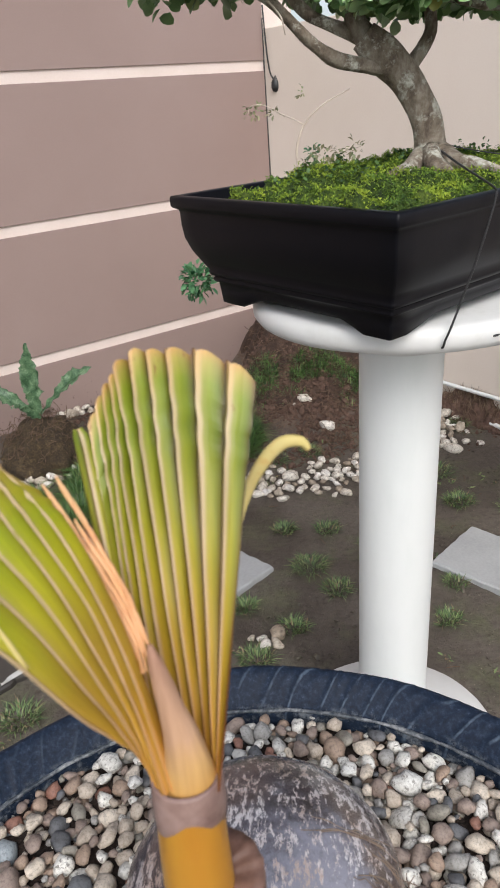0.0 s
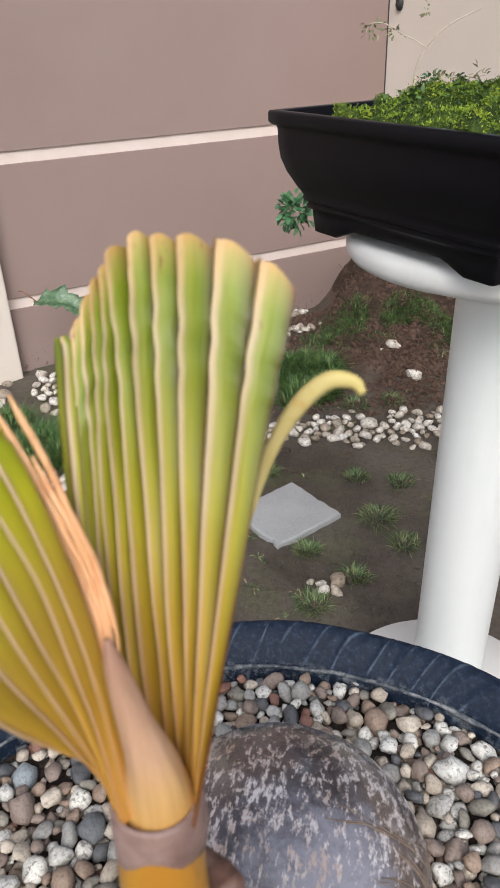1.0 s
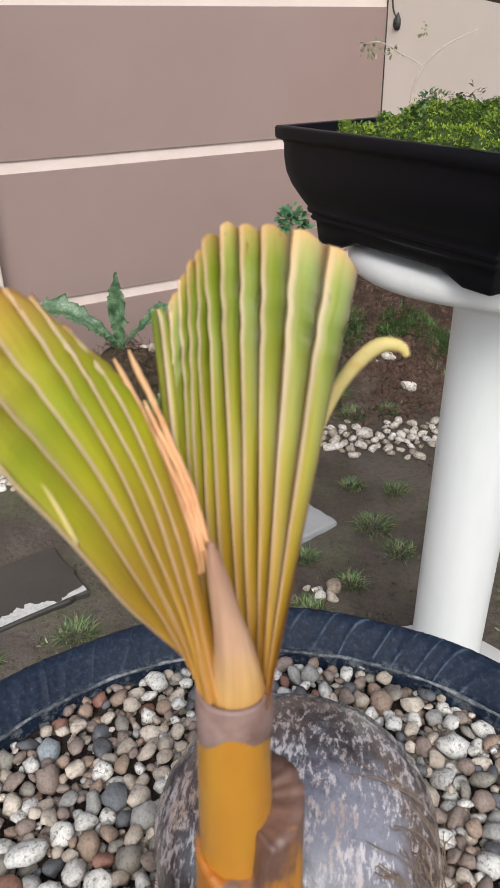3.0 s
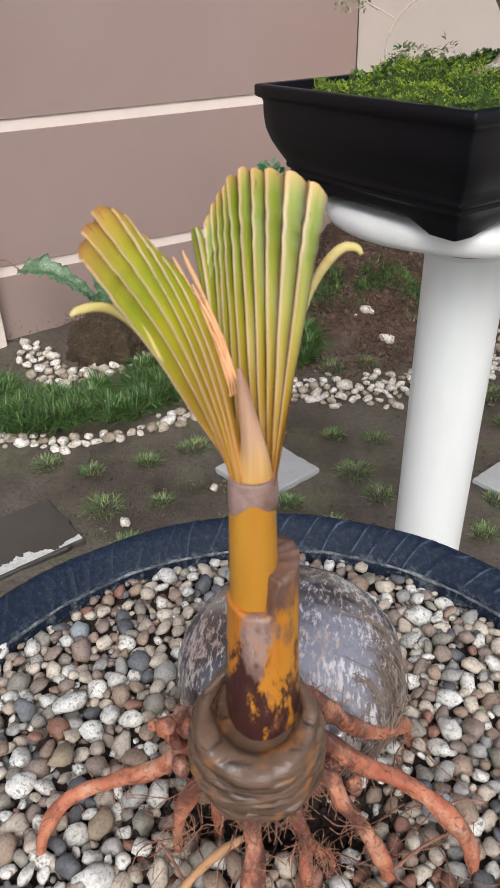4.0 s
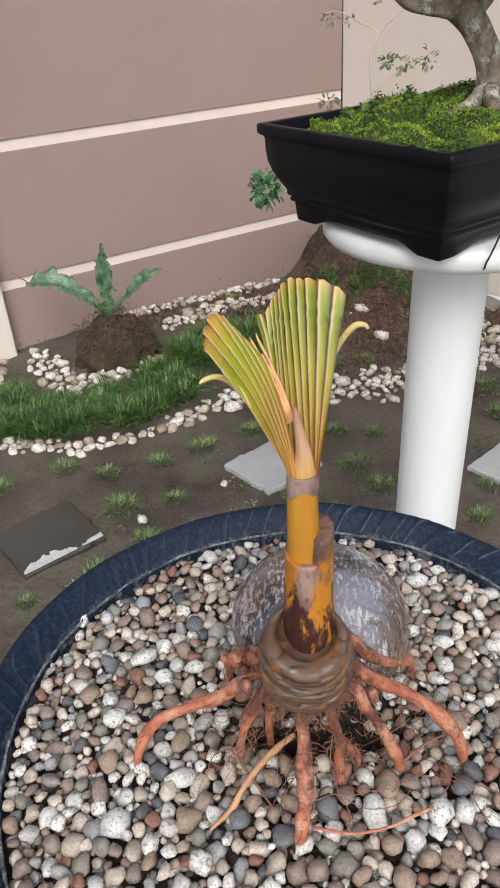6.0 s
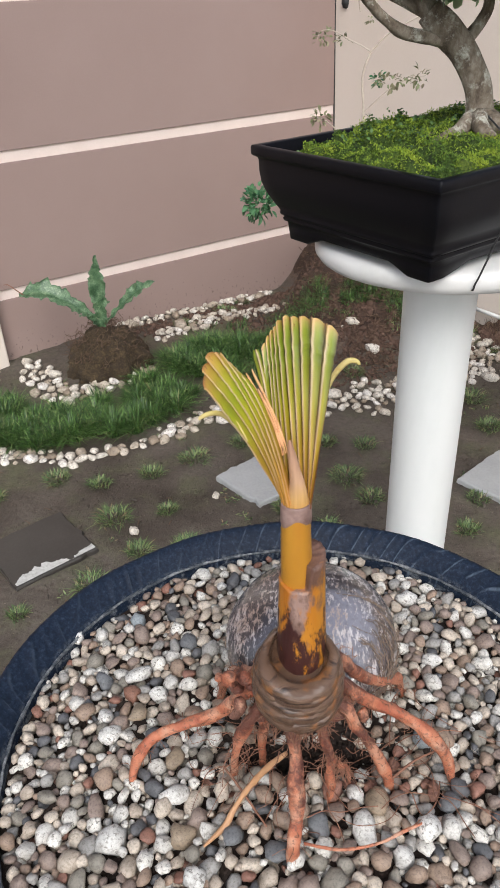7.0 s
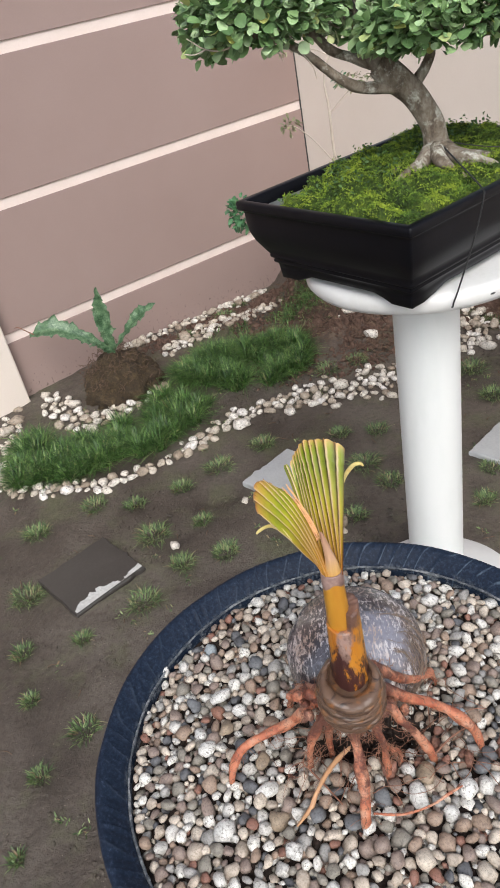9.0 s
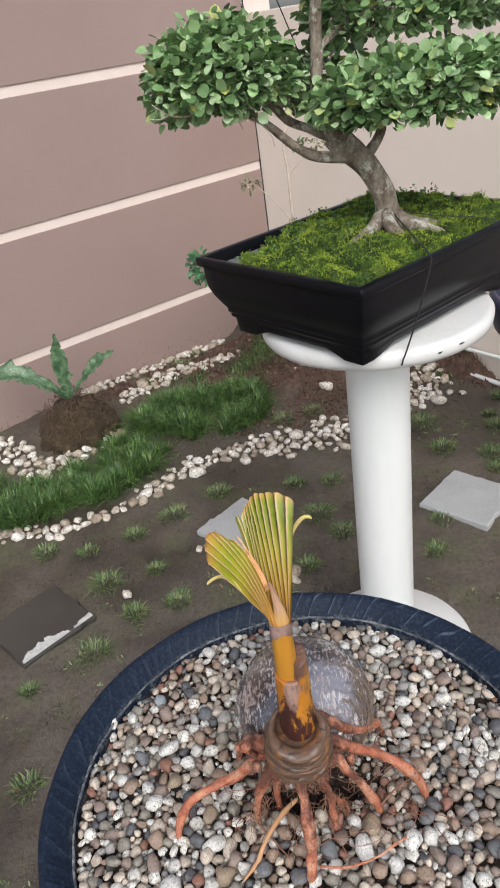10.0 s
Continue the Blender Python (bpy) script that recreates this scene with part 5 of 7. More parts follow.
def pebble_bed():
    """River pebbles: a few known stones, then large to small fitted between them; the nearest are pieces of their own."""
    rng = np.random.default_rng(77)
    nn, vs = 120, []
    for j in range(61):
        for i in range(nn):
            a, q = 2 * math.pi * i / nn, 0.1975 * j / 60
            x, y = TX + q * math.cos(a), TY + q * math.sin(a)
            vs.append((x, y, bed_height(x, y) - 0.0065 + 0.003 * noise.noise(Vector((x * 130, y * 130, 1)))))
    fs = [(j * nn + i, (j + 1) * nn + i, (j + 1) * nn + (i + 1) % nn, j * nn + (i + 1) % nn) for j in range(60) for i in range(nn)]
    soil = part("pebble_bed", (vs, fs), M["grit"])
    tagged(soil, "bed of mixed river pebbles filling the tub", "pebbles", kind="stuff")
    known = [(-0.075, 0.316, 0.0092, "bluish"), (0.07, 0.41, 0.007, "russet"), (-0.062, 0.255, 0.0098, "pale"), (-0.043, 0.238, 0.0088, "pale"), (-0.063, 0.239, 0.0088, "russet"), (0.144, 0.343, 0.0095, "pale"), (0.096, 0.402, 0.0062, "pale"), (0.112, 0.355, 0.006, "pale"),
             (-0.12, 0.294, 0.0075, "pale"), (-0.051, 0.132, 0.0115, "pale"), (0.093, 0.165, 0.0075, "pale"), (0.154, 0.28, 0.0085, "pale"), (-0.078, 0.221, 0.0085, "pale"), (-0.071, 0.204, 0.009, "pale"), (-0.03, 0.292, 0.009, "slaty"), (-0.085, 0.249, 0.008, "slaty"),
             (0.097, 0.143, 0.0115, "pale"), (0.046, 0.128, 0.01, "slaty"), (0.149, 0.163, 0.0085, "slaty"), (0.141, 0.211, 0.009, "bluish"), (-0.01, 0.352, 0.006, "pale"), (0.2, 0.335, 0.0085, "pale"), (-0.022, 0.185, 0.009, "tan"), (0.106, 0.161, 0.0105, "tan"),
             (-0.054, 0.22, 0.009, "tan"), (0.021, 0.133, 0.009, "slaty"), (-0.041, 0.204, 0.009, "slaty"), (-0.018, 0.16, 0.009, "pale"), (-0.01, 0.135, 0.0095, "tan"), (0.07, 0.143, 0.009, "slaty"), (0.119, 0.13, 0.0085, "pale"), (0.134, 0.145, 0.0095, "pale"),
             (0.001, 0.11, 0.008, "pale")]
    known = [(x, y, r * 0.76, c) for x, y, r, c in known]
    pts = [(x, y, r) for x, y, r, _ in known]
    X, Y, R = [np.array(v) for v in zip(*pts)]

    def blocked(x, y, r):
        if (x - TX) ** 2 + (y - TY) ** 2 > (0.1945 - r) ** 2:
            return True
        if (x - 0.066) ** 2 + (y - 0.25) ** 2 < (0.046) ** 2 or ((x - 0.062) / 0.05) ** 2 + ((y - 0.199) / 0.0175) ** 2 < 1:
            return True
        return bool((((X - x) ** 2 + (Y - y) ** 2) < (0.88 * (R + r)) ** 2).any())

    for lo, hi, tries in ((0.005, 0.0068, 1000), (0.0042, 0.005, 4600), (0.0034, 0.0042, 18000), (0.0025, 0.0034, 34000), (0.0017, 0.0025, 16000)):
        for _ in range(tries):
            a, q = rng.uniform(0, 6.2832), 0.193 * math.sqrt(rng.random())
            x, y = TX + q * math.cos(a), TY + q * math.sin(a)
            coarse = (0.4 + 0.6 * max(0.0, min(1.0, (0.36 - y) / 0.17))) * max(0.0, min(1.0, (x + 0.13) / 0.06))
            if lo > 0.0045 and rng.random() > 0.04 + 0.8 * coarse:
                continue
            if 0.004 < lo < 0.0045 and rng.random() > 0.25 + 0.75 * coarse:
                continue
            r = rng.uniform(lo, hi)
            if not blocked(x, y, r):
                X, Y, R = np.append(X, x), np.append(Y, y), np.append(R, r)
    meshes, shapes = [], []
    for k in range(24):
        sh = pebble_shape(500 + k, 0.8 if k % 3 else 0.6, 1.45, 0.5)
        shapes.append(sh)
        me = bpy.data.meshes.new("pebble")
        me.from_pydata([tuple(v) for v in sh], [], BALL_F)
        me.polygons.foreach_set("use_smooth", [True] * len(me.polygons))
        me.materials.append(M["pebble"])
        meshes.append(me)
    near = np.hypot(X - 0.05, Y - 0.16) - 3.0 * R
    order = np.argsort(near + np.where(np.arange(len(X)) < len(known), -1.0, 0.0))
    own = set(order[:300].tolist())
    rest_v = []
    for i in range(len(X)):
        x, y, r = X[i], Y[i], R[i]
        k = int(rng.integers(0, 24))
        z = bed_height(x, y) + rng.uniform(-0.0035, 0.003) + (-0.0005 if r < 0.004 else 0.1 * r)
        t = turn(rng, 34)
        if i in own:
            me = meshes[k]
            if i < len(known):
                me = me.copy()
                me.materials.clear()
                me.materials.append(M["pebble_" + known[i][3]])
                z += 0.002
            ob = new("pebble", me)
            ob.parent = soil
            ob.matrix_basis = Matrix.Translation((x, y, z)) @ Matrix(t.tolist()).to_4x4() @ Matrix.Diagonal((r, r, r, 1))
        else:
            rest_v.append((shapes[k] * r) @ t.T + np.array([x, y, z]))
    for _ in range(2200):
        a, q = rng.uniform(0, 6.2832), 0.194 * math.sqrt(rng.random())
        x, y, r = TX + q * math.cos(a), TY + q * math.sin(a), rng.uniform(0.0022, 0.0046)
        if ((x - 0.062) / 0.05) ** 2 + ((y - 0.199) / 0.0175) ** 2 < 1 and rng.random() < 0.7:
            continue
        rest_v.append((shapes[int(rng.integers(0, 24))] * r) @ turn(rng, 60).T + np.array([x, y, bed_height(x, y) - 0.0065]))
    nv = len(BALL_V)
    faces = (np.array(BALL_F)[None] + (np.arange(len(rest_v)) * nv)[:, None, None]).reshape(-1, 3)
    crumbs = []
    for _ in range(800):
        x, y = rng.normal(0.062, 0.03), rng.normal(0.197, 0.012)
        crumbs.append((shapes[int(rng.integers(0, 24))] * rng.uniform(0.0012, 0.0034)) @ turn(rng, 60).T + np.array([x, y, bed_height(x, y) - 0.002]))
    cf = (np.array(BALL_F)[None] + (np.arange(len(crumbs)) * nv)[:, None, None]).reshape(-1, 3)
    part("soil_crumbs", (np.vstack(crumbs), cf.tolist()), M["grit"], soil)["kind"] = "stuff"
    part("loose_pebbles", (np.vstack(rest_v), faces.tolist()), M["pebbles"], soil)["kind"] = "stuff"


# ---- coconut sprout ----
def frond(base, tips, pleats, amp, bow, rows=44, scallop=0.0012, mids=None, ragged=0.0, grow=1.0, seed=0):
    """A fan of a palm leaf: rows from the base line, through the middle line, to the tips; each pleat is a sharp crease, a ridge beside it and a sloping blade."""
    steps = (0.0, 0.05, 0.1, 0.16, 0.28, 0.45, 0.62, 0.78, 0.9, 0.96)
    bl, tl = curve_points(base, 400), curve_points(tips, 400)
    ml = curve_points(mids, 400) if mids else (bl + tl) / 2
    cl = 2 * ml - (bl + tl) / 2
    cols = [(k, s) for k in range(pleats) for s in steps] + [(pleats - 1, 1.0)]
    n = len(cols)
    vs, uv = [], []
    for j in range(rows):
        v = j / (rows - 1)
        for k, ph in cols:
            a, b = (k / pleats) ** grow, ((k + 1) / pleats) ** grow
            i = min(399, int(399 * (a + (b - a) * ph)))
            p = bl[i] * (1 - v) ** 2 + cl[i] * 2 * v * (1 - v) + tl[i] * v * v
            d = tl[i] - ml[i]
            d = d / (np.linalg.norm(d) + 1e-9)
            cut = scallop * (abs(ph - 0.35) / 0.65) ** 1.5 - ragged * noise.noise(Vector((k * 3.7 + seed, 1.3, 0)))
            p = p - d * cut * v ** 6
            fold = ph / 0.1 if ph < 0.1 else 1 - (ph - 0.1) / 0.9
            wave = 0.00015 * v * v * math.sin(v * 15 + k * 2.1) + 0.00016 * math.exp(-((v - 0.84) / 0.09) ** 2) * math.sin(v * 74 + k * 1.9)
            p = p + np.array([wave, 0.00045 * math.exp(-((v - 0.83) / 0.09) ** 2) * math.sin(v * 85 + k * 2.7) * max(0.0, ph - 0.4) - amp * (0.35 + 0.65 * v) * (fold - 0.5) * 2 + bow * math.sin(math.pi * v) + 0.0012 * noise.noise(Vector((k * 0.9 + ph, v * 4, 2 + seed))), 0])
            vs.append(p)
            uv.append(((k + min(ph, 0.999)) / pleats, v))
    fs = [(j * n + i, j * n + i + 1, (j + 1) * n + i + 1, (j + 1) * n + i) for j in range(rows - 1) for i in range(n - 1)]
    return vs, fs, uv


def solid(ob, t):
    m = ob.modifiers.new("thickness", "SOLIDIFY")
    m.thickness = t
    return ob


def strip(pts, uv_u=0.5, n=30, wide=5):
    """A narrow curved leaflet: (x, y, z, half width) points, slightly channelled."""
    c = curve_points(pts, n)
    vs, uv = [], []
    for i in range(n):
        p, w = c[i, :3], max(c[i, 3], 0.0003)
        t = c[min(i + 1, n - 1), :3] - c[max(i - 1, 0), :3]
        t /= np.linalg.norm(t)
        s = np.cross(t, np.array([0, -1.0, 0.25]))
        s /= np.linalg.norm(s)
        for k in range(wide):
            q = 2 * k / (wide - 1) - 1
            vs.append(p + s * w * q + np.array([0, 0.35 * w * q * q, 0]))
            uv.append((0.5 + 0.06 * q, 0.35 + 0.6 * i / (n - 1)))
    fs = [(i * wide + k, i * wide + k + 1, (i + 1) * wide + k + 1, (i + 1) * wide + k) for i in range(n - 1) for k in range(wide - 1)]
    return vs, fs, uv


def coconut_sprout():
    th = empty("coconut_sprout", (0.059, 0.16, 0.7))
    tagged(th, "sprouting coconut seedling with orange stem, pleated yellow-green leaves and bare roots", "coconut plant")

    def add(name, data, mat, label="", parent=th):
        o = part(name, data, mat, parent, label)
        if parent is th:
            o.matrix_parent_inverse = Matrix.Translation((-0.059, -0.16, -0.7))
        return o

    # shell: an uneven ball, its lower part sunk in the pebbles
    v, f = ball(6)
    sv = []
    for q in v:
        k = 1 + 0.025 * noise.noise(Vector(q * 1.4)) + 0.012 * noise.noise(Vector(q * 4)) + 0.004 * noise.noise(Vector(q * 22))
        d = math.hypot(q[0] - 0.36, q[2] - 0.42) if q[1] < 0 else 1.0
        k += 0.03 * math.exp(-((d - 0.13) / 0.025) ** 2) - 0.02 * math.exp(-((d - 0.17) / 0.02) ** 2)
        sv.append((0.0657 + 0.0583 * q[0] * k, 0.252 + 0.06 * q[1] * k, 0.7493 + 0.0447 * q[2] * k))
    shell = add("shell", (sv, f), M["shell"], "dark mottled husked coconut shell with a dull shine")
    # husk fibres still clinging in arcs to one flank
    rs = np.random.default_rng(91)
    eye = np.array([0.36, -0.83, 0.42])
    eye /= np.linalg.norm(eye)
    across = np.cross(eye, np.array([0, 0, 1.0]))
    across /= np.linalg.norm(across)
    across *= 1 if across[0] > 0 else -1
    upward = np.cross(across, eye)
    upward *= 1 if upward[2] > 0 else -1
    arcs = []
    for _ in range(85):
        rho, begin, span = rs.uniform(0.4, 1.05), rs.uniform(-1.5, 0.55), rs.uniform(0.25, 0.9)
        pts = []
        for q in range(6):
            a = begin + span * q / 5
            w = math.cos(rho) * eye + math.sin(rho) * (math.cos(a) * across + math.sin(a) * upward)
            k = 1.015 + (0.03 * abs(rs.normal()) if q in (0, 5) else 0.0)
            pts.append((0.0657 + 0.0583 * w[0] * k, 0.252 + 0.06 * w[1] * k, 0.7493 + 0.0447 * w[2] * k, rs.uniform(0.00016, 0.0003)))
            rho += rs.normal(0, 0.015)
        arcs.append(tube(pts, 18, 4))
    add("husk_fibre", joined(arcs), M["husk_fibre"], "dry brown husk fibres", shell)["kind"] = "stuff"

    # collar of old husk round the foot of the stem, leaning forward
    lean = Matrix.Translation((0.0595, 0.1545, 0.8203)) @ Matrix.Rotation(radians(19), 4, "X")
    prof = [(0.004, -0.036), (0.011, -0.031), (0.0163, -0.024), (0.0193, -0.016), (0.0206, -0.0135), (0.0204, -0.0125), (0.0213, -0.008), (0.0221, -0.004), (0.0217, -0.0008), (0.0207, 0.0), (0.0215, 0.001), (0.0223, 0.005), (0.0222, 0.009), (0.0212, 0.0112), (0.0203, 0.0115), (0.0209, 0.0128),
            (0.0209, 0.017), (0.02, 0.0196), (0.0192, 0.0199), (0.0195, 0.0215), (0.0193, 0.0255), (0.0185, 0.0284), (0.0172, 0.0294), (0.0156, 0.0288), (0.0146, 0.0272), (0.0136, 0.0245), (0.0124, 0.0222), (0.0, 0.021)]
    cv, cf = lathe([(r * (1.07 if r > 0.0168 else 1.0), z) for r, z in prof], 128, (0, 0, 0), 0.05, 1.3)
    out = []
    for x, y, z in cv:
        r = math.hypot(x, y)
        a = math.atan2(y, x)
        crease = 0.0008 * noise.noise(Vector((a * 1.5, z * 700, 3))) + 0.0006 * noise.noise(Vector((a * 6, z * 300, 5))) + 0.0004 * noise.noise(Vector((a * 16, z * 500, 9)))
        k = 1 + crease / max(r, 0.004)
        if z > 0.02 and r < 0.0168:
            y += 0.0042 * min(1.0, (0.0168 - r) / 0.002)
        out.append(lean @ Vector((x * k, y * k, z + 0.002 * noise.noise(Vector((x * 45, y * 45, z * 30))) + 0.0012 * noise.noise(Vector((x * 110, y * 110, z * 60))))))
    collar = add("collar", (out, cf), M["husk"], "ringed papery brown husk collar")
    for tilt, zz, r0, sd in ((0.15, -0.003, 0.0232, 1.7), (-0.12, 0.0135, 0.022, 2.6), (0.06, 0.0205, 0.0206, 3.4)):
        rv, rf = lathe([(r0 - 0.0012, -0.0035), (r0 + 0.0002, -0.002), (r0 + 0.0007, 0.0008), (r0 + 0.0003, 0.003), (r0 - 0.001, 0.0036)], 96, (0, 0, 0), 0.09, sd)
        rv = [lean @ Vector((x, y, z + zz + tilt * x + 0.002 * noise.noise(Vector((x * 60, y * 60, sd))))) for x, y, z in rv]
        add("husk_ring", (rv, rf), M["husk"], "", collar)
    # stem: outer sheath with a slanting cut top, inner stem, node
    n, rows, cap = 128, 34, 5
    vs = []
    for i in range(rows + cap):
        t = min(1.0, i / (rows - 1))
        s = max(0, i - rows + 1) / cap
        for j in range(n):
            a = 2 * math.pi * j / n
            up = max(0.0, min(1.0, (math.cos(a - 0.24) - 0.05) / 0.3))
            rag = (1 - s) * (0.0009 * noise.noise(Vector((math.cos(a) * 4, math.sin(a) * 4, 0))) + 0.0002 * noise.noise(Vector((math.cos(a) * 17, math.sin(a) * 17, 0))))
            top = 0.8915 + 0.0015 * math.sin(a) + 0.0128 * up * up * (3 - 2 * up) + rag
            z = 0.812 + (top - 0.812) * t - 0.0025 * s
            h = max(0.0, min(1.0, (z - 0.812) / 0.075))
            r = 0.0131 - 0.00205 * h + 0.0005 * noise.noise(Vector((math.cos(a) * 2, math.sin(a) * 2, z * 60))) + 0.0002 * noise.noise(Vector((a * 9, 0, z * 40)))
            x, y = 0.0606 + 0.00105 * h + r * math.cos(a), 0.1535 + 0.0045 * h + r * math.sin(a)
            vs.append((x + (0.0592 - x) * s, y + (0.158 - y) * s, z))
    fs = [(i * n + j, i * n + (j + 1) % n, (i + 1) * n + (j + 1) % n, (i + 1) * n + j) for i in range(rows + cap - 1) for j in range(n)]
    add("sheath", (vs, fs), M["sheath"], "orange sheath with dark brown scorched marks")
    stem = add("stem", tube([(0.0603, 0.1568, 0.845, 0.008), (0.0597, 0.1572, 0.87, 0.0079), (0.0592, 0.1576, 0.888, 0.0076), (0.0591, 0.1583, 0.91, 0.0071), (0.0592, 0.1595, 0.924, 0.0067), (0.0592, 0.16, 0.931, 0.0066)], 36, 40, 0.02), M["stem"], "smooth amber yellow stem")
    nv, nf = lathe([(0.0062, 0.9208), (0.007, 0.92), (0.0073, 0.923), (0.0072, 0.9285), (0.0069, 0.932), (0.0064, 0.9332), (0.0058, 0.932)], 64, (0.0592, 0.16, 0), 0.05, 1.4)
    nv = [(x, y, z + (0.16 * (x - 0.0592) + 0.0009 * noise.noise(Vector((x * 300, y * 300, 2)))) * max(0.0, min(1.0, (0.931 - z) / 0.006))) for x, y, z in nv]
    add("node", (nv, nf), M["node"], "mauve-brown ring scar", stem)
    # leaves
    right = frond([(0.0532, 0.158, 0.932), (0.0542, 0.1635, 0.931), (0.0592, 0.1662, 0.93), (0.0637, 0.1625, 0.93), (0.0655, 0.156, 0.9312)],
                  [(0.0438, 0.1925, 0.9925), (0.0462, 0.1928, 0.9968), (0.048, 0.193, 1.0005), (0.0498, 0.193, 1.0032), (0.0517, 0.1935, 1.0052), (0.0552, 0.1942, 1.0068), (0.0592, 0.194, 1.0072), (0.0645, 0.194, 1.0068), (0.0715, 0.192, 1.005), (0.0778, 0.1885, 1.0025)], 10, 0.0013, -0.001, 60, 0.0022, None, 0.0011, 1.0)
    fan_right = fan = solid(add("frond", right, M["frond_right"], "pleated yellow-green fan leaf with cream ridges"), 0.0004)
    fan.data.polygons.foreach_set("use_smooth", [False] * len(fan.data.polygons))
    left = frond([(0.0530, 0.1640, 0.9290), (0.0535, 0.1580, 0.9305), (0.0555, 0.1550, 0.9320), (0.0580, 0.1560, 0.9350)],
                 [(0.0258, 0.142, 0.9984), (0.0243, 0.1485, 1.0015), (0.0244, 0.1565, 1.0037), (0.0273, 0.164, 1.0043), (0.0305, 0.17, 0.9982), (0.0347, 0.175, 0.9895)], 6, 0.0008, -0.001, 60, 0.0018,
                 [(0.0421, 0.148, 0.9669), (0.043, 0.1523, 0.968), (0.044, 0.1566, 0.9692), (0.045, 0.1609, 0.9705), (0.0461, 0.1652, 0.9719), (0.0472, 0.1695, 0.9734)], 0.0017, 0.8, 9)
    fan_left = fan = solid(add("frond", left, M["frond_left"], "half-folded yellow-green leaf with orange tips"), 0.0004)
    fan.data.polygons.foreach_set("use_smooth", [False] * len(fan.data.polygons))
    solid(add("leaflet", strip([(0.0535, 0.1605, 0.945, 0.0008), (0.0485, 0.172, 0.965, 0.0012), (0.0445, 0.184, 0.982, 0.0015), (0.0418, 0.1925, 0.9885, 0.0017), (0.041, 0.194, 0.991, 0.001)]), M["frond_right"], "narrow outer leaflet", fan_right), 0.0004)
    # ragged orange band along the folded leaf's inner edge: frayed strands side by side
    line = [(0.0364, 0.176, 0.9912), (0.0392, 0.1755, 0.9858), (0.043, 0.174, 0.9781), (0.0468, 0.1715, 0.972), (0.0496, 0.17, 0.9658), (0.0524, 0.167, 0.96), (0.0542, 0.1635, 0.9553)]
    rg = np.random.default_rng(14)
    strands = []
    for k in range(6):
        off = (k - 2.5) / 2.5
        s0 = (0.0, 0.55, 0.9, 0.3, 1.5, 0.15)[k]
        pts = []
        for q, p in enumerate(curve_points(line, 12)):
            f = q / 11 * 8
            if f < s0:
                continue
            wd = 0.0036 * (1 - 0.55 * f / 8)
            pts.append((p[0] + off * wd * 0.85 + rg.normal(0, 0.00012), p[1] - 0.0006 * (1 - off * off), p[2] + off * wd * 0.5, (0.00058 if f < 7 else 0.00025) if pts else 0.0002))
        strands.append(tube(pts, 40, 6, 0.3, k))
    add("rib", joined(strands), M["rib"], "frayed orange midrib", fan_left)
    add("spear", tube([(0.0592, 0.1602, 0.9285, 0.006), (0.0596, 0.1598, 0.9335, 0.0054), (0.0601, 0.1588, 0.939, 0.0043), (0.0598, 0.158, 0.945, 0.0033), (0.0588, 0.1575, 0.952, 0.0024), (0.058, 0.1572, 0.9585, 0.0018), (0.0573, 0.1574, 0.963, 0.0012), (0.0569, 0.1577, 0.966, 0.0005)], 48, 32, 0.1, 2), M["spear"], "peach spear sheath fused with the leaf base")
    solid(add("leaflet", strip([(0.0652, 0.172, 0.945, 0.0005), (0.0678, 0.18, 0.9565, 0.0006), (0.0704, 0.187, 0.9655, 0.0008), (0.0738, 0.19, 0.9752, 0.0011), (0.0776, 0.19, 0.9823, 0.0014), (0.0818, 0.19, 0.9866, 0.0014), (0.0855, 0.19, 0.9868, 0.0011), (0.0871, 0.19, 0.985, 0.0006)]), M["pale_leaflet"], "curled narrow leaflet", fan_right), 0.0004)
    solid(add("leaflet", strip([(0.0403, 0.146, 0.9725, 0.0006), (0.036, 0.1465, 0.98, 0.0013), (0.0318, 0.146, 0.9845, 0.0013), (0.028, 0.1425, 0.9875, 0.0011), (0.0243, 0.1395, 0.9878, 0.0009), (0.0228, 0.1385, 0.987, 0.0004)]), M["pale_leaflet"], "pale curled leaflet", fan_left), 0.0004)

    # roots, knobbly and dirty
    hairs = []
    rh = np.random.default_rng(88)

    def root(pts, seed, mat="root", rough=0.34, label=""):
        c = curve_points(pts, 60)
        if mat == "root" and c[:, 3].max() > 0.002:
            for _ in range(120):
                p = c[min(59, int(60 * rh.random() ** 1.9))]
                d = rh.normal(0, 1, 3)
                d[2] -= 0.4
                d /= np.linalg.norm(d)
                a = p[:3] + d * p[3] * 0.6
                L = rh.uniform(0.002, 0.009)
                b = a + d * L * 0.6 + rh.normal(0, 0.0012, 3)
                e = b + d * L * 0.3 + rh.normal(0, 0.002, 3) - np.array([0, 0, L * 0.3])
                w = rh.uniform(0.0001, 0.00022)
                hairs.append(tube([(*a, w), (*b, w), (*e, w * 0.6)], 6, 4))
        m = len(pts) - 1
        return add("root", tube([(*p[:3], p[3] * (0.7 - 0.06 * i / m) * (1 + 0.15 * math.sin(i * 2.3 + seed))) for i, p in enumerate(pts)], 110, 18, rough, seed), M[mat], label)

    for k in range(26):
        q = rh.normal(0, 1, 3) * np.array([0.006, 0.005, 0.006]) + np.array([(0.026, 0.181, 0.789), (0.034, 0.176, 0.782), (0.085, 0.178, 0.778)][k % 3])
        e = q + rh.normal(0, 1, 3) * np.array([0.006, 0.003, 0.005])
        m = (q + e) / 2 + rh.normal(0, 0.002, 3)
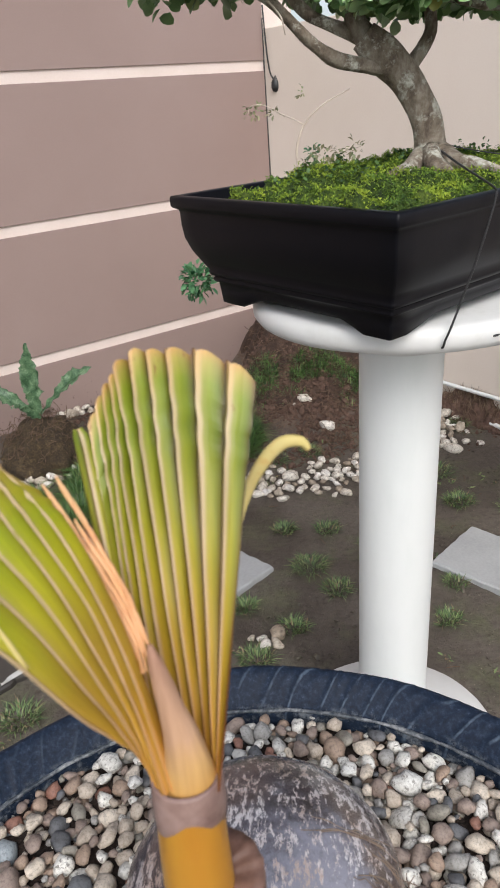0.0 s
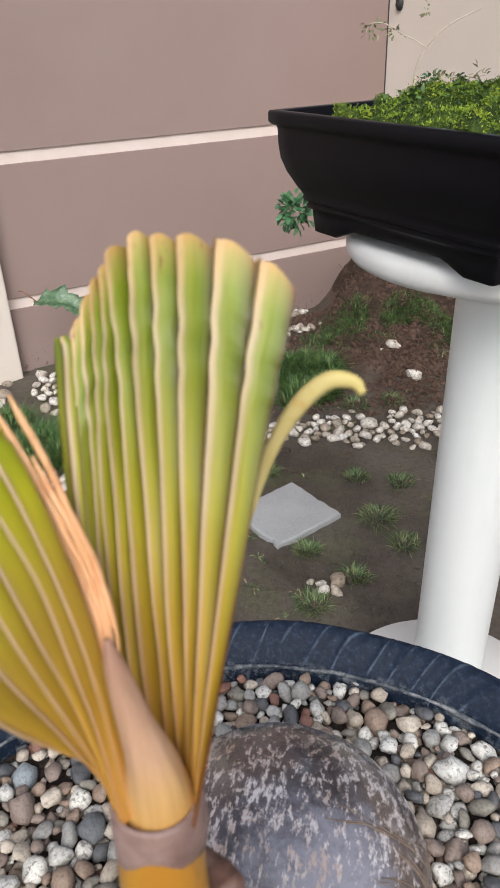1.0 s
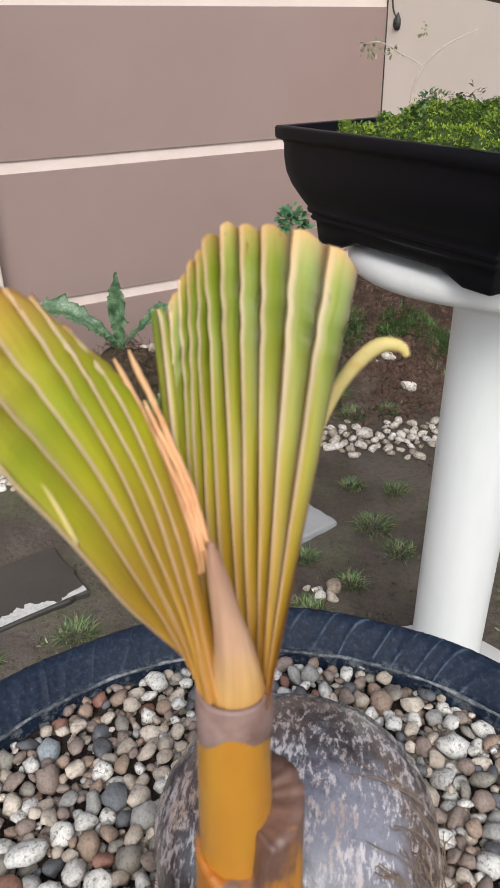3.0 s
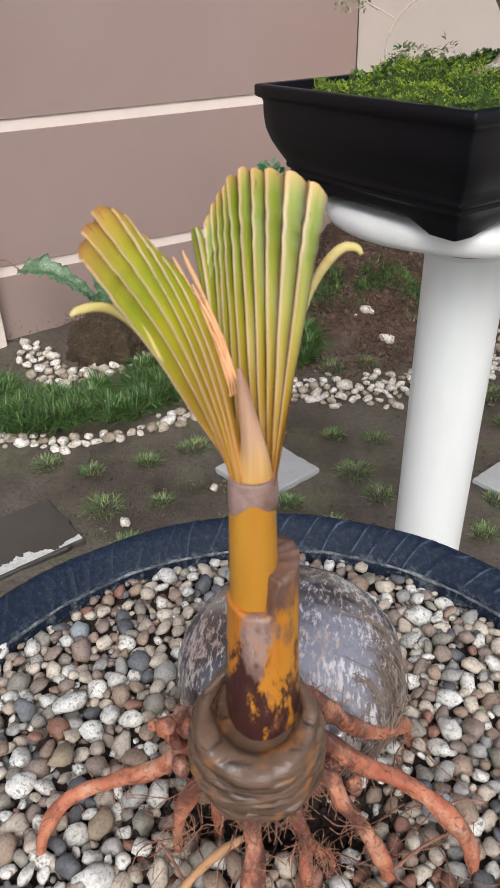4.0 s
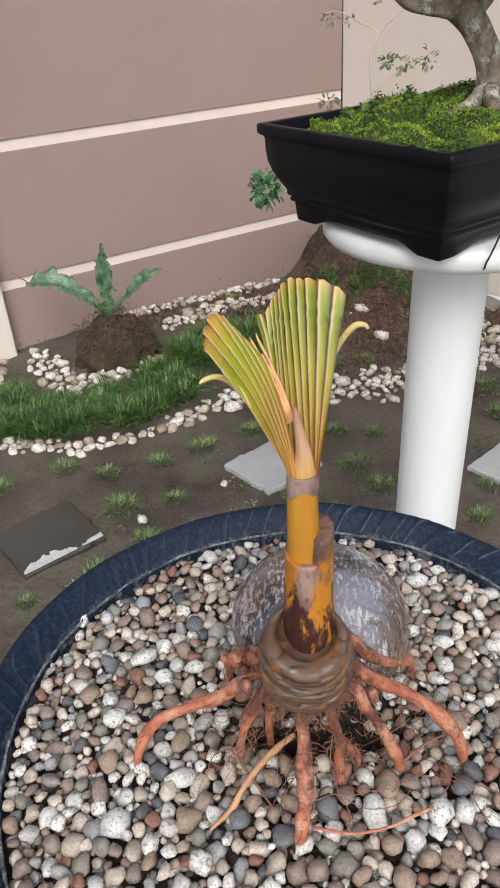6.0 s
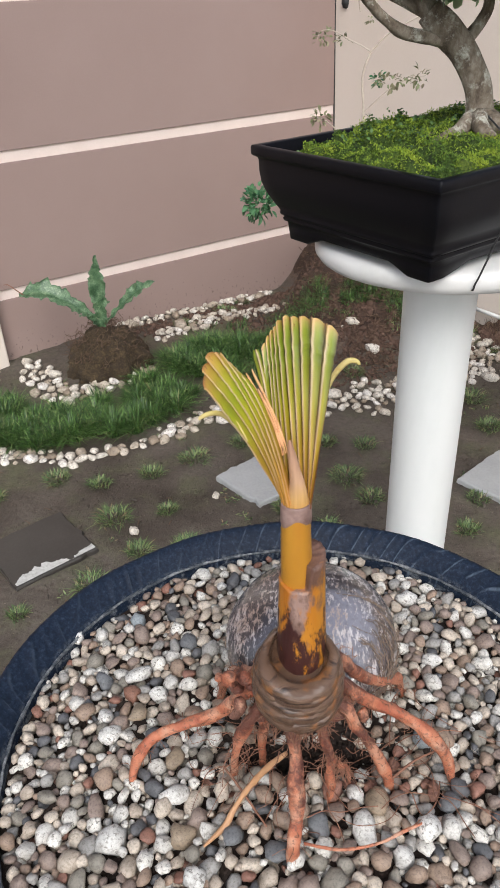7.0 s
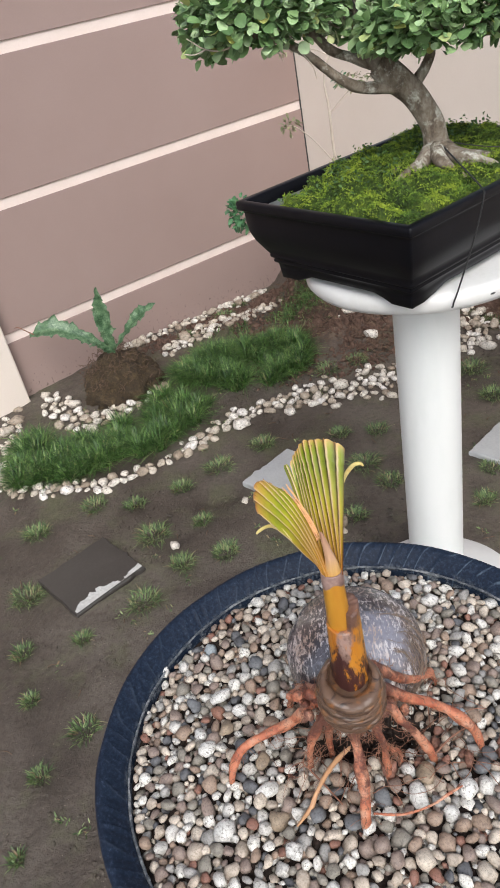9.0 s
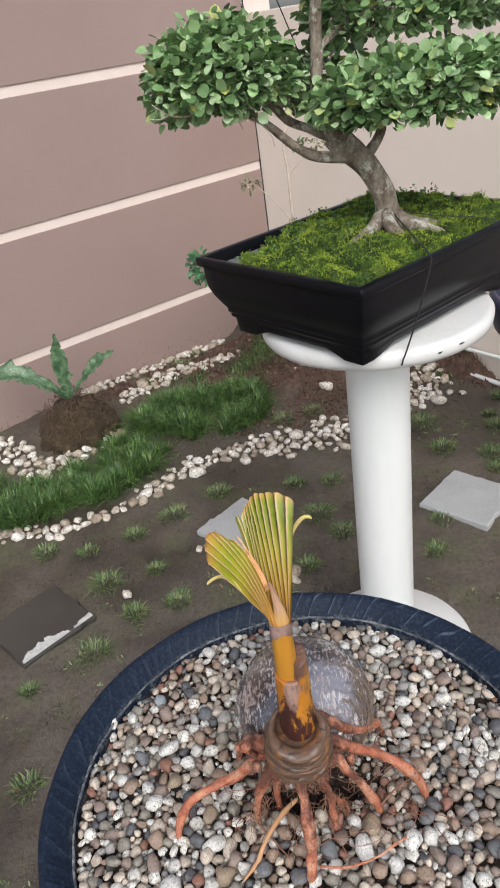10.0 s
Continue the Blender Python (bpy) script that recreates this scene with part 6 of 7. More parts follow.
        add("root_knob", tube([(*q, 0.0004), (*(q * 0.7 + m * 0.3), 0.0026), (*m, 0.0034), (*(m * 0.3 + e * 0.7), 0.0024), (*e, 0.0003)], 20, 10, 0.6, k), M["root"])

    root([(0.0575, 0.157, 0.795, 0.005), (0.056, 0.15, 0.787, 0.0055), (0.0572, 0.1481, 0.776, 0.006), (0.058, 0.1393, 0.756, 0.0062), (0.0578, 0.1294, 0.737, 0.006), (0.056, 0.123, 0.72, 0.0058), (0.0551, 0.1258, 0.693, 0.0045)], 1)
    root([(0.066, 0.168, 0.805, 0.005), (0.0756, 0.1733, 0.803, 0.0055), (0.0872, 0.18, 0.786, 0.0062), (0.1007, 0.1838, 0.771, 0.0056), (0.1173, 0.1862, 0.758, 0.0062), (0.1337, 0.1832, 0.746, 0.006), (0.147, 0.18, 0.728, 0.0056), (0.152, 0.1799, 0.709, 0.0045), (0.1546, 0.1874, 0.688, 0.003)], 2)
    root([(0.07, 0.18, 0.815, 0.004), (0.0757, 0.1866, 0.81, 0.0048), (0.0849, 0.1921, 0.793, 0.0055), (0.0964, 0.2012, 0.772, 0.0056), (0.1094, 0.2145, 0.752, 0.0054), (0.1231, 0.2374, 0.728, 0.005), (0.1284, 0.2473, 0.707, 0.0035), (0.1324, 0.2513, 0.685, 0.003)], 3)
    root([(0.074, 0.165, 0.795, 0.0045), (0.0853, 0.1666, 0.785, 0.005), (0.0904, 0.166, 0.772, 0.005), (0.0976, 0.1673, 0.758, 0.0046), (0.1056, 0.1692, 0.738, 0.0052), (0.112, 0.1717, 0.718, 0.005), (0.1161, 0.1769, 0.69, 0.0035)], 4)
    root([(0.064, 0.163, 0.795, 0.004), (0.0689, 0.1626, 0.782, 0.0045), (0.0736, 0.1618, 0.765, 0.0045), (0.0765, 0.1618, 0.748, 0.004), (0.0773, 0.1615, 0.728, 0.0042), (0.0782, 0.1637, 0.69, 0.003)], 5)
    root([(0.0767, 0.1618, 0.748, 0.0025), (0.0826, 0.166, 0.735, 0.0026), (0.0882, 0.1716, 0.722, 0.0022), (0.0904, 0.1758, 0.69, 0.0012)], 6)
    root([(0.048, 0.168, 0.798, 0.005), (0.0359, 0.1814, 0.782, 0.006), (0.0206, 0.188, 0.763, 0.0055), (0.0056, 0.1918, 0.744, 0.0056), (-0.0131, 0.1894, 0.736, 0.006), (-0.0321, 0.1851, 0.729, 0.0056), (-0.0436, 0.177, 0.718, 0.005), (-0.0469, 0.1697, 0.706, 0.004), (-0.0512, 0.1732, 0.688, 0.003)], 7)
    root([(0.048, 0.165, 0.793, 0.005), (0.0393, 0.1703, 0.785, 0.005), (0.033, 0.1708, 0.772, 0.005), (0.0245, 0.1727, 0.75, 0.005), (0.0192, 0.1751, 0.728, 0.0045), (0.0161, 0.1804, 0.69, 0.0035)], 8)
    root([(0.046, 0.17, 0.806, 0.005), (0.0372, 0.1789, 0.796, 0.0065), (0.0249, 0.196, 0.776, 0.0072), (0.0123, 0.2148, 0.75, 0.007), (0.0053, 0.2289, 0.722, 0.005), (0.0013, 0.2349, 0.69, 0.003)], 9, rough=0.7)
    root([(0.05, 0.175, 0.79, 0.005), (0.042, 0.182, 0.77, 0.0045), (0.036, 0.188, 0.735, 0.004), (0.034, 0.19, 0.69, 0.003)], 10, rough=0.5)
    root([(0.052, 0.1532, 0.762, 0.0022), (0.0419, 0.1545, 0.748, 0.0024), (0.0315, 0.1521, 0.734, 0.0025), (0.0216, 0.1447, 0.722, 0.0026), (0.0162, 0.1374, 0.715, 0.0025), (0.0088, 0.1301, 0.713, 0.002), (0.0046, 0.1267, 0.711, 0.0012)], 11, "tanroot", 0.2, "thin tan root")
    root([(0.0126, 0.1685, 0.725, 0.0009), (0.0219, 0.1597, 0.72, 0.001), (0.0403, 0.138, 0.715, 0.001)], 12, "fibre", 0.2)
    root([(0.062, 0.1292, 0.715, 0.0011), (0.0825, 0.1262, 0.716, 0.0013), (0.1032, 0.1306, 0.716, 0.0014), (0.1194, 0.1388, 0.716, 0.0015), (0.1319, 0.1459, 0.714, 0.0009)], 13, "root", 0.2)
    root([(0.1145, 0.1703, 0.717, 0.001), (0.1295, 0.1812, 0.72, 0.0012), (0.1452, 0.1914, 0.717, 0.0008)], 14, "fibre", 0.2)
    rng = np.random.default_rng(8)
    fib = []
    for _ in range(48):
        a = rng.uniform(0, 6.283)
        q = rng.uniform(0.014, 0.055)
        x0, y0 = 0.058 + q * math.cos(a), 0.167 + 0.45 * q * math.sin(a)
        z0 = rng.uniform(0.705, 0.8 - q * 0.9)
        rad = rng.uniform(0.00018, 0.0004)
        pts = [(x0, y0, z0, rad)]
        for k in range(4):
            a += rng.normal(0, 0.35)
            x0, y0, z0 = x0 + 0.006 * math.cos(a), y0 + 0.004 * math.sin(a), max(0.699, z0 - rng.uniform(-0.001, 0.011))
            pts.append((x0, y0, z0, rad * 0.8))
        fib.append(tube(pts, 12, 4))
    for _ in range(26):
        x0, y0 = rng.normal(0.1, 0.04), rng.normal(0.185, 0.03)
        a = rng.uniform(0, 6.283)
        rad = rng.uniform(0.0002, 0.00045)
        pts = []
        for k in range(5):
            pts.append((x0, y0, bed_height(x0, y0) + 0.007 + rng.uniform(0, 0.003), rad))
            a += rng.normal(0, 0.3)
            x0, y0 = x0 + 0.011 * math.cos(a), y0 + 0.01 * math.sin(a)
        fib.append(tube(pts, 16, 4))
    for _ in range(190):
        a = rng.uniform(0, 6.283)
        q = rng.uniform(0.012, 0.0205)
        p = lean @ Vector((q * math.cos(a), q * math.sin(a), -0.014 - (0.0205 - q) * 1.9))
        d = Vector((math.cos(a) + rng.normal(0, 0.5), math.sin(a) + rng.normal(0, 0.5), rng.uniform(-1.2, 0.1))).normalized()
        L = rng.uniform(0.003, 0.011)
        w = rng.uniform(0.00012, 0.00028)
        m = p + d * L * 0.5 + Vector(rng.normal(0, 0.001, 3))
        e = p + d * L + Vector(rng.normal(0, 0.002, 3))
        fib.append(tube([(*p, w), (*m, w), (*e, w * 0.6)], 6, 4))
    add("root_hair", joined(fib + hairs), M["fibre"], "fine dry root fibres")["kind"] = "stuff"


coconut_sprout()


# ---- planting by the wall ----
def soil_ball():
    v, f = ball(5)
    vs = []
    for q in v:
        k = 1 + 0.16 * noise.noise(Vector(q * 2.2)) + 0.1 * noise.noise(Vector(q * 6)) + 0.06 * noise.noise(Vector(q * 14))
        vs.append((-0.66 + 0.145 * q[0] * k, 2.2 + 0.13 * q[1] * k, 0.045 + (0.125 * q[2] - 0.02 * (q[0] ** 2 + q[1] ** 2)) * k))
    ob = part("soil_mound", (vs, f), M["rootball"])
    tagged(ob, "rounded clump of rooty brown soil holding a broad-leaved plant", "soil mound")
    rng = np.random.default_rng(3)
    fib = []
    for _ in range(170):
        d = rng.normal(0, 1, 3)
        d[2] = abs(d[2])
        d /= np.linalg.norm(d)
        p = np.array([-0.665, 2.2, 0.06]) + d * np.array([0.13, 0.122, 0.127])
        pts = []
        for k in range(4):
            pts.append((*p, 0.001))
            p = p + rng.normal(0, 0.011, 3)
        fib.append(tube(pts, 8, 4))
    part("rootlet_mat", joined(fib), M["rootlet"], ob)


soil_ball()


def broad_leaf(pts, widths, fold, seed):
    """A long leaf with wavy lobed edges: midrib points and half widths, with a channel along the midrib."""
    n, wide = 44, 9
    c = curve_points([(*p, w) for p, w in zip(pts, widths)], n)
    vs = []
    for i in range(n):
        p, w = c[i, :3], max(c[i, 3], 0.0008)
        t = c[min(i + 1, n - 1), :3] - c[max(i - 1, 0), :3]
        t /= np.linalg.norm(t)
        s = np.cross(t, fold)
        s /= np.linalg.norm(s)
        up = np.cross(s, t)
        for k in range(wide):
            q = 2 * k / (wide - 1) - 1
            lobe = 0.78 + (0.3 * noise.noise(Vector((i * 0.3, seed * 3.0 + (1 if q > 0 else -1), 0))) + 0.4 * noise.noise(Vector((i * 1.3, seed * 5.0 + (1 if q > 0 else -1), 4)))) * abs(q)
            vs.append(p + s * 0.82 * w * q * lobe + up * (w * 0.3 * abs(q) + 0.004 * abs(q) * math.sin(i * 0.8 + seed + 2 * q)))
    fs = [(i * wide + k, i * wide + k + 1, (i + 1) * wide + k + 1, (i + 1) * wide + k) for i in range(n - 1) for k in range(wide - 1)]
    return vs, fs


def broad_plant():
    th = empty("broad_leaved_plant", (-0.66, 2.19, 0.18))
    tagged(th, "grey-green plant with three wavy lobed leaves on a soil clump", "plant")
    up, lf = np.array([0.1, -1.0, 0.1]), np.array([0.0, -0.55, 0.9])
    specs = [([(-0.66, 2.19, 0.17), (-0.652, 2.18, 0.25), (-0.65, 2.175, 0.34), (-0.642, 2.17, 0.432)], [0.012, 0.034, 0.042, 0.004], up, 1),
             ([(-0.665, 2.18, 0.19), (-0.73, 2.16, 0.262), (-0.83, 2.15, 0.318), (-0.915, 2.15, 0.305)], [0.01, 0.034, 0.055, 0.012], lf, 2),
             ([(-0.65, 2.19, 0.185), (-0.58, 2.18, 0.255), (-0.52, 2.175, 0.305), (-0.455, 2.17, 0.342)], [0.008, 0.022, 0.042, 0.004], lf, 3),
             ([(-0.665, 2.185, 0.17), (-0.69, 2.15, 0.23), (-0.71, 2.12, 0.245)], [0.006, 0.015, 0.003], lf, 4)]
    for pts, w, fold, sd in specs:
        o = part("leaf", broad_leaf(pts, w, fold, sd), M["big_leaf"], th)
        o.matrix_parent_inverse = Matrix.Translation((0.66, -2.19, -0.18))
        solid(o, 0.0012)
    o = part("dry_tendril", tube([(-0.9, 2.15, 0.31, 0.002), (-0.925, 2.15, 0.33, 0.002), (-0.945, 2.15, 0.345, 0.0015), (-0.96, 2.15, 0.345, 0.001)], 14, 6), M["fibre"], th)
    o.matrix_parent_inverse = Matrix.Translation((0.66, -2.19, -0.18))


broad_plant()


def thin_shrub():
    th = empty("thin_shrub", (0.505, 2.38, 0.0))
    tagged(th, "thin straggling shrub with pale stems and sparse leaf clusters", "shrub")
    rng = np.random.default_rng(19)

    def put(name, data, mat):
        o = part(name, data, mat, th)
        o.matrix_parent_inverse = Matrix.Translation((-0.505, -2.38, 0.0))

    put("stem", tube([(0.505, 2.38, 0.0, 0.006), (0.5, 2.38, 0.3, 0.005), (0.45, 2.36, 0.43, 0.005), (0.3, 2.31, 0.52, 0.005), (0.225, 2.29, 0.6, 0.0045), (0.213, 2.285, 0.7, 0.0042), (0.212, 2.28, 0.83, 0.0038), (0.207, 2.28, 0.91, 0.0034), (0.231, 2.28, 0.973, 0.003), (0.285, 2.28, 1.022, 0.0025), (0.36, 2.28, 1.055, 0.0018)], 50, 8), M["twig"])
    put("twig", tube([(0.231, 2.28, 0.972, 0.002), (0.2, 2.28, 0.99, 0.0018), (0.165, 2.28, 1.006, 0.0018), (0.12, 2.28, 1.03, 0.0015), (0.085, 2.28, 1.03, 0.0012), (0.075, 2.28, 1.01, 0.001)], 24, 6), M["twig"])
    put("twig", tube([(0.21, 2.285, 0.81, 0.002), (0.271, 2.28, 0.862, 0.0018), (0.318, 2.28, 0.891, 0.0015), (0.389, 2.28, 0.905, 0.001)], 18, 6), M["twig"])
    put("twig", tube([(0.215, 2.29, 0.66, 0.002), (0.15, 2.28, 0.75, 0.0018), (0.1, 2.28, 0.795, 0.0015), (0.07, 2.28, 0.805, 0.001)], 18, 6), M["twig"])
    put("twig", tube([(0.24, 2.295, 0.57, 0.003), (0.09, 2.28, 0.56, 0.0025), (-0.04, 2.27, 0.55, 0.002), (-0.12, 2.27, 0.565, 0.0015)], 22, 6), M["twig"])

    def cluster(c, h, n, size, mat, name="foliage"):
        spots = []
        for _ in range(n):
            d = rng.normal(0, 1, 3)
            d /= np.linalg.norm(d)
            spots.append((np.array(c) + d * np.array(h) * rng.uniform(0.3, 1.0), d))
        put(name, leaves(rng, spots, size, 0.5), mat)

    cluster((-0.11, 2.27, 0.56), (0.05, 0.05, 0.052), 190, 0.026, M["leafshrub"])
    cluster((0.085, 2.28, 0.8), (0.035, 0.03, 0.025), 46, 0.018, M["drysprig"])
    cluster((0.29, 2.28, 0.893), (0.05, 0.03, 0.02), 44, 0.018, M["drysprig"])
    cluster((0.37, 2.28, 0.9), (0.03, 0.03, 0.03), 34, 0.018, M["drysprig"])
    cluster((0.25, 2.28, 0.9), (0.02, 0.02, 0.02), 30, 0.016, M["leafshrub"])
    cluster((0.09, 2.28, 1.02), (0.03, 0.02, 0.02), 34, 0.015, M["drysprig"])
    cluster((0.15, 2.28, 1.01), (0.02, 0.02, 0.015), 16, 0.015, M["drysprig"])
    cluster((0.23, 2.3, 1.06), (0.012, 0.01, 0.02), 10, 0.013, M["drysprig"])


thin_shrub()


# ---- small things on the walls and ground ----
def hanging_cable():
    th = empty("hanging_cable", (0.18, 3.15, 1.1))
    tagged(th, "thin dark cable with a black plug hanging in the wall corner", "cable")
    inv = Matrix.Translation((-0.18, -3.15, -1.1))
    o = part("cord", tube([(0.152, 3.19, 1.36, 0.003), (0.158, 3.185, 1.24, 0.003), (0.162, 3.18, 1.18, 0.003), (0.17, 3.175, 1.13, 0.003), (0.186, 3.165, 1.105, 0.003)], 24, 6), M["wire"], th)
    o.matrix_parent_inverse = inv
    o = part("plug", lathe([(0.0, -0.03), (0.012, -0.026), (0.018, -0.012), (0.017, 0.006), (0.008, 0.02), (0.003, 0.028), (0.0, 0.03)], 20, (0.188, 3.163, 1.095)), M["wire"], th)
    o.matrix_parent_inverse = inv
    o = part("strip", tube([(0.148, 3.208, 1.32, 0.003), (0.148, 3.208, 1.0, 0.003), (0.149, 3.207, 0.6, 0.003), (0.149, 3.207, 0.2, 0.003)], 16, 6), M["wire"], th)
    o.matrix_parent_inverse = inv


hanging_cable()


def lying_pipe(a, b, r, label):
    d = (np.array(b) - np.array(a))
    o = part("lying_pipe", tube([(*(np.array(a) + d * t), r) for t in (0, 0.3, 0.7, 1.0)], 14, 14), M["pvc"])
    tagged(o, label, "pipe", "white pipes on the ground")


lying_pipe((0.66, 2.518, 0.098), (1.4, 1.555, 0.098), 0.0072, "thin white plastic pipe running along the foot of the cream wall")
lying_pipe((0.735, 2.41, 0.012), (1.12, 1.8, 0.014), 0.0085, "thin white plastic pipe lying on the soil")


def navy_pot():
    th = empty("navy_pot", (0.86, 1.5, 0.0))
    tagged(th, "dark navy glazed plant pot on a white pedestal", "plant pot")
    part("pot", lathe([(0.0, 0.48), (0.19, 0.48), (0.215, 0.51), (0.228, 0.59), (0.228, 0.605), (0.215, 0.605), (0.21, 0.54), (0.0, 0.54)], 72), M["navy"], th)
    part("stand", lathe([(0.0, 0.0), (0.15, 0.0), (0.15, 0.03), (0.055, 0.04), (0.055, 0.46), (0.13, 0.48), (0.0, 0.481)], 48), M["white"], th, "white pedestal")


navy_pot()


def scatter_grass():
    rng = np.random.default_rng(31)
    poly = [(-0.955, 1.76), (-0.92, 1.69), (-0.76, 1.665), (-0.643, 1.685), (-0.52, 1.75), (-0.433, 1.84), (-0.33, 1.96), (-0.2, 2.07), (0.0, 2.13), (0.03, 2.23), (-0.02, 2.36), (-0.25, 2.4), (-0.431, 2.3), (-0.5, 2.03), (-0.61, 1.9), (-0.767, 1.87), (-0.9, 1.93), (-0.98, 1.92)]

    def inside(x, y):
        c, j = False, len(poly) - 1
        for i in range(len(poly)):
            (xi, yi), (xj, yj) = poly[i], poly[j]
            if (yi > y) != (yj > y) and x < (xj - xi) * (y - yi) / (yj - yi) + xi:
                c = not c
            j = i
        return c

    clump = []
    while len(clump) < 430:
        x, y = rng.uniform(-1.05, 0.1), rng.uniform(1.66, 2.45)
        wx, wy = 0.07 * noise.noise(Vector((x * 9, y * 9, 1))), 0.07 * noise.noise(Vector((x * 9, y * 9, 6)))
        bare = 0.22 if x > -0.55 else 0.05
        if inside(x + wx, y + wy) and noise.noise(Vector((x * 8, y * 8, 5))) > rng.uniform(-0.35, bare):
            clump.append((x, y, rng.uniform(0.6, 1.3)))
    vs, fs = [], []
    for x, y, h in clump:
        for _ in range(105):
            a, q = rng.uniform(0, 6.283), 0.017 * h * math.sqrt(rng.random())
            px, py = x + q * math.cos(a), y + q * math.sin(a)
            bv, bf = blades(rng, 1, lambda r: (px, py, ground_height(px, py) - 0.003), 0.058 * h, 0.0036, 0.35 + 60 * q, 3, a + rng.normal(0, 0.7))
            k = len(vs)
            vs += bv
            fs += [tuple(i + k for i in w) for w in bf]
    o = part("lawn_grass", (vs, fs), M["grass"])
    tagged(o, "thick dark green grass growing between the stone edgings", "grass", kind="stuff")

    def mound(r):
        while True:
            x, y = r.normal(0.22, 0.2), r.normal(2.5, 0.05)
            if noise.noise(Vector((x * 9, y * 9, 8))) > 0.0:
                return x, y, ground_height(x, y) - 0.002

    o = part("mound_grass", blades(rng, 5200, mound, 0.036, 0.0026, 1.1, 3), M["grass"])
    tagged(o, "patchy short grass on the soil mound", "grass", kind="stuff")
    tufts = [(-0.648, 1.52), (-0.518, 1.495), (-0.383, 1.549), (-0.278, 1.628), (-0.14, 1.721), (-0.309, 1.381), (-0.446, 1.347), (-0.239, 1.245), (-0.354, 1.222), (-0.437, 1.099), (-0.573, 0.998), (0.215, 1.706), (0.214, 1.445),
             (0.106, 1.317), (0.157, 1.543), (0.489, 1.442), (0.728, 1.74), (0.592, 1.806), (0.562, 1.985), (-0.518, 0.749), (-0.76, 1.171), (-0.72, 0.982), (-0.59, 0.655), (-0.588, 0.494), (0.022, 1.223), (-0.003, 1.402), (0.102, 1.718), (0.44, 1.315), (0.79, 1.98), (0.72, 2.3), (-0.66, 0.84), (-0.69, 0.57), (-0.8, 1.42), (0.33, 1.62), (0.79, 1.9), (0.71, 1.66), (0.86, 2.1), (-0.44, 2.53), (-0.3, 2.71), (-0.24, 2.83), (0.09, 2.1), (0.2, 2.13), (0.42, 1.86)]
    for x, y in tufts:
        s = rng.uniform(0.55, 1.05) * (1.0 if y > 1.05 else 0.75)

        wide, vs, fs = 0.041 * s, [], []
        for _ in range(int(290 * s)):
            a, q = rng.uniform(0, 6.283), wide * math.sqrt(rng.random()) * (1 + 0.45 * noise.noise(Vector((x * 50, y * 50, rng.random()))))
            px, py = x + q * math.cos(a), y + q * math.sin(a)
            bv, bf = blades(rng, 1, lambda r: (px, py, ground_height(px, py) - 0.002), 0.022 * (0.6 + 0.4 * s), 0.0032, 0.6 + 22 * q, 3, a + rng.normal(0, 0.6))
            k = len(vs)
            vs += bv
            fs += [tuple(i + k for i in w) for w in bf]
        o = part("grass_tuft", (vs, fs), M["tuft"])
        tagged(o, "small low tuft of grass on bare soil", "grass tuft", "grass tufts")


scatter_grass()


def soil_clods():
    """Crumbled red-brown clods and dead rootlets strewn below the bank."""
    rng = np.random.default_rng(57)
    shapes = [pebble_shape(900 + k, 0.7, 1.3, 0.6) for k in range(10)]
    out = []
    while len(out) < 8000:
        if len(out) % 6 == 0:
            w = rng.normal(0, 0.09)
            x, y = 0.762 + 0.61 * w + rng.normal(0, 0.012), 2.338 - 0.79 * w + rng.normal(0, 0.012)
        elif len(out) % 6 == 1:
            w = rng.random()
            x, y = -0.58 + 0.5 * w + rng.normal(0, 0.04), 2.45 + 0.42 * w + rng.normal(0, 0.04)
        else:
            x, y = rng.normal(0.15, 0.22), rng.normal(2.42, 0.22)
        if not ((-0.25 < x or len(out) % 6 == 1) and x < 0.93 and 2.05 < y < 3.0) or noise.noise(Vector((x * 6, y * 6, 3))) < rng.uniform(-0.5, 0.15):
            continue
        r = rng.uniform(0.002, 0.007) * (2.0 if rng.random() < 0.12 else 1.0)
        out.append((shapes[int(rng.integers(0, 10))] * r) @ turn(rng, 60).T + np.array([x, y, ground_height(x, y) + 0.001]))
    cf = (np.array(BALL_F)[None] + (np.arange(len(out)) * len(BALL_V))[:, None, None]).reshape(-1, 3)
    ob = part("soil_clods", (np.vstack(out), cf.tolist()), M["clod"])
    tagged(ob, "crumbled red-brown soil clods strewn below the bank", "soil clods", kind="stuff")
    bits = []
    for _ in range(230):
        x, y = (rng.normal(0.27, 0.05), rng.normal(2.2, 0.05)) if rng.random() < 0.5 else (rng.normal(0.745, 0.03), rng.normal(2.32, 0.04)) if rng.random() < 0.45 else (rng.normal(0.16, 0.16), rng.normal(2.38, 0.14))
        a, rad, z = rng.uniform(0, 6.283), rng.uniform(0.0007, 0.0014), 0.005
        pts = []
        for k in range(4):
            pts.append((x, y, ground_height(x, y) + z, rad))
            a += rng.normal(0, 0.5)
            x, y, z = x + 0.01 * math.cos(a), y + 0.01 * math.sin(a), max(0.002, z + rng.normal(0.003, 0.008))
        bits.append(tube(pts, 8, 4))
    part("rootlet_mat", joined(bits), M["rootlet"], ob)["kind"] = "stuff"


soil_clods()


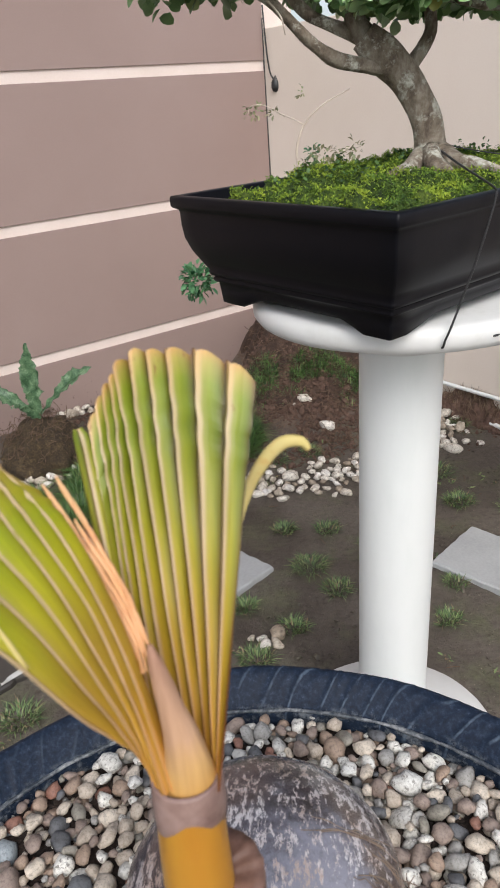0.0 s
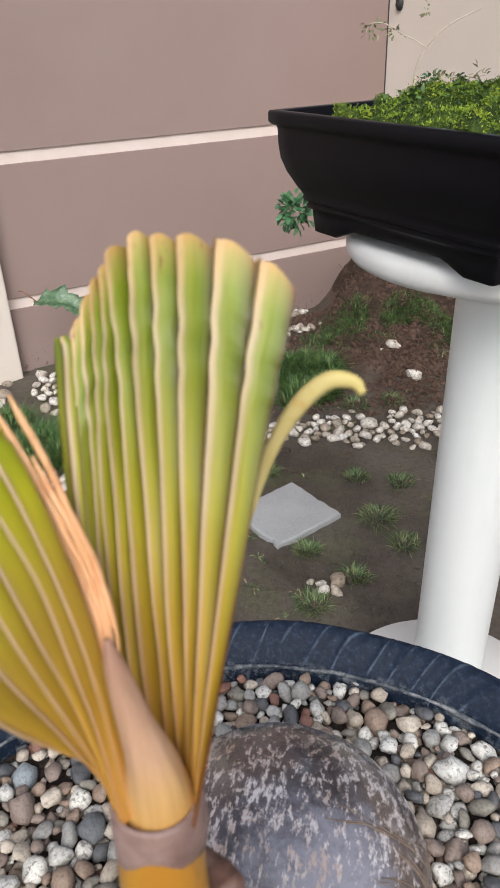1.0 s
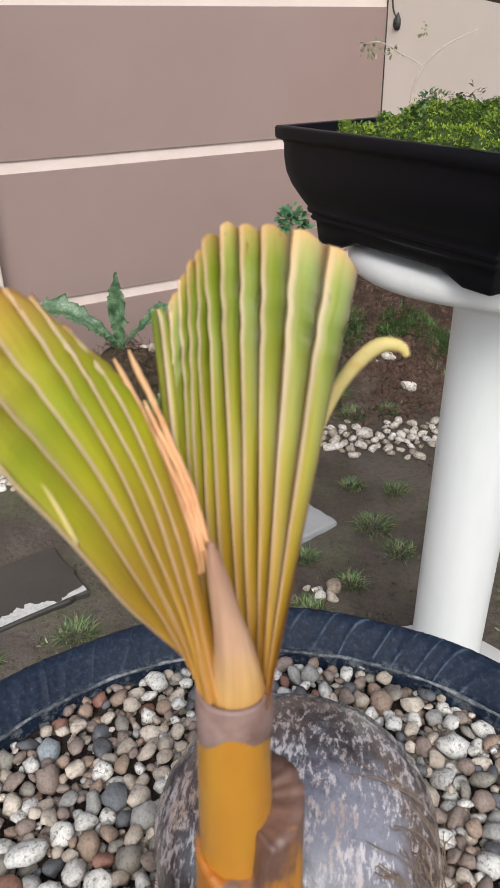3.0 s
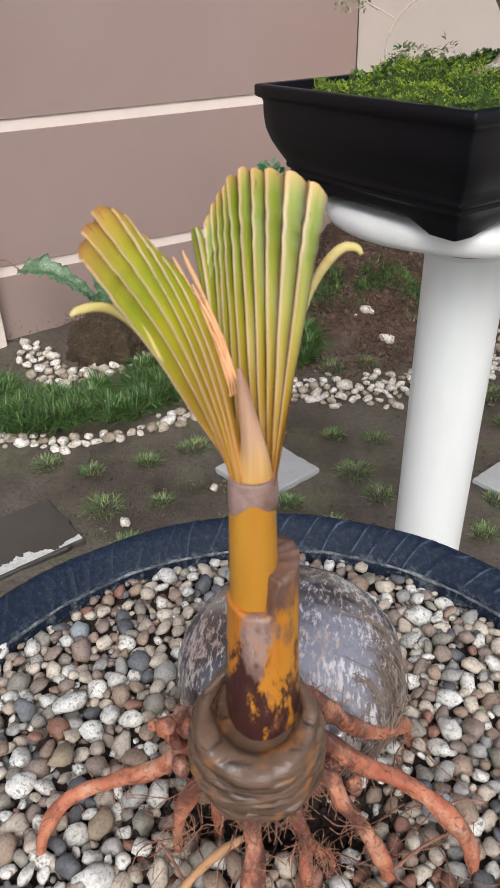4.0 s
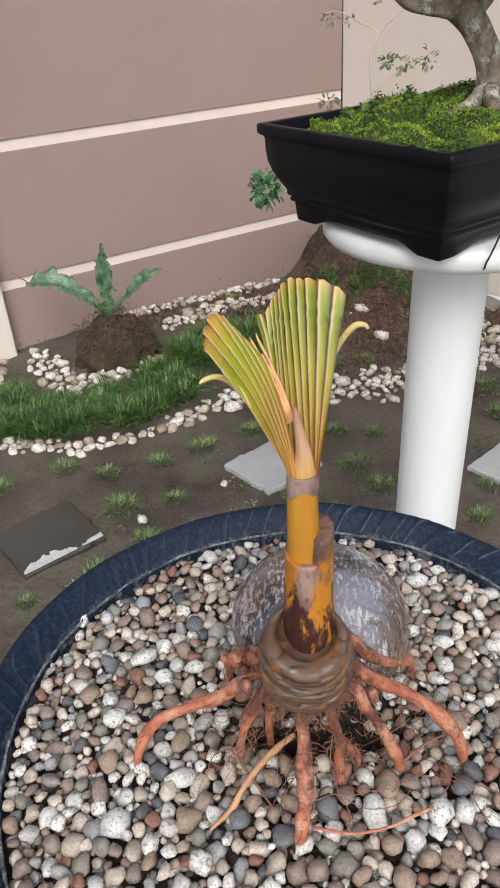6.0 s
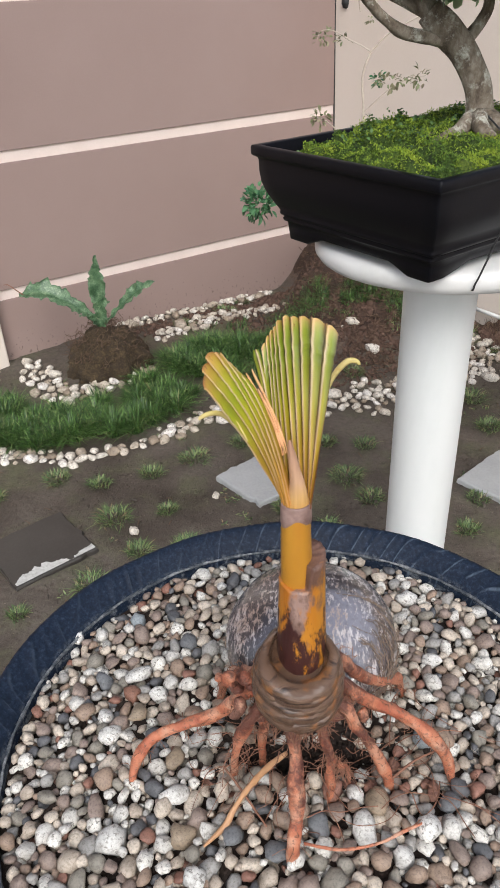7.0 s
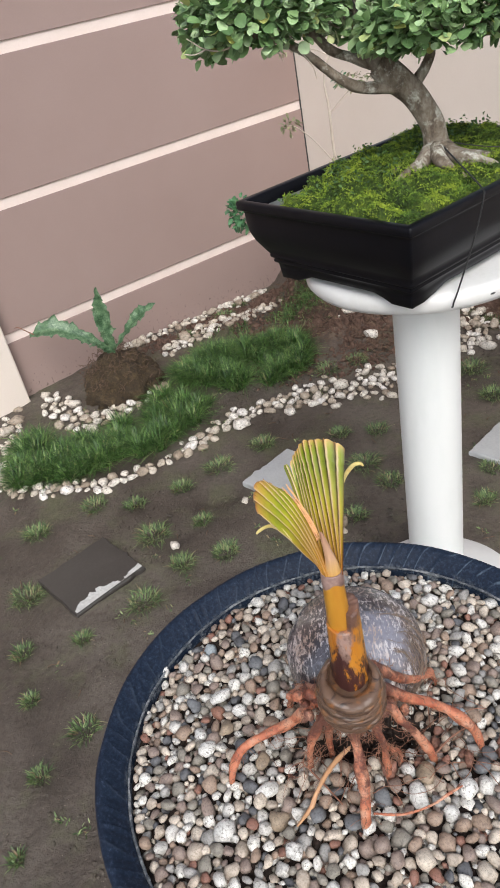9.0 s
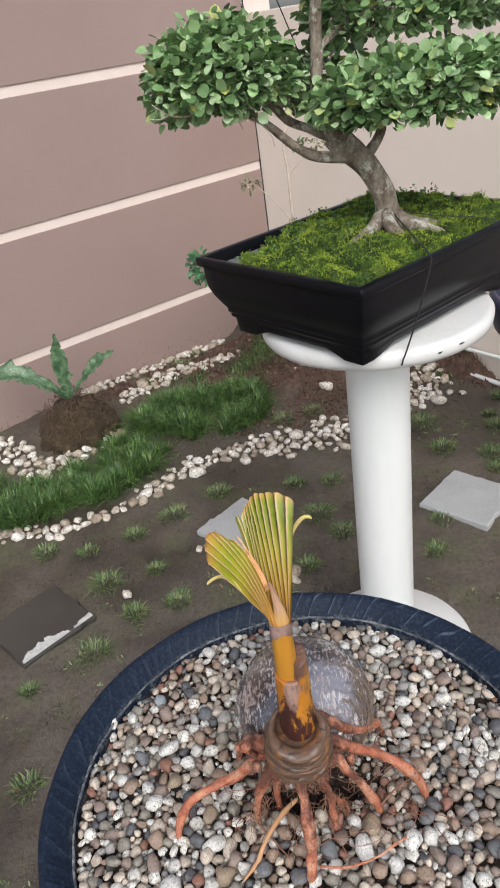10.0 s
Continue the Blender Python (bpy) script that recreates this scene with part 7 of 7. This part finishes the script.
def soil_heap():
    """A low heap of soil against the cream wall, with withered grass bristling from it."""
    rng = np.random.default_rng(88)
    along, out = np.array([0.61, -0.79]), np.array([-0.793, -0.61])
    base = np.array([0.796, 2.364])

    def top(u, v):
        h = 0.085 * max(0.0, 1 - (u / 0.17) ** 2) * max(0.0, 1 - v / 0.055) ** 0.8
        p = base + along * u + out * v
        return p[0], p[1], ground_height(p[0], p[1]) + h + (0.02 * noise.noise(Vector((u * 30, v * 30, 4))) + 0.012 * noise.noise(Vector((u * 80, v * 80, 7)))) * min(1.0, h / 0.02) - 0.004

    nu, nv = 60, 28
    vs = [top(-0.18 + 0.36 * i / (nu - 1), 0.058 * j / (nv - 1)) for j in range(nv) for i in range(nu)]
    fs = [(j * nu + i, j * nu + i + 1, (j + 1) * nu + i + 1, (j + 1) * nu + i) for j in range(nv - 1) for i in range(nu - 1)]
    tagged(part("soil_heap", (vs, fs), M["clod"]), "low heap of brown soil against the foot of the cream wall", "soil heap")
    grass = part("dead_grass", blades(rng, 380, lambda r: top(r.normal(0, 0.07), abs(r.normal(0.018, 0.012))), 0.036, 0.002, 0.9, 3), M["dry_blade"])
    tagged(grass, "withered brown grass bristling from a soil heap", "dead grass", kind="stuff")


soil_heap()


def litter():
    rng = np.random.default_rng(41)
    bits = []
    for _ in range(260):
        x, y = rng.uniform(-0.9, 0.9), rng.uniform(0.5, 2.9)
        if rng.random() < 0.55:
            x, y = rng.normal(0.22, 0.2), rng.normal(2.25, 0.16)
        a = rng.uniform(0, 6.283)
        L = rng.uniform(0.01, 0.035)
        z = ground_height(x, y) + 0.002
        bits.append(tube([(x, y, z, 0.0012), (x + L * 0.5 * math.cos(a) + rng.normal(0, 0.003), y + L * 0.5 * math.sin(a), z + rng.uniform(0, 0.008), 0.0012), (x + L * math.cos(a), y + L * math.sin(a), z, 0.0008)], 5, 4))
    o = part("dead_roots", joined(bits), M["rootlet"])
    tagged(o, "scattered dry rootlets and stalks on the soil", "litter", kind="stuff")


litter()


def mud_crumbs():
    """Crumbs of soil and tiny seedlings strewn over the trodden mud."""
    rng = np.random.default_rng(63)
    shapes = [pebble_shape(950 + k, 0.6, 1.4, 0.6) for k in range(8)]
    out, sprouts = [], []
    while len(out) < 2600:
        x, y = rng.uniform(-1.0, 0.95), rng.uniform(0.45, 2.2)
        if noise.noise(Vector((x * 3.2, y * 3.2, 8))) + 0.6 * noise.noise(Vector((x * 11, y * 11, 2))) < rng.uniform(-0.1, 0.45):
            continue
        r = rng.uniform(0.0015, 0.0042) * (1.8 if rng.random() < 0.06 else 1.0)
        out.append((shapes[int(rng.integers(0, 8))] * r) @ turn(rng, 50).T + np.array([x, y, ground_height(x, y) + 0.0005]))
    cf = (np.array(BALL_F)[None] + (np.arange(len(out)) * len(BALL_V))[:, None, None]).reshape(-1, 3)
    tagged(part("mud_crumbs", (np.vstack(out), cf.tolist()), M["soil"]), "crumbs of damp dark soil strewn over the mud", "soil crumbs", kind="stuff")
    while len(sprouts) < 1600:
        x, y = rng.uniform(-0.95, 0.9), rng.uniform(0.5, 2.25)
        if noise.noise(Vector((x * 4.5, y * 4.5, 14))) + 0.5 * noise.noise(Vector((x * 14, y * 14, 3))) < rng.uniform(0.0, 0.5):
            continue
        for _ in range(7):
            a = rng.uniform(0, 6.283)
            sprouts.append(((x + rng.normal(0, 0.006), y + rng.normal(0, 0.006), ground_height(x, y) + 0.002), (math.cos(a), math.sin(a), 0.5)))
    tagged(part("seedlings", leaves(rng, sprouts, 0.012, 0.32), M["tuft"]), "tiny green seedlings scattered over bare soil", "seedlings", kind="stuff")


mud_crumbs()

garden_stones("stone_edging", [(-1.1, 2.14, 0.035), (-1.06, 2.0, 0.035), (-1.02, 1.86, 0.03), (-0.985, 1.72, 0.03), (-0.915, 1.645, 0.028), (-0.805, 1.632, 0.03), (-0.732, 1.624, 0.03), (-0.578, 1.645, 0.025), (-0.402, 1.73, 0.025), (-0.309, 1.824, 0.028)], 0.03, 0.016, 120, "loose edging of white garden stones beside grass", 51, -0.004)
garden_stones("stone_edging", [(-0.309, 1.824, 0.028), (-0.2, 1.905, 0.035), (-0.064, 1.947, 0.05), (0.053, 1.956, 0.06), (0.21, 1.976, 0.07), (0.293, 2.014, 0.06), (0.45, 2.08, 0.04), (0.571, 2.156, 0.06), (0.64, 2.24, 0.06), (0.694, 2.365, 0.04)], 0.03, 0.0142, 195, "dense winding band of small white garden stones", 61)
garden_stones("stone_edging", [(-0.95, 2.2, 0.035), (-0.9, 2.13, 0.05), (-0.785, 2.02, 0.05), (-0.7, 2.0, 0.045), (-0.605, 2.06, 0.03), (-0.5, 2.16, 0.025)], 0.03, 0.018, 84, "ring of white stones round a soil clump", 52)
garden_stones("stone_edging", [(-0.66, 2.52, 0.03), (-0.354, 2.79, 0.03), (-0.14, 2.94, 0.03)], 0.03, 0.015, 58, "row of white stones along the foot of the brown wall", 53)
garden_stones("stone_edging", [(-0.5, 2.4, 0.03), (-0.343, 2.6, 0.04), (-0.22, 2.68, 0.04), (-0.1, 2.74, 0.04)], 0.03, 0.0155, 78, "broad row of cream stones between grass and wall", 54)
garden_stones("loose_stones", [(0.208, 2.37, 0.002), (0.208, 2.371, 0.002)], 0.01, 0.023, 1, "larger white stone lying on the soil mound", 55)
garden_stones("loose_stones", [(0.166, 2.36, 0.002), (0.166, 2.361, 0.002)], 0.01, 0.012, 1, "small white stone lying on the soil mound", 59)
garden_stones("loose_stones", [(0.272, 2.245, 0.002), (0.272, 2.246, 0.002)], 0.01, 0.0145, 1, "pale stone half sunk in the mound's slope", 60)
garden_stones("loose_stones", [(-0.382, 1.285, 0.01), (-0.38, 1.28, 0.01)], 0.01, 0.016, 2, "single white stone on bare soil", 56)
garden_stones("loose_stones", [(-0.191, 1.435, 0.004), (-0.19, 1.434, 0.004)], 0.01, 0.014, 1, "single white stone beside a paving stone", 57)
garden_stones("loose_stones", [(0.02, 1.285, 0.02), (0.06, 1.275, 0.02)], 0.02, 0.012, 5, "small group of white stones on the soil", 58)
pebble_bed()
